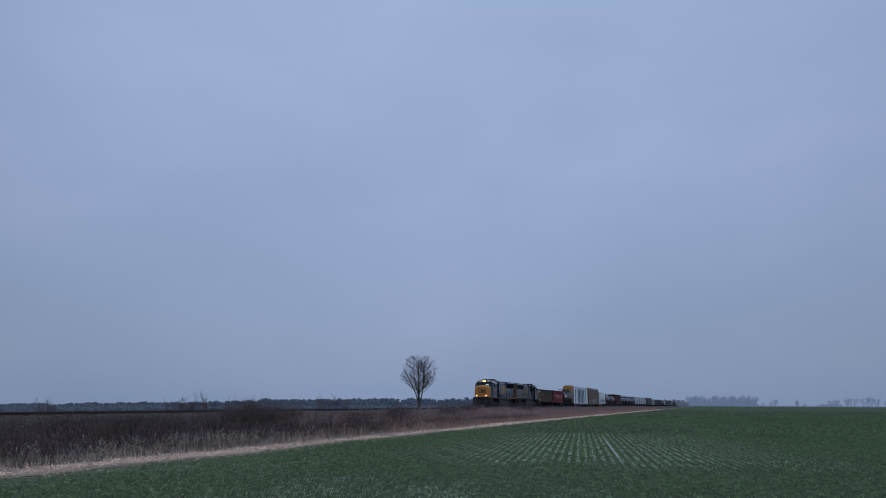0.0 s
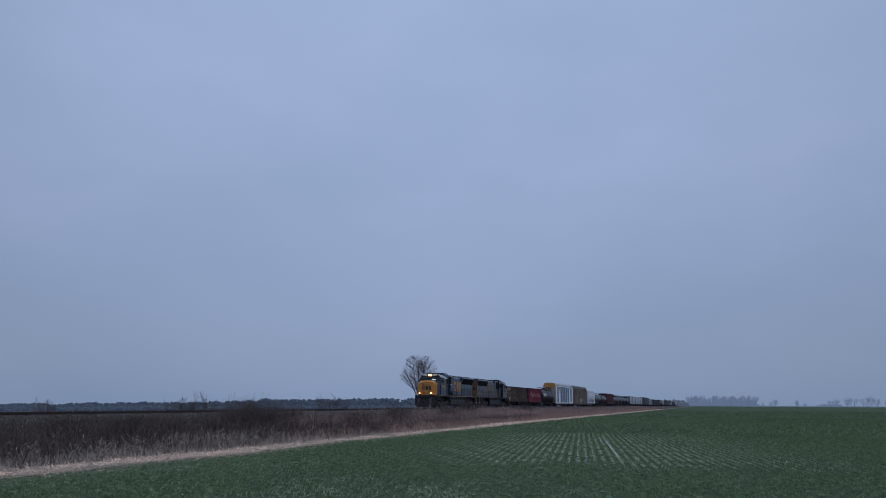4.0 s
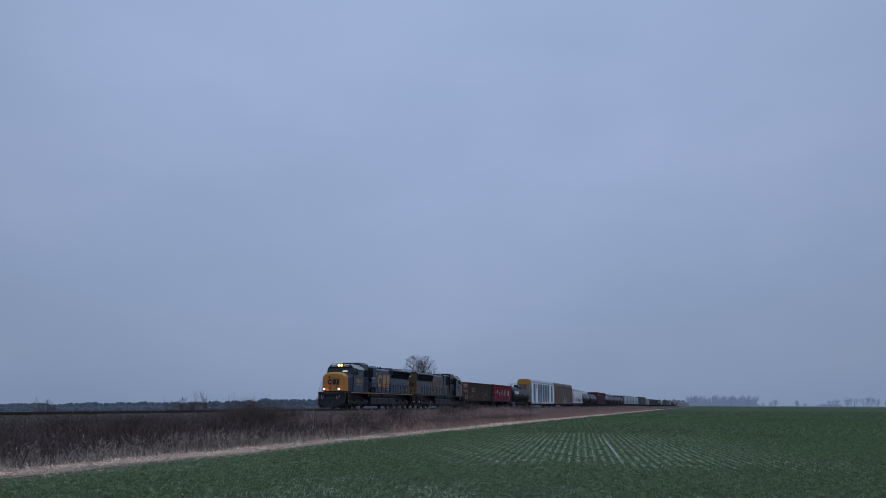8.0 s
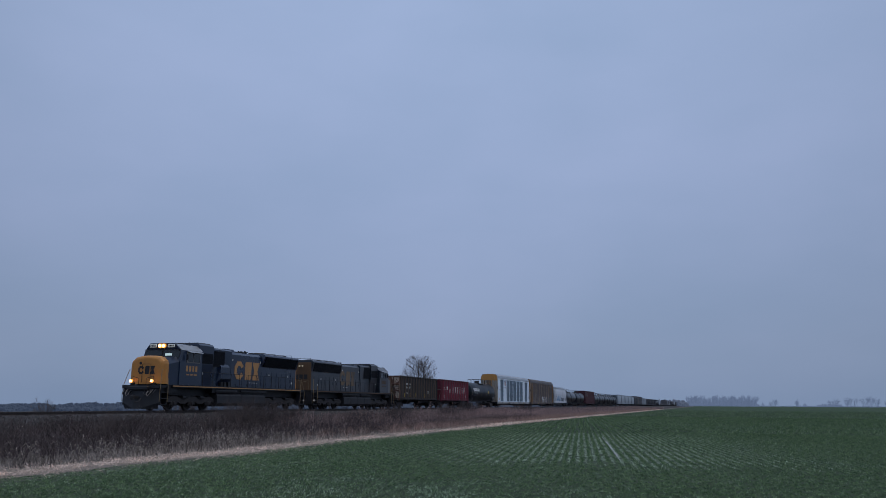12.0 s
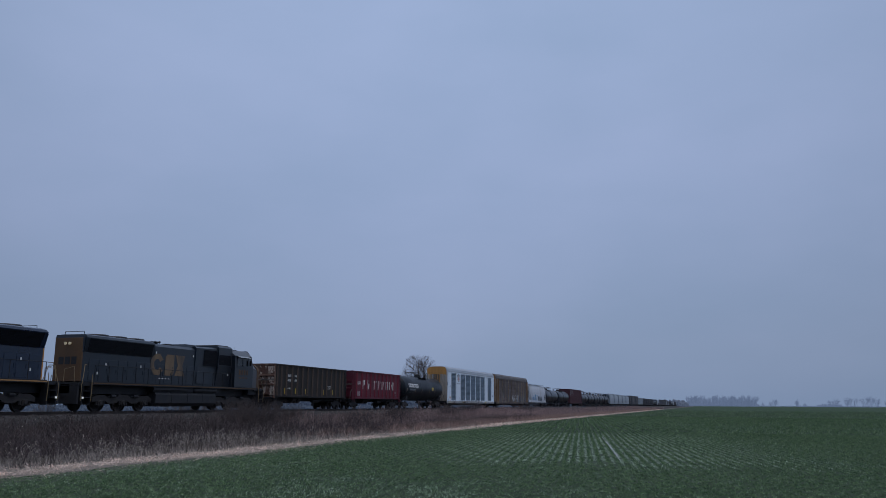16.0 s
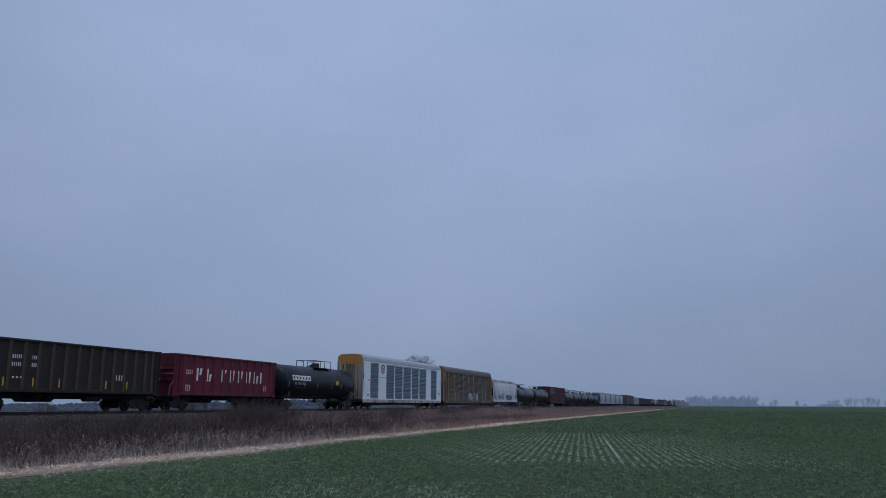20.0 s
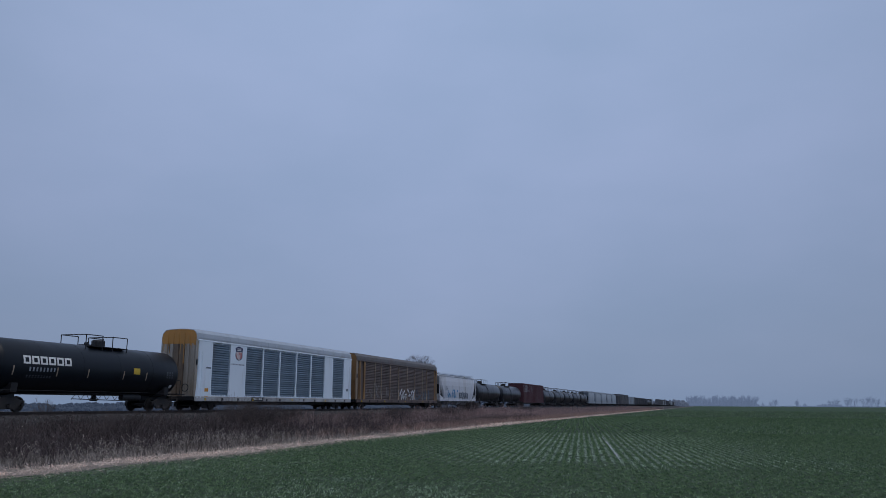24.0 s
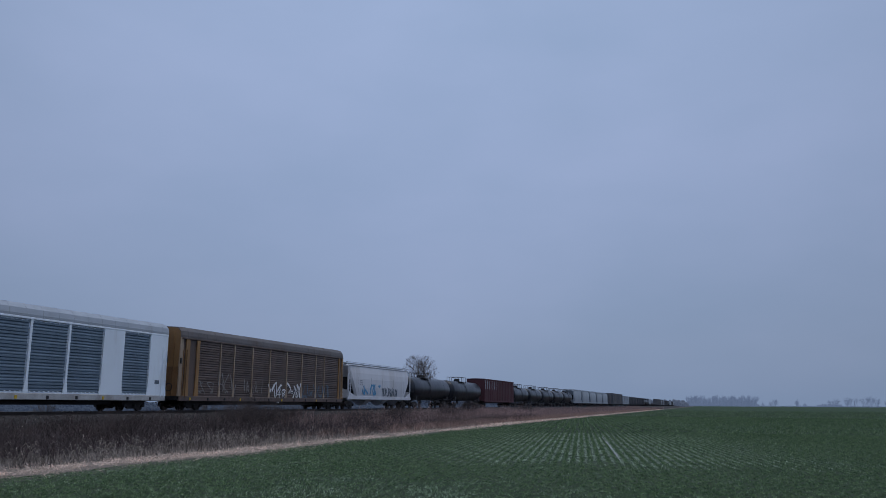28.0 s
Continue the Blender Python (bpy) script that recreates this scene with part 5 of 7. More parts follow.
    for x, y in ((-0.26, 13.3), (-0.13, 13.6), (0.0, 13.25), (0.13, 13.65), (0.26, 13.4)):
        lathe(bm, ((0.0, -0.25), (0.035, -0.25), (0.04, 0.0), (0.10, 0.16), (0.0, 0.14)), pose(x, y, 4.62, 90, 0, 0), 8)
    box(bm, -0.32, 0.32, 13.38, 13.46, 4.43, 4.60)
    part("air_horn", bm, M_BLACK, root, "five-chime air horn")
    # radiator section: the trailing engine has a longer, slab-sided one
    E, F = (0.2, 1.34) if leading else (0.6, 1.16)
    W = 3.48         # foot of the flare
    part("radiator_hood", hull(B(), [(s * x, y, z) for s in (-1, 1) for x, y, z in ((1.0, 14.602, 1.752), (1.0, 20.6 + E, 1.752), (1.0, 14.602, W - 0.01), (1.0, 20.6 + E, W - 0.01))]), blue, root)
    part("radiator", hull(B(), [(s * x, y, z) for s in (-1, 1) for x, y, z in ((1.0, 14.55, W), (1.0, 20.55 + E, W), (F, 14.75, 4.34), (F, 20.53 + E, 4.34), (F - 0.10, 14.80, 4.48), (F - 0.10, 20.46 + E, 4.48), (F - 0.32, 14.85, 4.55), (F - 0.32, 20.4 + E, 4.55))]), blue, root, "flared radiator section")
    skin = lambda z: 1.0 + (F - 1.0) * (z - W) / (4.34 - W)
    for s in (-1, 1):
        bm = B()
        for k in range(10):
            z0, z1 = W + 0.05 + 0.76 * k / 10, W + 0.05 + 0.76 * (k + 0.6) / 10
            prism(bm, ((s * (skin(z0) + 0.01), z0), (s * (skin(z0) + 0.045), z0), (s * (skin(z1) + 0.045), z1), (s * (skin(z1) + 0.01), z1)), "y", 14.95, 20.25 + E)
        for y in (14.95, 16.70, 18.45, 20.20 + E):
            prism(bm, ((s * skin(W + 0.04), W + 0.04), (s * (skin(W + 0.04) + 0.05), W + 0.04), (s * (skin(4.30) + 0.05), 4.30), (s * skin(4.30), 4.30)), "y", y, y + 0.06)
        prism(bm, ((s * (skin(W + 0.04) - 0.01), W + 0.04), (s * (skin(W + 0.04) + 0.02), W + 0.04), (s * (skin(4.29) + 0.02), 4.29), (s * (skin(4.29) - 0.01), 4.29)), "y", 14.95, 20.25 + E)
        part("radiator_grille", bm, M_GRILLE, root, "black radiator shutters")
    for y in (15.7, 17.4, 19.1):
        part("radiator_fan", lathe(B(), ((0.0, 0.10), (0.35, 0.13), (0.74, 0.12), (0.80, 0.06), (0.80, 0.0), (0, 0.0)), pose(0, y, 4.55), 20), M_BLACK, root, "round radiator fan cover")
    # hood doors with latches
    def door(bm):
        box(bm, 0, 0.018, -0.40, 0.40, 0, 1.28, 0.008)
        box(bm, 0.018, 0.045, 0.27, 0.31, 0.5, 0.75)
        box(bm, 0.018, 0.035, -0.40, -0.36, 0.15, 0.28)
        box(bm, 0.018, 0.035, -0.40, -0.36, 1.0, 1.13)
    me = shared("hood_door_" + blue.name, door, blue)
    for s in (-1, 1):
        for y in [10.5 + 0.84 * k for k in range(5)] + [15.1 + 0.86 * k for k in range(7)]:
            put("hood_door", me, root, at=pose(s * 1.0, y, 1.82) if s > 0 else pose(s * 1.0, y, 1.82, 0, 0, 180))
        emblem_shapes(root, s * 1.022, 10.62 if leading else 11.17, 2.36, 3.76, 1.42, logo, "gold emblem shapes on the hood side" if leading else "faded tan emblem shapes", flip=s < 0)
        bars("hood_marking", root, s * 1.045, 12.9, 14.2, 2.10, 2.17, 4, M_WHITE, "", 1, 5)
        for y, z in ((5.95, 2.55), (10.2, 3.75), (14.4, 3.75), (15.9, 2.75), (19.2, 2.75), (19.9, 2.2)):
            part("marker_plate", box(B(), s * (1.27 if y < 7 else 1.05), s * (1.285 if y < 7 else 1.065), y, y + 0.09, z, z + 0.16), M_WHITE, root)
        # walkway handrail
        part("handrail", pipe(B(), ((s * 1.47, 5.7, 2.72), (s * 1.47, 20.7, 2.72)), 0.020, 5), M_BLACK, root)
        for k in range(13):
            put("stanchion", shared("stanchion", lambda bm: tube(bm, (0, 0, 0), (0, 0, 0.98), 0.024, 5), M_BLACK), root, at=pose(s * 1.47, 5.75 + 1.24 * k, 1.75))
    # rear end
    part("rear_end", box(B(), -1.0, 1.0, 20.6 + E, 20.70 + E, 1.76, 4.32, 0.01), gold, root, "gold rear end of the hood")
    part("rear_cap", hull(B(), [(s * x, y, z) for s in (-1, 1) for x, y, z in ((1.0, 20.6 + E, W), (1.0, 20.68 + E, W), (F - 0.12, 20.5 + E, 4.26), (F - 0.14, 20.68 + E, 4.26), (1.0, 20.5 + E, 4.5), (0.98, 20.66 + E, 4.5))]), blue, root)
    for x0, x1 in ((-0.65, -0.28), (-0.18, 0.18), (0.28, 0.65)):
        part("rear_emblem", box(B(), x0, x1, 20.70 + E, 20.71 + E, 2.75, 3.2), M_BLACK, root)
    for x in (-0.16, 0.16):
        part("rear_headlight", lathe(B(), ((0, 0.0), (0.07, 0.0), (0.08, 0.03), (0.09, 0.08), (0.0, 0.09)), pose(x, 20.75 + E, 3.98, -90, 0, 0), 12), M_DIM if not leading else M_GLASS, root)
    part("rear_roof_rail", pipe(B(), ((-0.7, 20.3 + E, 4.5), (-0.7, 20.3 + E, 4.72), (0.7, 20.3 + E, 4.72), (0.7, 20.3 + E, 4.5)), 0.018), M_BLACK, root)
    for s in (-1, 1):
        part("rear_step_lamp", box(B(), s * 1.50, s * 1.53, 21.45, 21.58, 0.75, 0.86), M_MARK, root, "small white step lamp")
    loco_bogie(root, 4.95), loco_bogie(root, 17.6)
    return root


def car_root(name, label, category, group=""):
    return tagged(new(name), label, category, group)


def running_gear(root, length, inset, spin=True, r=0.42):
    bogie(root, inset, spin=spin, r=r)
    bogie(root, length - inset, spin=spin, r=r)
    coupler(root, 0.0, 1)
    coupler(root, length, -1)


def gondola(label, length, top, body, end, ribs, tapes, marks, spin=True, braces=(2,)):
    """A high-sided open gondola: side sheets, ribs, top chord, ends, floor."""
    root = car_root("gondola", label, "freight car", "freight cars of the train")
    y0, y1, z0 = 0.85, length - 0.75, 1.27
    part("floor", box(B(), -1.45, 1.45, y0, y1, z0 - 0.12, z0), M_BLACK, root)
    part("centre_sill", box(B(), -0.25, 0.25, 0.6, length - 0.6, 0.72, z0 - 0.12), M_BLACK, root)
    for s in (-1, 1):
        part("side_sheet", box(B(), s * 1.44, s * 1.47, y0, y1, z0 - 0.02, top - 0.1), body, root)
        part("top_chord", box(B(), s * 1.42, s * 1.555, y0 - 0.03, y1 + 0.03, top - 0.13, top, 0.02), body, root)
        part("side_sill", box(B(), s * 1.40, s * 1.53, y0, y1, z0 - 0.22, z0 - 0.03, 0.02), body, root)
        w = 0.07

        def rib(bm, h=top - 0.13 - z0 + 0.1, s=1):
            prism(bm, ((-0.09, 0), (-0.05, 0.115), (0.05, 0.115), (0.09, 0)), "z", 0, h)
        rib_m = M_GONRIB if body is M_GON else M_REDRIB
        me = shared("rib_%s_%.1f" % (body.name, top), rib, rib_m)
        # one flank takes the paler copy, as if lit by the sky
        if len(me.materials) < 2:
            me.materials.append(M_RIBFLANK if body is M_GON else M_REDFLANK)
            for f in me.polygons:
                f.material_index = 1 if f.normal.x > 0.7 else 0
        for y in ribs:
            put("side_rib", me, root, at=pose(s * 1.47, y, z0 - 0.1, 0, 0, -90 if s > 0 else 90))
        for y in tapes:
            part("reflector_strip", box(B(), s * 1.47, s * 1.48, y, y + 0.09, z0 + 0.08, z0 + 0.55), M_REFL, root, "yellow reflector strip")
        for k, (a, b, c, d, n, lines) in enumerate(marks):
            bars("side_marking", root, s * 1.472, a, b, c, d, n, M_WHITE, "white lettering reduced to bars", lines, 20 + k)
        ladder(root, s * 1.50, y0 + 0.12, y0 + 0.55, 0.75, top - 0.25, body, "%s_%d_f" % (body.name, s))
        ladder(root, s * 1.50, y1 - 0.55, y1 - 0.12, 0.75, top - 0.25, body, "%s_%d_r%.0f" % (body.name, s, length))
    for y, d in ((y0, 1), (y1, -1)):
        bm = box(B(), -1.47, 1.47, y, y + d * 0.04, z0 - 0.2, top - 0.1)
        for z in (z0 + 0.75, z0 + 1.5):
            box(bm, -1.5, 1.5, y - d * 0.10, y, z, z + 0.16, 0.02)
        for x in (-0.75, 0.0, 0.75):
            box(bm, x - 0.06, x + 0.06, y - d * 0.07, y, z0, top - 0.15)
        box(bm, -1.53, 1.53, y - d * 0.04, y + d * 0.1, top - 0.13, top + 0.0)
        part("end_wall", bm, end, root, "rusted ribbed end wall")
        part("end_platform", box(B(), -1.4, 1.4, y - d * 0.35, y - d * 0.02, 0.98, 1.04), M_BLACK, root)
    part("end_grab_bar", box(B(), -1.48, 1.50, y0 - 0.15, y0 - 0.11, 2.48, 2.56), M_SILVER, root, "pale grab bar across the end")
    for s in (-1, 1):
        part("corner_post", box(B(), s * 1.38, s * 1.52, y0 - 0.06, y0 + 0.14, 0.95, top - 0.14, 0.02), end, root, "rusty corner post")
    if end is M_GONRUST:
        rnd = random.Random(17)
        for name, a, b, plane in (("flaked_paint", -1.3, 1.36, y0 - 0.004), ("flaked_corner", 1.385, 1.515, y0 - 0.064)):
            bm = B()
            for i in range(int((b - a) / 0.065)):
                for k in range(34):
                    x, z = a + 0.065 * i, 1.25 + 0.07 * k
                    lean = 0.25 * (x - 0.5) if z < 2.6 else 0.25 * (x - 0.1)
                    if noise.noise((x * 2.4, z * 1.7, 3.3)) + 0.5 * noise.noise((x * 9, z * 7, 1.0)) + lean > 0.16:
                        vs = [bm.verts.new((x + u + rnd.uniform(-0.02, 0.02), plane, z + w + rnd.uniform(-0.02, 0.02))) for u, w in ((0, 0), (0.07, 0), (0.07, 0.075), (0, 0.075))]
                        bm.faces.new(vs)
            ob = part(name, bm, M_FLAKE, root, "pale flaking primer over rust")
            ob["kind"] = "stuff"
    part("brake_wheel", lathe(B(), ((0.24, -0.02), (0.28, -0.02), (0.28, 0.02), (0.24, 0.02), (0.24, -0.02)), pose(0.6, y0 - 0.16, 2.3, 90, 0, 0), 14), M_BLACK, root)
    part("corner_rail", pipe(B(), ((1.35, y0 - 0.3, 1.04), (1.38, y0 - 0.25, 1.7), (1.46, y0 - 0.05, 2.0)), 0.025), M_SILVER, root)
    for y in (length * 0.36, length * 0.42):
        part("discharge_chute", hull(B(), [(s * x, y + yy, z) for s in (-1, 1) for x, yy, z in ((0.9, -0.45, 0.95), (0.9, 0.45, 0.95), (0.55, -0.25, 0.55), (0.55, 0.25, 0.55))]), M_BLACK, root)
    part("air_tank", tube(B(), (0.75, length * 0.58, 0.78), (0.75, length * 0.66, 0.78), 0.2, 12), M_BLACK, root)
    running_gear(root, length, 2.15, spin)
    return root


def tank_car(label, length, radius, body, near, spin=True, dome_at=0.5, emblem=False, group="freight cars of the train"):
    """A tank car: shell with dished ends, saddles, sill, manway with platform, ladder, running gear."""
    root = car_root("tank_car", label, "tank car", group)
    zc = 3.95 - radius if near else 3.85 - radius
    y0, y1, e = 0.72, length - 0.68, 0.55
    prof = [(0, y0)] + [(radius * math.sin(a), y0 + e * (1 - math.cos(a))) for a in [math.pi / 2 * k / 6 for k in range(1, 7)]]
    prof += [(radius, y0 + (y1 - y0) * k / 4) for k in (1, 2, 3)] + [(radius * math.cos(a), y1 - e + e * math.sin(a)) for a in [math.pi / 2 * k / 6 for k in range(0, 7)]]
    shell = lathe(B(), [(r, y) for r, y in prof[:-1]] + [(0, y1)], Matrix.Translation((0, 0, zc)) @ pose(0, 0, 0, -90, 0, 0), 32 if near else 20)
    part("tank_shell", shell, body, root, "", smooth=True)
    for k in (1, 2, 3, 4) if near else (1, 2, 3):
        y = y0 + (y1 - y0) * k / (5 if near else 4)
        part("weld_band", lathe(B(), ((radius + 0.001, -0.03), (radius + 0.010, -0.02), (radius + 0.010, 0.02), (radius + 0.001, 0.03)), pose(0, y, zc, 90, 0, 0), 28), body, root)
    for a in (0.55, length - 3.2):
        part("draft_sill", box(B(), -0.3, 0.3, a, a + 2.65, 0.70, 1.12), M_BLACK, root)
    for y in (2.1, length - 2.1):
        part("saddle", hull(B(), [(s * x, y + yy, z) for s in (-1, 1) for x, yy, z in ((1.35, -0.22, 1.55), (1.35, 0.22, 1.55), (1.30, -0.22, 1.05), (1.30, 0.22, 1.05), (0.4, -0.4, 0.9), (0.4, 0.4, 0.9))]), M_BLACK, root)
    for y, d in ((0.72, 1), (length - 0.72, -1)):
        part("end_platform", box(B(), -1.45, 1.45, y - 0.12, y + 0.55, 1.08, 1.13), M_BLACK, root)
        part("end_railing", pipe(B(), ((-1.42, y, 1.1), (-1.42, y, 2.05), (1.42, y, 2.05), (1.42, y, 1.1)), 0.022), M_BLACK, root)
    ym = length * dome_at
    zt = zc + radius
    part("manway", lathe(B(), ((0.0, 0.42), (0.30, 0.42), (0.38, 0.36), (0.40, 0.30), (0.40, -0.12)), pose(0, ym, zt), 18), M_BLACK, root, "round manway dome", smooth=False)
    part("valve_box", box(box(B(), -0.3, 0.3, ym - 1.35, ym - 0.55, zt - 0.06, zt + 0.06), -0.1, 0.1, ym - 1.1, ym - 0.9, zt, zt + 0.2), M_BLACK, root)
    for x in (-0.95, 0.45):
        part("roof_platform", box(B(), x, x + 0.5, ym - 1.6, ym + 1.6, zt - 0.10, zt - 0.06), M_BLACK, root)
    h = 0.58 if near else 0.62
    for a, b in ((-2.12, -0.70), (0.20, 1.55)):
        for x in (-0.92, 0.92):
            part("platform_railing", pipe(B(), ((x, ym + a, zt - 0.3), (x, ym + a, zt + h), (x, ym + b, zt + h), (x, ym + b, zt - 0.3)), 0.030 if near else 0.045, 5), M_BLACK, root, "bent pipe railing beside the manway")
        part("cross_rail", pipe(B(), ((-0.92, ym + a, zt + h), (0.92, ym + a, zt + h)), 0.030 if near else 0.045, 5), M_BLACK, root)
    for s in () if emblem else (-1, 1):
        part("side_ladder", pipe(pipe(B(), ((s * 0.95, ym - 0.2, zt - 0.1), (s * (radius + 0.12), ym - 0.2, zc + 0.2), (s * (radius + 0.10), ym - 0.2, 1.1)), 0.02), ((s * 0.95, ym + 0.2, zt - 0.1), (s * (radius + 0.12), ym + 0.2, zc + 0.2), (s * (radius + 0.10), ym + 0.2, 1.1)), 0.02), M_BLACK, root)
    for s in (-1, 1):
        part("side_rail", pipe(B(), ((s * 1.44, 1.0, 1.16), (s * 1.44, length - 1.0, 1.16)), 0.016), M_BLACK, root)
    bm = B()
    ya, yb = length * 0.40, length * 0.66
    zig = [(0.85, ya + (yb - ya) * k / 12, 1.08 if k % 2 else 0.70) for k in range(13)]
    pipe(bm, zig, 0.022, 4)
    pipe(bm, ((0.85, ya, 0.74), (0.85, yb, 0.66)), 0.025, 4)
    pipe(bm, ((0.85, ya - 2.2, 1.02), (0.85, yb + 1.0, 1.06)), 0.025, 4)
    part("brake_rigging", bm, M_BLACK, root)
    part("bottom_outlet", tube(tube(B(), (0, ym, 0.75), (0, ym, 1.3), 0.16, 10), (0, ym, 0.62), (0, ym, 0.76), 0.24, 10), M_BLACK, root)
    part("air_tank", tube(B(), (0.7, length * 0.66, 0.85), (0.7, length * 0.76, 0.85), 0.2, 10), M_BLACK, root)
    if emblem:
        for s in (-1, 1):
            def on(y0, y1, z0, z1, m, name, label="", n=1, lines=1, s=s):
                """Markings laid on the curved shell."""
                bm = B()
                for k in range(n):
                    for j in range(lines):
                        a0 = y0 + (y1 - y0) * k / n
                        a1 = a0 + (y1 - y0) / n * (1.0 if n == 1 else 0.42)
                        b0 = z0 + (z1 - z0) * j / lines
                        b1 = b0 + (z1 - z0) / lines * (1.0 if lines == 1 else 0.66)
                        rows = []
                        for i in range(5):
                            z = b0 + (b1 - b0) * i / 4
                            x = math.sqrt(max(0.0, (radius + 0.006) ** 2 - (z - zc) ** 2))
                            rows.append([bm.verts.new((s * (x + d), y, z)) for y in (a0, a1) for d in (-0.02, 0.0)])
                        for p, q in zip(rows, rows[1:]):
                            bm.faces.new((p[1], p[3], q[3], q[1]))
                            bm.faces.new((p[0], p[1], q[1], q[0]))
                            bm.faces.new((p[3], p[2], q[2], q[3]))
                        bm.faces.new(rows[0]), bm.faces.new(rows[-1])
                part(name, bm, m, root, label)
            # emblem: six hollow blocks
            for k in range(6):
                a = 2.42 + 0.60 * k
                on(a, a + 0.50, 2.90, 3.00, M_WHITE, "emblem", "white emblem shapes on the shell" if k == 0 else "")
                on(a, a + 0.50, 2.56, 2.66, M_WHITE, "emblem")
                on(a, a + 0.12, 2.66, 2.90, M_WHITE, "emblem")
                on(a + 0.38, a + 0.50, 2.66, 2.90, M_WHITE, "emblem")
            on(2.85, 4.85, 2.18, 2.40, M_HOPPER2, "shell_marking", "white bars of the car's marks", 8)
            on(2.75, 4.6, 1.84, 2.00, M_ROOFDARK, "shell_marking", "", 9, 2)
            on(11.35, 11.95, 2.30, 2.68, M_REFL, "placard", "square yellow placard")
            on(14.75, 15.55, 2.15, 2.62, M_ROOFDARK, "test_panel", "grey stencilled test panel", 3, 3)
            for y in (1.75, 4.85, 7.3, 10.4, 12.6):
                on(y, y + 0.08, 1.95, 2.45, M_TANPOST, "reflector_strip")
            on(15.35, 15.6, 1.50, 1.72, M_WHITE, "hazard_placard")
    running_gear(root, length, 2.1, spin)
    return root


def rack_roof(z_eave, z_top):
    half = [(1.56, z_eave - 0.04), (1.565, z_eave + 0.12), (1.51, z_eave + 0.42), (1.26, z_top - 0.05), (0.70, z_top + 0.02), (0.0, z_top + 0.04)]
    return [(-x, z) for x, z in half] + half[-2::-1]


SIGN = (8.4, 10.3)


def autorack(label, length, wall, panel_m, post_m, roof_m, end_top, end_low, panels, posts, sill_m, clean, wide_m=None, spin=True):
    """An enclosed car carrier: louvred side panels between posts, arched roof, end doors, low frame."""
    root = car_root("autorack_car", label, "freight car", "freight cars of the train")
    y0, y1 = 0.75, length - 0.6
    eave, top = 5.06, 5.80
    split = 4.72 if clean else 3.0
    part("frame", box(box(B(), -1.40, 1.40, y0, y1, 0.72, 1.0), -0.3, 0.3, 0.5, length - 0.5, 0.66, 0.72), M_BLACK, root)
    part("centre_sill", box(B(), -0.55, 0.55, 4.6, length - 4.6, 0.40, 0.66, 0.03), M_BLACK, root)
    ys = [y0 + 0.75 + (y1 - y0 - 1.5) * k / 22 for k in range(23)]
    # the roof in ribbed sheets, dropped at both ends
    for k in range(22):
        part("roof_sheet", prism(B(), rack_roof(eave, top if k % 2 else top - 0.012), "y", ys[k], ys[k + 1]), roof_m, root, smooth=False)
    for y in ys:
        part("roof_rib", prism(B(), [(x * 1.004, z + 0.007) for x, z in rack_roof(eave, top)], "y", y - 0.035, y + 0.035), roof_m, root)
    prof = rack_roof(eave, top - 0.004)
    for ya, yb in ((ys[0], y0), (ys[-1], y1)):
        bm = B()
        a = [bm.verts.new((x, ya, z)) for x, z in prof]
        m_ = [bm.verts.new((x * 0.975, ya + (yb - ya) * 0.6, min(z, eave + (z - eave) * 0.985))) for x, z in prof]
        b = [bm.verts.new((x * 0.945, yb, min(z, eave + (z - eave) * 0.96))) for x, z in prof]
        for p, q in ((a, m_), (m_, b)):
            for k in range(len(prof) - 1):
                bm.faces.new((p[k], p[k + 1], q[k + 1], q[k]))
        bm.faces.new(b)
        part("roof_end", bm, roof_m, root, "rounded end of the roof")
    for x in (-1.46, 1.43):
        part("inner_wall", box(B(), x, x + 0.03, y0 + 0.3, y1 - 0.3, 1.0, eave), wall, root)
    for z in (1.0, 3.0):
        part("deck", box(B(), -1.4, 1.4, y0 + 0.3, y1 - 0.3, z, z + 0.05), M_BLACK, root)
    for s in (-1, 1):
        part("side_sill", box(B(), s * 1.42, s * 1.58, y0 + 0.1, y1 - 0.1, 0.66, 1.02, 0.03), sill_m, root)
        part("eave_rail", box(B(), s * 1.45, s * 1.575, y0 + 0.1, y1 - 0.1, eave - 0.14, eave - 0.02, 0.02), wall, root)
        for a, b in panels:
            bm = B()
            n = 22
            z0, z1 = 1.10, eave - 0.18
            line = []
            for k in range(n):
                za, zb = z0 + (z1 - z0) * k / n, z0 + (z1 - z0) * (k + 1) / n
                fold = 1.520 if k % 4 in (1, 2) else 1.500
                line += [(s * 1.464, za), (s * fold, za + (zb - za) * 0.22), (s * fold, za + (zb - za) * (0.78 if k % 4 in (1, 2) else 0.5)), (s * 1.464, za + (zb - za) * 0.90)]
            # one folded sheet with a straight back
            sheet = [[bm.verts.new((x, y, z)) for x, z in line] for y in (a, b)]
            for p in range(len(line) - 1):
                bm.faces.new((sheet[0][p], sheet[1][p], sheet[1][p + 1], sheet[0][p + 1]))
            part("louvred_panel", bm, panel_m, root, "perforated corrugated panel")
            if clean:
                clips, k = B(), a + 0.12
                while k < b - 0.15:
                    for z in (z0 - 0.03, z1 - 0.05):
                        box(clips, s * 1.50, s * 1.530, k, k + 0.11, z + 0.01, z + 0.06)
                    k += 0.34
                part("clip_row", clips, M_RACKW, root, "row of small white clips")["kind"] = "stuff"
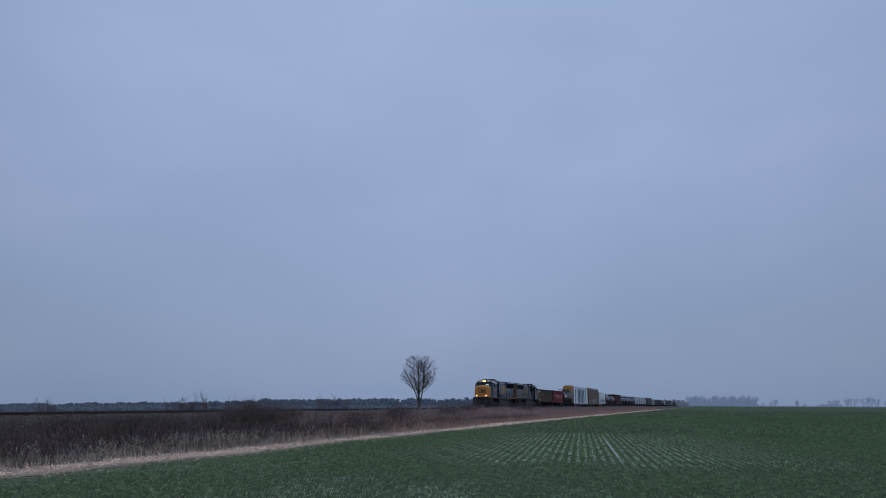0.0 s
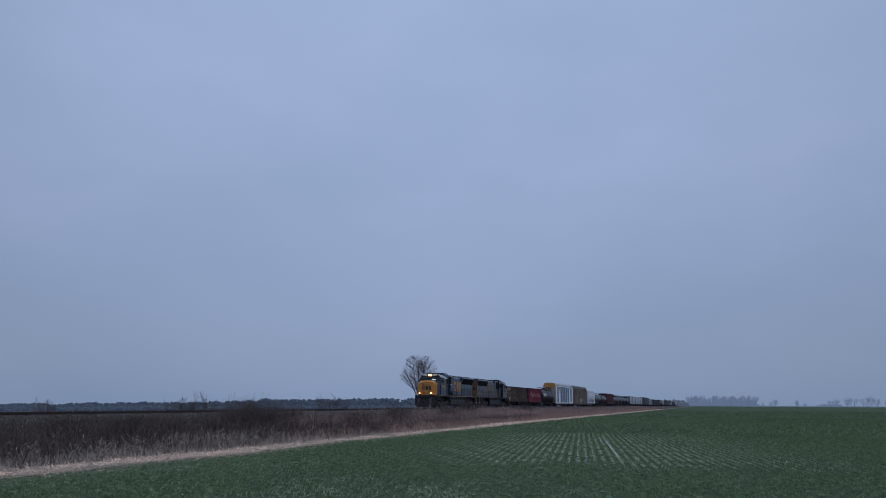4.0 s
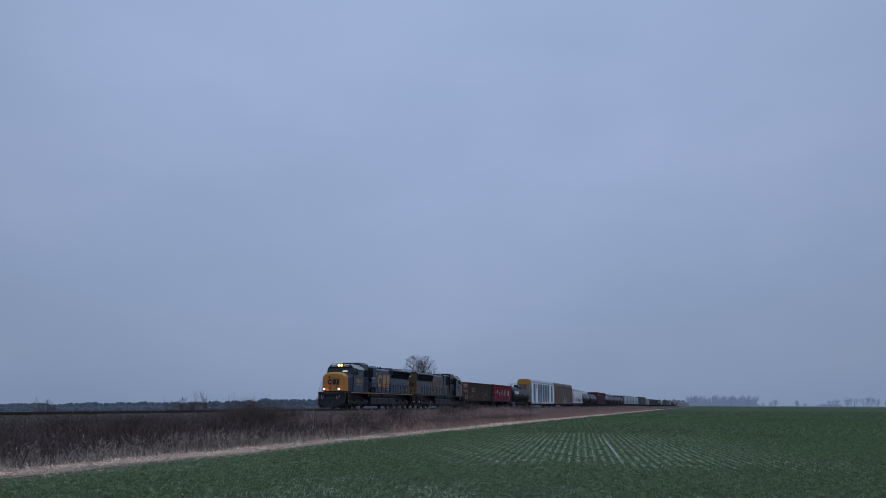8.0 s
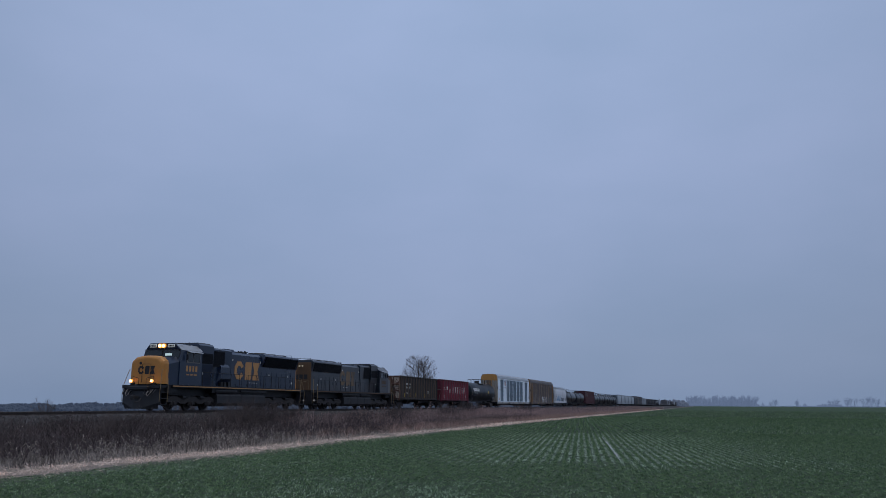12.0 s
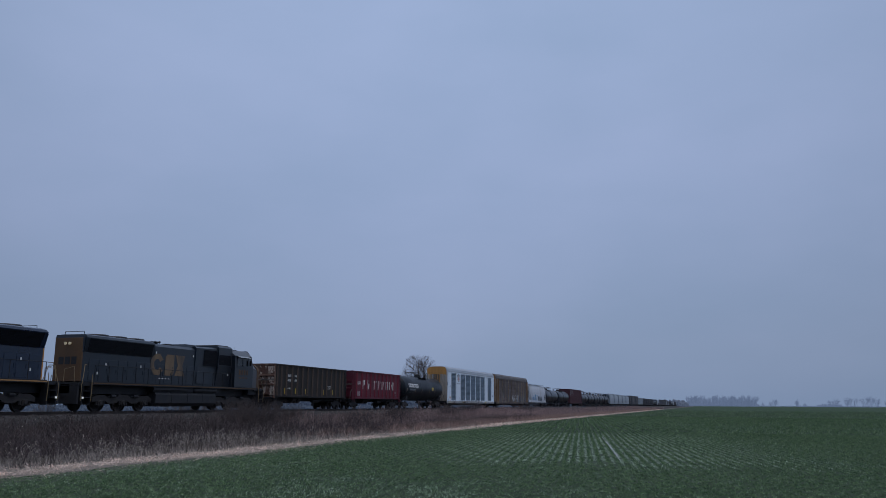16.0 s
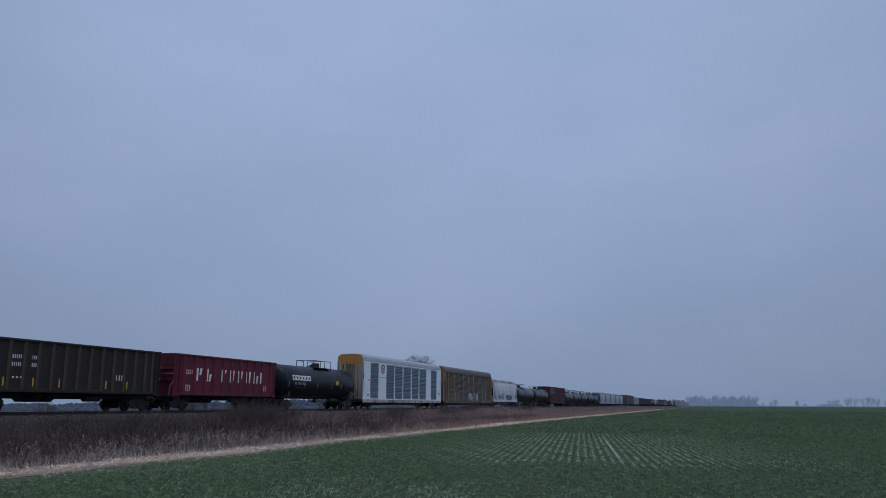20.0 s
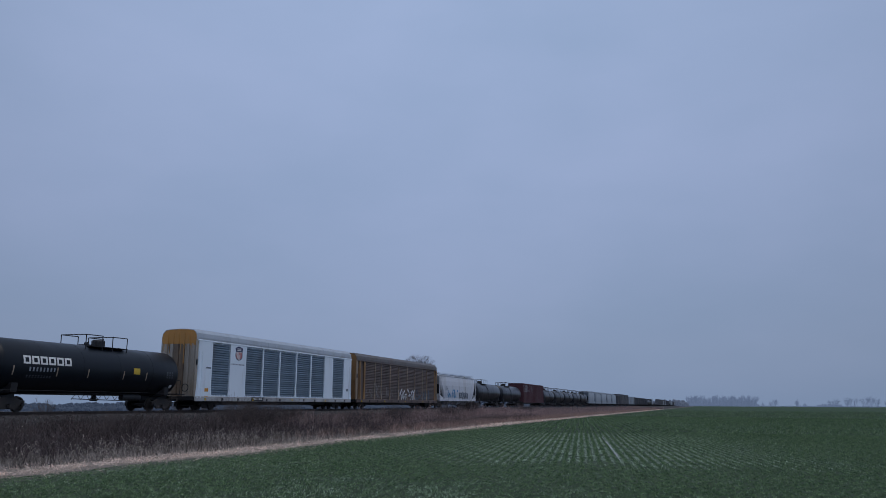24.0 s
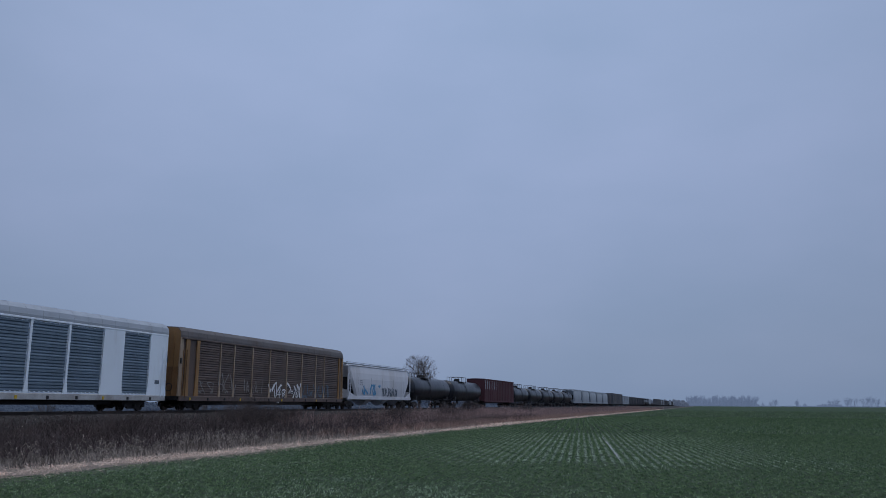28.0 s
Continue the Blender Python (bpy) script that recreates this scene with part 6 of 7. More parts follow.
        for a, b in posts:
            part("side_post", prism(B(), ((a - 0.10, 0.98), (b + 0.10, 0.98), (b, 1.75), (b, eave - 0.14), (a, eave - 0.14), (a, 1.75)), "x", s * 1.50, s * 1.565), wide_m if wide_m and b - a > 0.2 else post_m, root)
        ladder(root, s * 1.56, y0 + 0.25, y0 + 0.65, 0.9, 4.2, post_m if clean else end_low, "%s_%d" % (post_m.name, s))
        ladder(root, s * 1.56, y1 - 0.65, y1 - 0.25, 0.9, 4.2, post_m, "%s_%d_r%.0f" % (post_m.name, s, length))
        if clean:
            part("sill_plate", box(B(), s * 1.58, s * 1.590, SIGN[0], SIGN[1], 0.70, 1.0), M_BLACK, root, "black sign plate on the sill")
            bars("sill_sign", root, s * 1.590, SIGN[0] + 0.25, SIGN[1] - 0.15, 0.76, 0.97, 8, M_WHITE, "white sign bar", 1, 6)
            for a, z, m in ((1.9, 1.35, M_ORANGE), (1.9, 0.80, M_ORANGE), (26.6, 1.75, M_GRAFD), (1.95, 3.0, M_GRAFD)):
                part("side_placard", box(B(), s * 1.566, s * 1.572, a, a + (0.45 if z < 2 else 0.6), z, z + (0.24 if z < 2 else 0.10)), m, root)
        for k in range(12):
            part("tie_down_lug", box(B(), s * 1.58, s * 1.62, y0 + 1.2 + k * 2.2, y0 + 1.35 + k * 2.2, 0.72, 0.90), M_BLACK if k % 3 else M_REFL, root)
    for y, d in ((y0, 1), (y1, -1)):
        part("end_wall", prism(B(), [(x * 0.92, min(z, eave + (z - eave) * 0.94) - 0.03) for x, z in prof] + [(1.36, split), (-1.36, split)], "y", y - d * 0.012, y + d * 0.16), end_top, root, "upper end wall")
    # end doors: folding leaves with vertical ribs
    for y, d in ((y0, 1), (y1, -1)):
        for z0, z1, m in ((1.0, split, end_low), (split, eave + 0.05, end_top)):
            for k in range(6):
                x = -1.38 + k * 0.46
                part("end_door_leaf", prism(B(), ((x, y + d * 0.12), (x + 0.06, y), (x + 0.40, y), (x + 0.456, y + d * 0.12), (x + 0.456, y + d * 0.2), (x, y + d * 0.2)), "z", z0, z1), M_ENDRUST if clean and k in (2, 3) and z0 < 2 else m, root, "folding end door leaf")
        if clean:
            rnd = random.Random(31)
            for k in range(16):
                x = -1.34 + 2.68 * rnd.random()
                part("paint_run", box(B(), x, x + rnd.uniform(0.02, 0.09), y - d * 0.004, y + d * 0.004, split - rnd.uniform(0.2, 1.5) * rnd.random(), split), end_top, root)
        for x in (-0.92, -0.46, 0.0, 0.46, 0.92):
            part("end_rib", box(B(), x - 0.03, x + 0.03, y - d * 0.05, y - d * 0.012, split + 0.02, eave + 0.45), end_top, root)
        for x in (-1.0, 1.0):
            part("door_rod", tube(B(), (x, y - d * 0.04, 1.05), (x, y - d * 0.04, 4.6), 0.022, 6), end_low, root)
        for s in (-1, 1):
            part("corner_post", box(B(), s * 1.37, s * 1.50, y, y + d * 0.34, 0.98, eave - 0.02, 0.03), end_low if clean else post_m, root)
            part("end_latch", box(B(), s * 1.46, s * 1.56, y + d * 0.02, y + d * 0.12, 3.2, 3.6), M_BLACK, root)
    part("brake_wheel", lathe(B(), ((0.24, -0.02), (0.28, -0.02), (0.28, 0.02), (0.24, 0.02), (0.24, -0.02)), pose(0.8, y0 - 0.12, 1.6, 90, 0, 0), 14), M_BLACK, root)
    running_gear(root, length, 3.2, spin, 0.36)
    return root


def covered_hopper(label, length, top, body, near, spin=True, group="freight cars of the train"):
    """A covered hopper: bulging sides, sloped end sheets, roof with hatches and walks, discharge gates."""
    root = car_root("covered_hopper", label, "hopper car", group)
    y0, y1, z0 = 0.7, length - 0.7, 1.15
    side = [(-1.50, z0 + 0.15), (-1.57, 2.2), (-1.56, 3.1), (-1.50, 3.7), (-1.36, top - 0.22), (-1.0, top - 0.06), (0, top), (1.0, top - 0.06), (1.36, top - 0.22), (1.50, 3.7), (1.56, 3.1), (1.57, 2.2), (1.50, z0 + 0.15)]
    bm = B()
    rings = []
    # ends slope inwards below, so the body is longer at the top
    for f in (0.0, 0.02, 0.5, 0.98, 1.0):
        ring = []
        for x, z in side:
            cut = max(0.0, (3.3 - z)) * 0.75
            ya, yb = y0 + 0.55 + cut, y1 - 0.55 - cut
            k = 0.9 if f in (0.0, 1.0) else 1.0
            ring.append(bm.verts.new((x * k, ya + (yb - ya) * f, z)))
        rings.append(ring)
    for p, q in zip(rings, rings[1:]):
        for k in range(len(side) - 1):
            bm.faces.new((p[k], p[k + 1], q[k + 1], q[k]))
        bm.faces.new((p[-1], p[0], q[0], q[-1]))
    bm.faces.new(rings[0]), bm.faces.new(rings[-1])
    part("hopper_body", bm, body, root, "bulging curved-side body")
    for s in (-1, 1):
        part("side_sill", box(B(), s * 1.38, s * 1.55, y0, y1, z0 - 0.18, z0 + 0.16, 0.02), body, root)
        part("top_rail", box(B(), s * 1.28, s * 1.42, y0 + 0.4, y1 - 0.4, top - 0.20, top - 0.10, 0.02), body, root)
        for ya, yb in ((y0 + 0.05, y0 + 2.1), (y1 - 0.05, y1 - 2.1)):
            part("end_gusset", hull(B(), [(s * 1.50, ya, z0 + 0.1), (s * 1.47, ya, z0 + 0.1), (s * 1.50, ya, z0 + 0.75), (s * 1.47, ya, z0 + 0.75), (s * 1.50, yb, z0 + 0.1), (s * 1.47, yb, z0 + 0.1)]), body, root)
            part("corner_post", box(B(), s * 1.40, s * 1.50, ya, ya + (0.12 if yb > ya else -0.12), z0, top - 0.35), body, root)
        ladder(root, s * 1.50, y0 + 0.2, y0 + 0.6, 0.9, top - 0.4, body, "%s_%d_%.0f" % (body.name, s, length))
        if near:
            for k in range(5):
                y = y0 + 2.6 + k * (y1 - y0 - 5.2) / 4
                part("side_seam", box(B(), s * 1.562, s * 1.575, y - 0.02, y + 0.02, 1.7, 3.2), body, root)
    for a in (y0 + 0.25, y1 - 0.30):
        part("end_sheet", box(B(), -1.35, 1.35, a, a + 0.05, z0, z0 + 0.8), body, root)
    part("slope_sheet", hull(B(), [(s * x, y, z) for s in (-1, 1) for x, y, z in ((1.3, y0 + 0.6, 3.25), (1.3, y0 + 2.2, 1.2), (1.3, y0 + 0.64, 3.25), (1.3, y0 + 2.26, 1.2))]), M_BLACK, root)
    for x in (-0.55, 0.55):
        part("roof_walk", box(B(), x - 0.3, x + 0.3, y0 + 0.3, y1 - 0.3, top + 0.08, top + 0.12), M_GALVROOF, root)
    part("walk_railing", pipe(pipe(B(), ((1.05, y0 + 0.4, top - 0.1), (1.05, y0 + 0.4, top + 0.18), (1.05, y1 - 0.4, top + 0.18), (1.05, y1 - 0.4, top - 0.1)), 0.02), ((-1.05, y0 + 0.4, top - 0.1), (-1.05, y0 + 0.4, top + 0.18), (-1.05, y1 - 0.4, top + 0.18), (-1.05, y1 - 0.4, top - 0.1)), 0.02), M_BLACK, root)
    n = 4 if near else 3
    for k in range(n):
        y = y0 + 2.0 + k * (y1 - y0 - 4.0) / (n - 1)
        part("roof_hatch", lathe(B(), ((0, 0.14), (0.34, 0.12), (0.38, 0.05), (0.38, -0.04)), pose(0, y, top), 14), M_GALVROOF, root, "round roof hatch")
        part("discharge_gate", hull(B(), [(s * x, y + yy, z) for s in (-1, 1) for x, yy, z in ((1.25, -1.1, z0 + 0.1), (1.25, 1.1, z0 + 0.1), (0.35, -0.35, 0.42), (0.35, 0.35, 0.42))]), body if near else M_BLACK, root)
    running_gear(root, length, 2.1, spin)
    return root


def boxcar(label, length, top, body, spin=False, group="freight cars of the train", slots=False):
    """A boxcar or high-sided car with ribs, plug door and roof."""
    root = car_root("boxcar", label, "freight car", group)
    y0, y1, z0 = 0.7, length - 0.7, 1.05
    part("body", box(B(), -1.50, 1.50, y0, y1, z0, top - 0.12, 0.03), body, root)
    part("roof", prism(B(), ((-1.55, top - 0.14), (-1.5, top - 0.06), (0, top), (1.5, top - 0.06), (1.55, top - 0.14)), "y", y0 - 0.03, y1 + 0.03), body if slots else M_BOXGREY, root)
    part("centre_sill", box(B(), -0.3, 0.3, 0.6, length - 0.6, 0.7, z0), M_BLACK, root)

    def rib(bm, h=top - 0.16 - z0):
        prism(bm, ((-0.07, 0), (-0.04, 0.06), (0.04, 0.06), (0.07, 0)), "z", 0, h)
    me = shared("box_rib_%s_%.1f" % (body.name, top), rib, body)
    n = int(length / 1.25)
    for s in (-1, 1):
        for k in range(n):
            y = y0 + 0.5 + k * (y1 - y0 - 1.0) / (n - 1)
            if slots or abs(y - length / 2) > 1.6:
                put("side_rib", me, root, at=pose(s * 1.50, y, z0, 0, 0, -90 if s > 0 else 90))
        part("side_sill", box(B(), s * 1.42, s * 1.57, y0, y1, z0 - 0.16, z0 + 0.06, 0.02), body, root)
        if slots:
            for k in range(8):
                y = y0 + 0.75 + 1.20 * k
                part("pale_slat", box(B(), s * 1.50, s * 1.515, y, y + 0.3, 3.0, top - 0.35), M_HOPPER2, root, "pale upright stripe")
        else:
            part("side_door", box(B(), s * 1.50, s * 1.56, length / 2 - 1.5, length / 2 + 1.5, z0 + 0.1, top - 0.35, 0.02), body, root)
            part("door_rod", tube(tube(B(), (s * 1.6, length / 2 - 0.4, z0 + 0.2), (s * 1.6, length / 2 - 0.4, top - 0.4), 0.03, 5), (s * 1.6, length / 2 + 0.4, z0 + 0.2), (s * 1.6, length / 2 + 0.4, top - 0.4), 0.03, 5), M_SILVER, root)
        ladder(root, s * 1.50, y0 + 0.15, y0 + 0.55, 0.8, top - 0.6, body, "box%s_%d_%.0f" % (body.name, s, length))
    running_gear(root, length, 2.2, spin)
    return root


def flatcar(label, length, load, load_m):
    """A flat car with low bulkheads and a low load."""
    root = car_root("flatcar", label, "freight car", "freight cars of the train")
    part("deck", box(B(), -1.5, 1.5, 0.7, length - 0.7, 0.95, 1.12, 0.02), M_BLACK, root)
    part("centre_sill", box(B(), -0.3, 0.3, 0.6, length - 0.6, 0.55, 0.95), M_BLACK, root)
    for y in (0.8, length - 0.95):
        part("bulkhead", box(B(), -1.45, 1.45, y, y + 0.15, 1.12, 1.12 + load, 0.02), load_m, root)
    for k in range(4):
        y = 1.6 + k * (length - 3.2) / 4
        part("stack", box(B(), -1.2, 1.2, y, y + (length - 3.2) / 4 - 0.3, 1.12, 1.12 + load * 0.6, 0.04), load_m, root)
    running_gear(root, length, 2.2, False)
    return root


TRAIN = []       # things of the train with the place of their front end at 14 s, and their turn


def couple(thing, at, turn=0):
    TRAIN.append((thing, at, turn))
    return thing


couple(locomotive("leading dark blue diesel locomotive with gold nose and lit headlights", M_BLUE, M_GOLD, M_LOGO, M_LOGO, True), 30.8)
couple(locomotive("second grimy blue diesel locomotive running backwards, faded lettering", M_BLUE_OLD, M_GOLD_OLD, M_LOGO_OLD, M_GOLD_OLD, False), 75.9, 180)
couple(gondola("weathered dark brown high-sided gondola with rusty end", 16.15, 3.85, M_GON, M_GONRUST, [1.3, 2.0] + [2.9 + 1.0 * k for k in range(11)] + [13.9, 14.6], (2.6, 4.6, 6.5, 10.3, 12.2), ((3.1, 3.8, 2.75, 3.05, 5, 1), (4.45, 5.1, 2.75, 3.05, 5, 1), (3.1, 3.8, 2.35, 2.65, 5, 1), (4.45, 5.1, 2.35, 2.65, 5, 1), (3.2, 4.0, 1.75, 1.9, 3, 1), (11.2, 11.9, 1.85, 2.2, 3, 3))), 75.95)
gon_brown = TRAIN[-1][0]
for s in (-1, 1):
    for a, b in ((3.0, 3.86), (4.36, 5.16)):
        part("marking_panel", slab(B(), ((a, 2.28), (b, 2.28), (b, 3.10), (a, 3.10)), s * 1.4702, s * 0.0012), M_BLACK, gon_brown, "black patch behind the marks")
gon_red = couple(gondola("dull red high-sided gondola with white lettering shapes", 15.5, 3.9, M_RED, M_RED, [1.9, 3.25] + [4.55 + 1.16 * k for k in range(8)] + [14.0], (), ((2.0, 3.1, 2.5, 2.85, 5, 2), (2.0, 2.9, 1.35, 1.8, 4, 4), (12.9, 13.4, 1.5, 1.9, 2, 4))), 92.1)
for s in (-1, 1):
    for k, (a, b) in enumerate(((3.45, 4.15), (4.70, 5.35), (6.65, 7.35), (7.80, 8.45), (8.95, 9.65), (10.15, 10.85), (11.3, 12.0), (12.3, 12.85))):
        d = 0.010 * s
        w = b - a
        part("lettering_shape", slab(B(), ((a, 2.08), (a + 0.20, 2.08), (a + 0.24, 2.98), (a, 2.98)), s * 1.472, d), M_WHITE, gon_red, "large white lettering shape")
        top_at = (2.98, 2.60, 2.98, 2.98, 2.98, 2.98, 2.70, 2.98)[k]
        low_at = (2.50, 2.08, 2.72, 2.20, 2.40, 2.08, 2.08, 2.08)[k]
        part("lettering_shape", slab(B(), ((a + 0.34 * w + 0.1, low_at), (b - 0.14, low_at), (b, top_at), (b - 0.26, top_at)), s * 1.472, d), M_WHITE, gon_red, "large white lettering shape")
couple(tank_car("glossy black tank car with white emblem shapes", 17.1, 1.50, M_TANK, True, emblem=True, dome_at=0.565), 107.6)
rack_w = couple(autorack("white car carrier with galvanised louvred panels and ochre end", 28.5, M_RACKW, M_GALV, M_RACKW, M_GALVROOF, M_OCHRE, M_ENDGREY,
                [(2.75, 5.05), (7.45, 9.95), (10.15, 12.75), (13.0, 15.75), (16.0, 18.6), (18.85, 21.5), (23.45, 25.9)],
                [(0.95, 2.70), (5.10, 7.40), (9.98, 10.12), (12.80, 12.95), (15.80, 15.95), (18.65, 18.80), (21.55, 23.40), (25.95, 27.75)], M_SILL, True), 124.8)
for s in (-1, 1):
    x, d = s * 1.566, s * 0.006
    Y = lambda u: 5.72 + 1.12 * u
    Z = lambda v: 3.78 + 1.06 * v
    round_foot = [(0.5 + 0.46 * math.cos(t), 0.36 + 0.36 * math.sin(t)) for t in [math.pi * (1 + k / 8) for k in range(9)]]
    part("shield_emblem", slab(B(), [(Y(u), Z(v)) for u, v in round_foot + [(0.93, 0.66), (1.0, 0.90), (0.80, 0.94), (0.66, 1.0), (0.34, 1.0), (0.20, 0.94), (0.0, 0.90), (0.07, 0.66)]], x, d), M_SHIELDB, rack_w, "navy shield emblem with red and white stripes")
    part("shield_field", slab(B(), [(Y(0.5 + (u - 0.5) * 0.86), Z(0.62 + (v - 0.62) * 0.90)) for u, v in round_foot + [(0.96, 0.62), (0.04, 0.62)]], x + d, d * 0.5), M_WHITE, rack_w)
    for k in range(5):
        u = 0.16 + 0.155 * k
        low = 0.40 - 0.30 * math.sqrt(max(0.0, 1 - ((u + 0.03 - 0.5) / 0.42) ** 2))
        part("shield_stripe", slab(B(), [(Y(a), Z(b)) for a, b in ((u, low), (u + 0.075, low), (u + 0.075, 0.60), (u, 0.60))], x + d * 1.5, d * 0.5), M_SHIELDR, rack_w)
    for v in (0.70, 0.81):
        part("shield_bar", slab(B(), [(Y(a), Z(b)) for a, b in ((0.24, v), (0.76, v), (0.76, v + 0.06), (0.24, v + 0.06))], x + d, d * 0.5), M_WHITE, rack_w)
    bars("slogan", rack_w, x, 5.3, 7.2, 3.38, 3.54, 9, M_SHIELDB, "small navy slogan bars", 1, 8)
rack_b = couple(autorack("rusty brown car carrier with grey roof and sprayed graffiti", 28.3, M_BROWNRACK, M_BROWNRACK, M_TANPOST, M_BROWNROOF, M_OCHREOLD, M_ENDBROWN,
                [(3.0, 5.6), (5.8, 7.5), (7.7, 10.2), (10.4, 13.0), (13.2, 15.9), (16.1, 18.7), (18.9, 21.5), (21.7, 23.3), (23.5, 26.5)],
                [(1.3, 1.75), (2.6, 2.95)] + [(y - 0.045, y + 0.045) for y in (5.7, 7.6, 10.3, 13.1, 16.0, 18.8, 21.6, 23.4)] + [(26.55, 26.8), (27.3, 27.6)], M_BROWNRACK, False, M_OCHREOLD), 153.35)


def scrawl(parent, x, y0, y1, z0, z1, n, material, label, seed, thick=0.10, name="graffiti"):
    """Sprayed strokes: thin ribbons bent into loops and zigzags, no letters."""
    rnd = random.Random(seed)
    bm = B()
    d = 0.008 if x > 0 else -0.008
    w = (y1 - y0) / n
    def stroke(p, q):
        v = Vector((q[0] - p[0], q[1] - p[1]))
        if v.length > 1e-4:
            e = Vector((-v.y, v.x)).normalized() * thick * rnd.uniform(0.35, 0.65)
            slab(bm, ((p[0] - e.x, p[1] - e.y), (q[0] - e.x, q[1] - e.y), (q[0] + e.x, q[1] + e.y), (p[0] + e.x, p[1] + e.y)), x, d * rnd.uniform(0.6, 1.4))

    for k in range(n):
        grid = [[(y0 + w * (k + 0.08 + 0.42 * i + rnd.uniform(-0.08, 0.08)), z0 + (z1 - z0) * (0.05 + 0.45 * j + rnd.uniform(-0.10, 0.10))) for j in range(3)] for i in range(3)]
        at = (rnd.randint(0, 2), rnd.choice((0, 2)))
        for _ in range(rnd.randint(4, 6)):
            to = (rnd.randint(0, 2), rnd.randint(0, 2))
            p, q = grid[at[0]][at[1]], grid[to[0]][to[1]]
            bend = ((p[0] + q[0]) / 2 + rnd.uniform(-0.18, 0.18) * w, (p[1] + q[1]) / 2 + rnd.uniform(-0.12, 0.12) * (z1 - z0))
            stroke(p, bend), stroke(bend, q)
            at = to
    ob = part(name, bm, material, parent, label)
    ob["kind"] = "stuff"
    return ob


scrawl(rack_b, 1.53, 12.6, 18.8, 0.75, 2.25, 7, M_GRAF, "white sprayed graffiti", 4, 0.20)
scrawl(rack_b, 1.545, 12.8, 18.6, 0.85, 2.10, 7, M_BLACK, "black sprayed outlines over white", 4, 0.05)
scrawl(rack_b, 1.53, 3.0, 8.0, 1.2, 2.7, 5, M_GRAFS, "thin silver outline graffiti", 5, 0.07)
scrawl(rack_b, 1.53, 8.6, 12.0, 1.3, 2.4, 5, M_GRAFS, "thin silver outline graffiti", 6, 0.06)
scrawl(rack_b, 1.53, 18.9, 24.6, 1.1, 2.2, 8, M_GRAFD, "dark sprayed graffiti", 7, 0.12)
hop = couple(covered_hopper("pale grey covered hopper with blue graffiti", 20.1, 4.6, M_HOPPER, True), 181.7)
scrawl(hop, 1.575, 4.2, 9.3, 1.40, 2.5, 6, M_GRAFB, "blue sprayed graffiti", 8, 0.20)
scrawl(hop, 1.575, 9.8, 14.6, 1.4, 2.3, 6, M_GRAFD, "dark sprayed graffiti", 9, 0.14)
bars("side_marking", hop, 1.572, 3.6, 4.4, 2.4, 3.0, 3, M_GRAFD, "", 3, 2)
couple(tank_car("dusty black tank car with pale streaks", 17.1, 1.47, M_TANKOLD, True, dome_at=0.42), 201.8)
couple(tank_car("dusty black tank car with pale streaks", 17.2, 1.47, M_TANKOLD, True, dome_at=0.42), 218.9)
couple(boxcar("dark oxide-red high-sided car with pale upright stripes", 23.4, 4.75, M_OXIDE, True, slots=True), 236.1)
s = 259.5
tank_far = tank_car("short dusty black tank car in a row of five", 14.7, 1.42, M_TANKOLD, False, True, dome_at=0.5, group="row of five tank cars")
couple(tank_far, s)
for k in range(1, 5):
    couple(copy_thing(tank_far, pose(0, 0, 0)), s + 14.7 * k)
s = 333.0
hop_far = covered_hopper("dusty grey covered hopper in a row of five", 17.1, 4.6, M_HOPPER2, False, False, group="row of five hoppers")
couple(hop_far, s)
for k in range(1, 5):
    couple(copy_thing(hop_far, pose(0, 0, 0)), s + 17.1 * k)
s = 418.6
box_dark = boxcar("dark ribbed boxcar, bluish with haze put into its paint", 17.0, 4.5, M_BOXDARK)
box_tall = boxcar("tall grey-brown boxcar with sliding doors", 20.5, 5.15, M_BOXGREY)
box_pale = boxcar("faded pale grey boxcar with ribbed sides", 17.0, 4.5, M_HOPPER2)
flat_low = flatcar("flat car with a low stacked load", 20.0, 1.0, M_BOXGREY)
kinds = {"d": (box_dark, 17.0), "t": (box_tall, 20.5), "p": (box_pale, 17.0), "f": (flat_low, 20.0), "h": (hop_far, 17.1), "k": (tank_far, 14.7)}
used = {"h", "k"}
for c in "dttppddddddkkkhfffftttptpddddkkkhhhdddpp":
    thing, ln = kinds[c]
    couple(copy_thing(thing, pose(0, 0, 0)) if c in used else thing, s)
    used.add(c)
    s += ln

# ---- track ----
def ballast_stones():
    """Loose broken stones down the near shoulder."""
    rnd = random.Random(12)
    verts, faces = [], []
    for _ in range(15000):
        x, y = rnd.triangular(-34.3, -29.8, -33.4), rnd.uniform(24, 105) if rnd.random() < 0.6 else rnd.uniform(26, 55)
        top = float(np.interp(x - XT, (1.6, 1.95, 2.35, 2.75), (0.84, 0.80, 0.62, 0.44))) if x < XT + 2.75 else float(heights(x)) + 0.0
        r = rnd.uniform(0.025, 0.080)
        k = len(verts)
        a = rnd.uniform(0, 6.28)
        for j in range(3):
            verts.append((x + r * math.cos(a + 2.1 * j) * rnd.uniform(0.7, 1.3), y + r * math.sin(a + 2.1 * j) * rnd.uniform(0.7, 1.3), top - 0.01))
        verts.append((x + rnd.uniform(-0.5, 0.5) * r, y + rnd.uniform(-0.5, 0.5) * r, top + r * rnd.uniform(0.6, 1.3)))
        faces += [(k, k + 1, k + 3), (k + 1, k + 2, k + 3), (k + 2, k, k + 3)]
    tagged(new("ballast_stones", mesh_of("ballast_stones", verts, faces, (M_STONE,))), "loose grey broken stones on the track shoulder", "stones", kind="stuff")


ballast_stones()


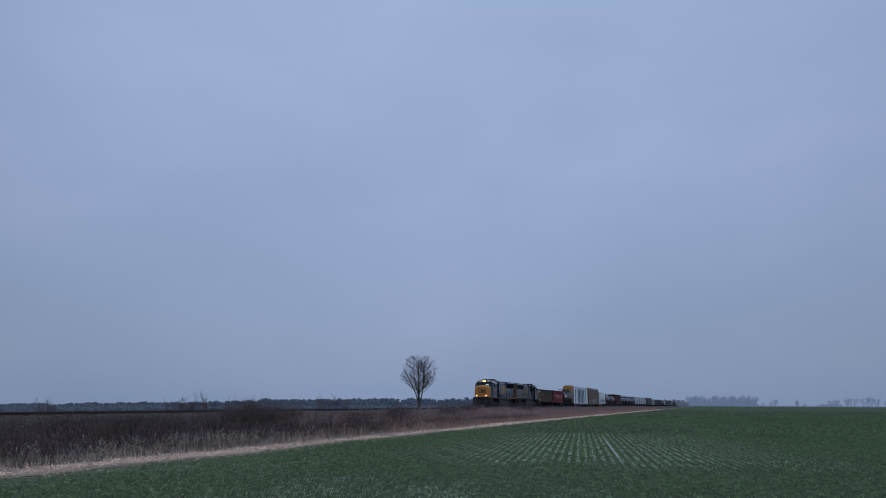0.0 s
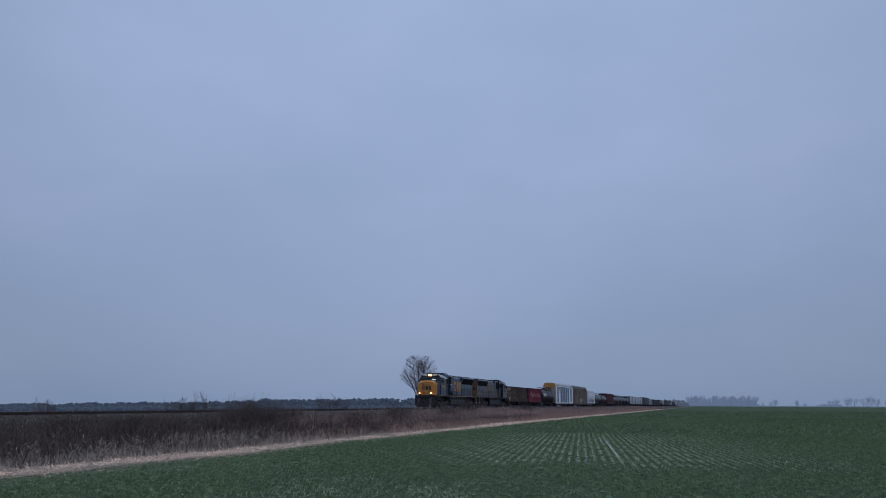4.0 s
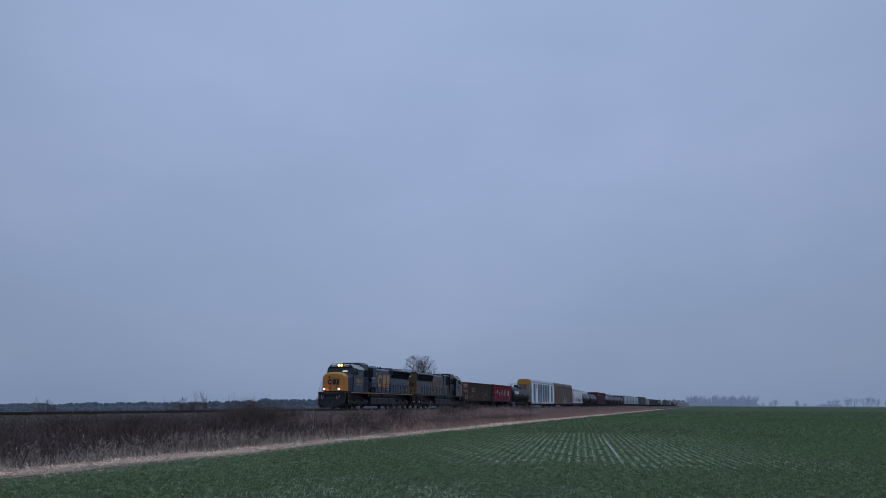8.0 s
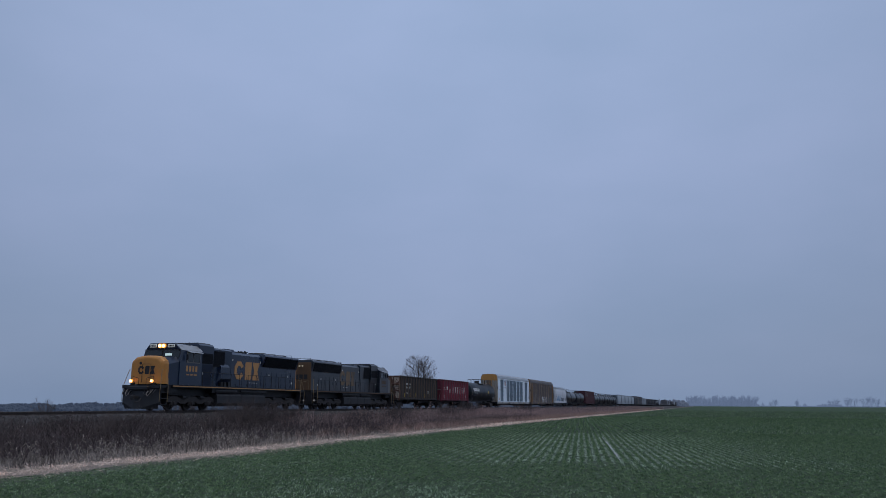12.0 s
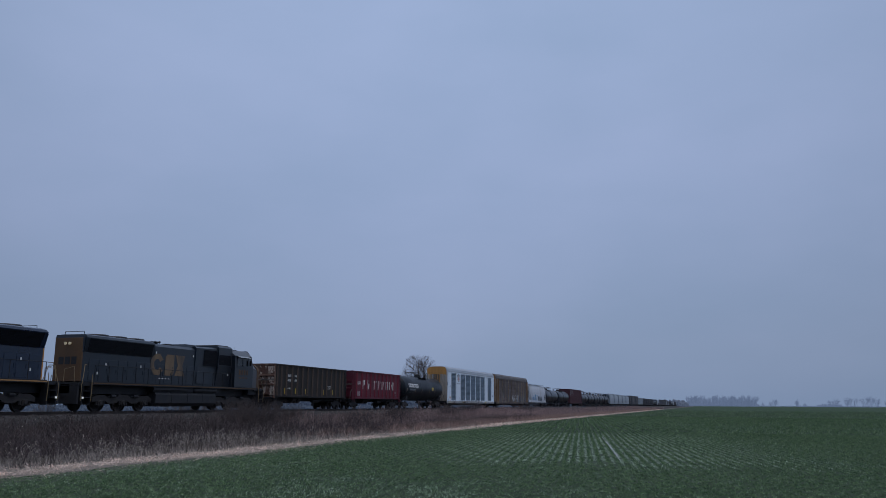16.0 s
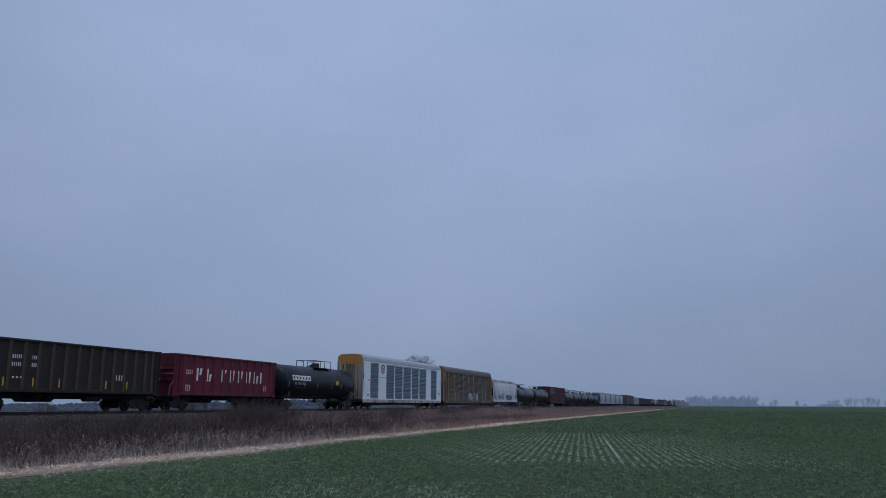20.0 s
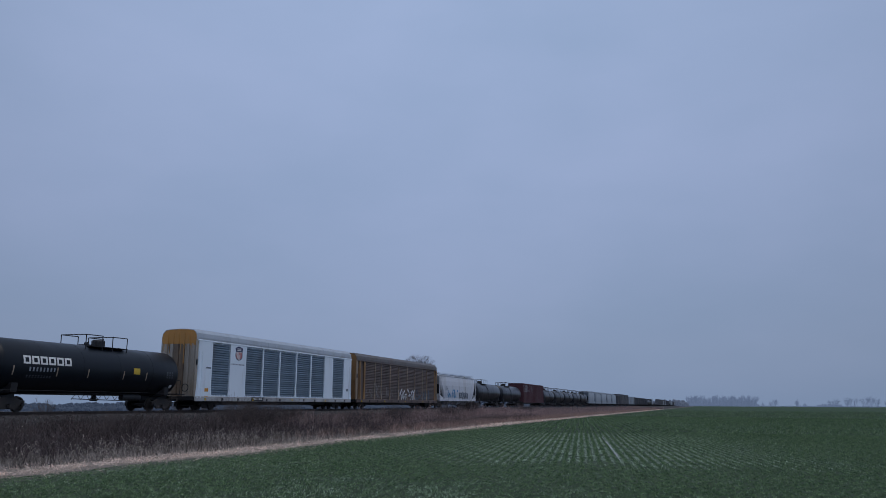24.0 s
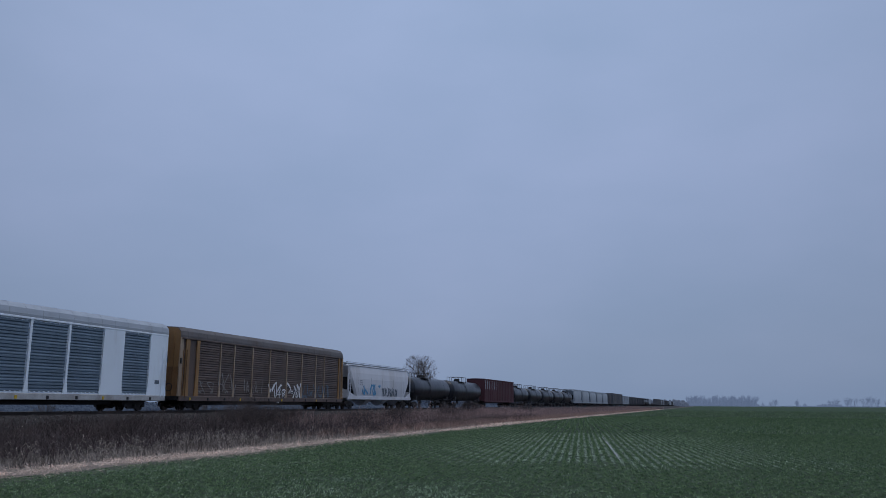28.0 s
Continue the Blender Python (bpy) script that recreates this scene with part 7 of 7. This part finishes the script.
def build_track():
    root = tagged(new("railway_track"), "straight single railway track on grey ballast", "railway track", kind="structure")
    for s in (-1, 1):
        bm = prism(B(), ((-0.075, 0), (0.075, 0), (0.075, 0.012), (0.012, 0.035), (0.012, 0.125), (0.036, 0.14), (0.036, 0.175), (-0.036, 0.175), (-0.036, 0.14), (-0.012, 0.125), (-0.012, 0.035), (-0.075, 0.012)), "y", -250, 1600)
        part("rail", bm, M_RAIL, root, "steel rail", at=pose(XT + s * 0.755, 0, ZR - 0.175))

    def tie(bm):
        box(bm, -1.29, 1.29, -0.115, 0.115, -0.18, 0.0, 0.012)
    me = shared("tie", tie, M_TIE)
    rnd = random.Random(3)
    y = 14.0
    for k in range(300):
        put("tie", me, root, at=pose(XT + rnd.gauss(0, 0.02), y, ZR - 0.175, 0, 0, rnd.gauss(0, 0.6)))
        y += 0.53
    verts, faces = [], []
    for k in list(range(900)):
        yy = y + k * 0.53
        i = len(verts)
        verts += [(XT - 1.29, yy - 0.11, ZR - 0.176), (XT + 1.29, yy - 0.11, ZR - 0.176), (XT + 1.29, yy + 0.11, ZR - 0.176), (XT - 1.29, yy + 0.11, ZR - 0.176), (XT + 1.29, yy - 0.11, ZR - 0.34), (XT + 1.29, yy + 0.11, ZR - 0.34)]
        faces += [(i, i + 1, i + 2, i + 3), (i + 1, i + 4, i + 5, i + 2)]
    ob = put("far_ties", mesh_of("far_ties", verts, faces, (M_TIE,)), root)
    ob["kind"] = "stuff"
    # shoulder of broken stone up to the tie tops
    ys = [-250, -100, -40] + [0.8 * k for k in range(150)] + [125 + 5 * k for k in range(30)] + [300, 500, 900, 1600]
    xs = [-2.75, -2.35, -1.95, -1.6, -1.1, -0.4, 0.4, 1.1, 1.6, 1.95, 2.35, 2.75]
    hs = [-0.06, 0.12, 0.30, 0.34, 0.29, 0.29, 0.29, 0.29, 0.34, 0.30, 0.12, -0.06]
    verts, faces = [], []
    for y in ys:
        for x, h in zip(xs, hs):
            n = noise.noise((x * 2.1, y * 2.1, 4.0)) if -1 < y < 300 else 0.0
            verts.append((XT + x + 0.06 * n, y, 0.5 + h + 0.035 * n))
    w = len(xs)
    for j in range(len(ys) - 1):
        for i in range(w - 1):
            faces.append((j * w + i, j * w + i + 1, (j + 1) * w + i + 1, (j + 1) * w + i))
    tagged(new("ballast", mesh_of("ballast", verts, faces, (M_BALLAST,))), "shoulder of grey broken stone under the track", "ballast", kind="structure")


build_track()


# ---- what moves ----
def gone(t):
    """Metres that the train has gone along y, counted from its place at 14 s."""
    u = t - 14.0
    return -7.45245 * u - 0.0108668 * u * u / 2 - 0.000322251 * u ** 3 / 6


def motions():
    times = [2.0 * k for k in range(15)]
    for thing, at, turn in TRAIN:
        walk(thing, [(t, pose(XT, at + gone(t), ZR, 0, 0, turn)) for t in times])
    # wheels roll without slip; half a wheel's eighth and less from row to row
    fine = [k / 15.0 for k in range(421)]
    for wheelset, y, r, way in SPIN:
        car = wheelset.parent.parent
        sign = -1 if abs(car.rotation_quaternion.z) > 0.5 else 1
        walk(wheelset, [(t, Matrix.Translation((0, y, r)) @ Matrix.Rotation(sign * (gone(0) - gone(t)) / r, 4, "X")) for t in fine])


motions()
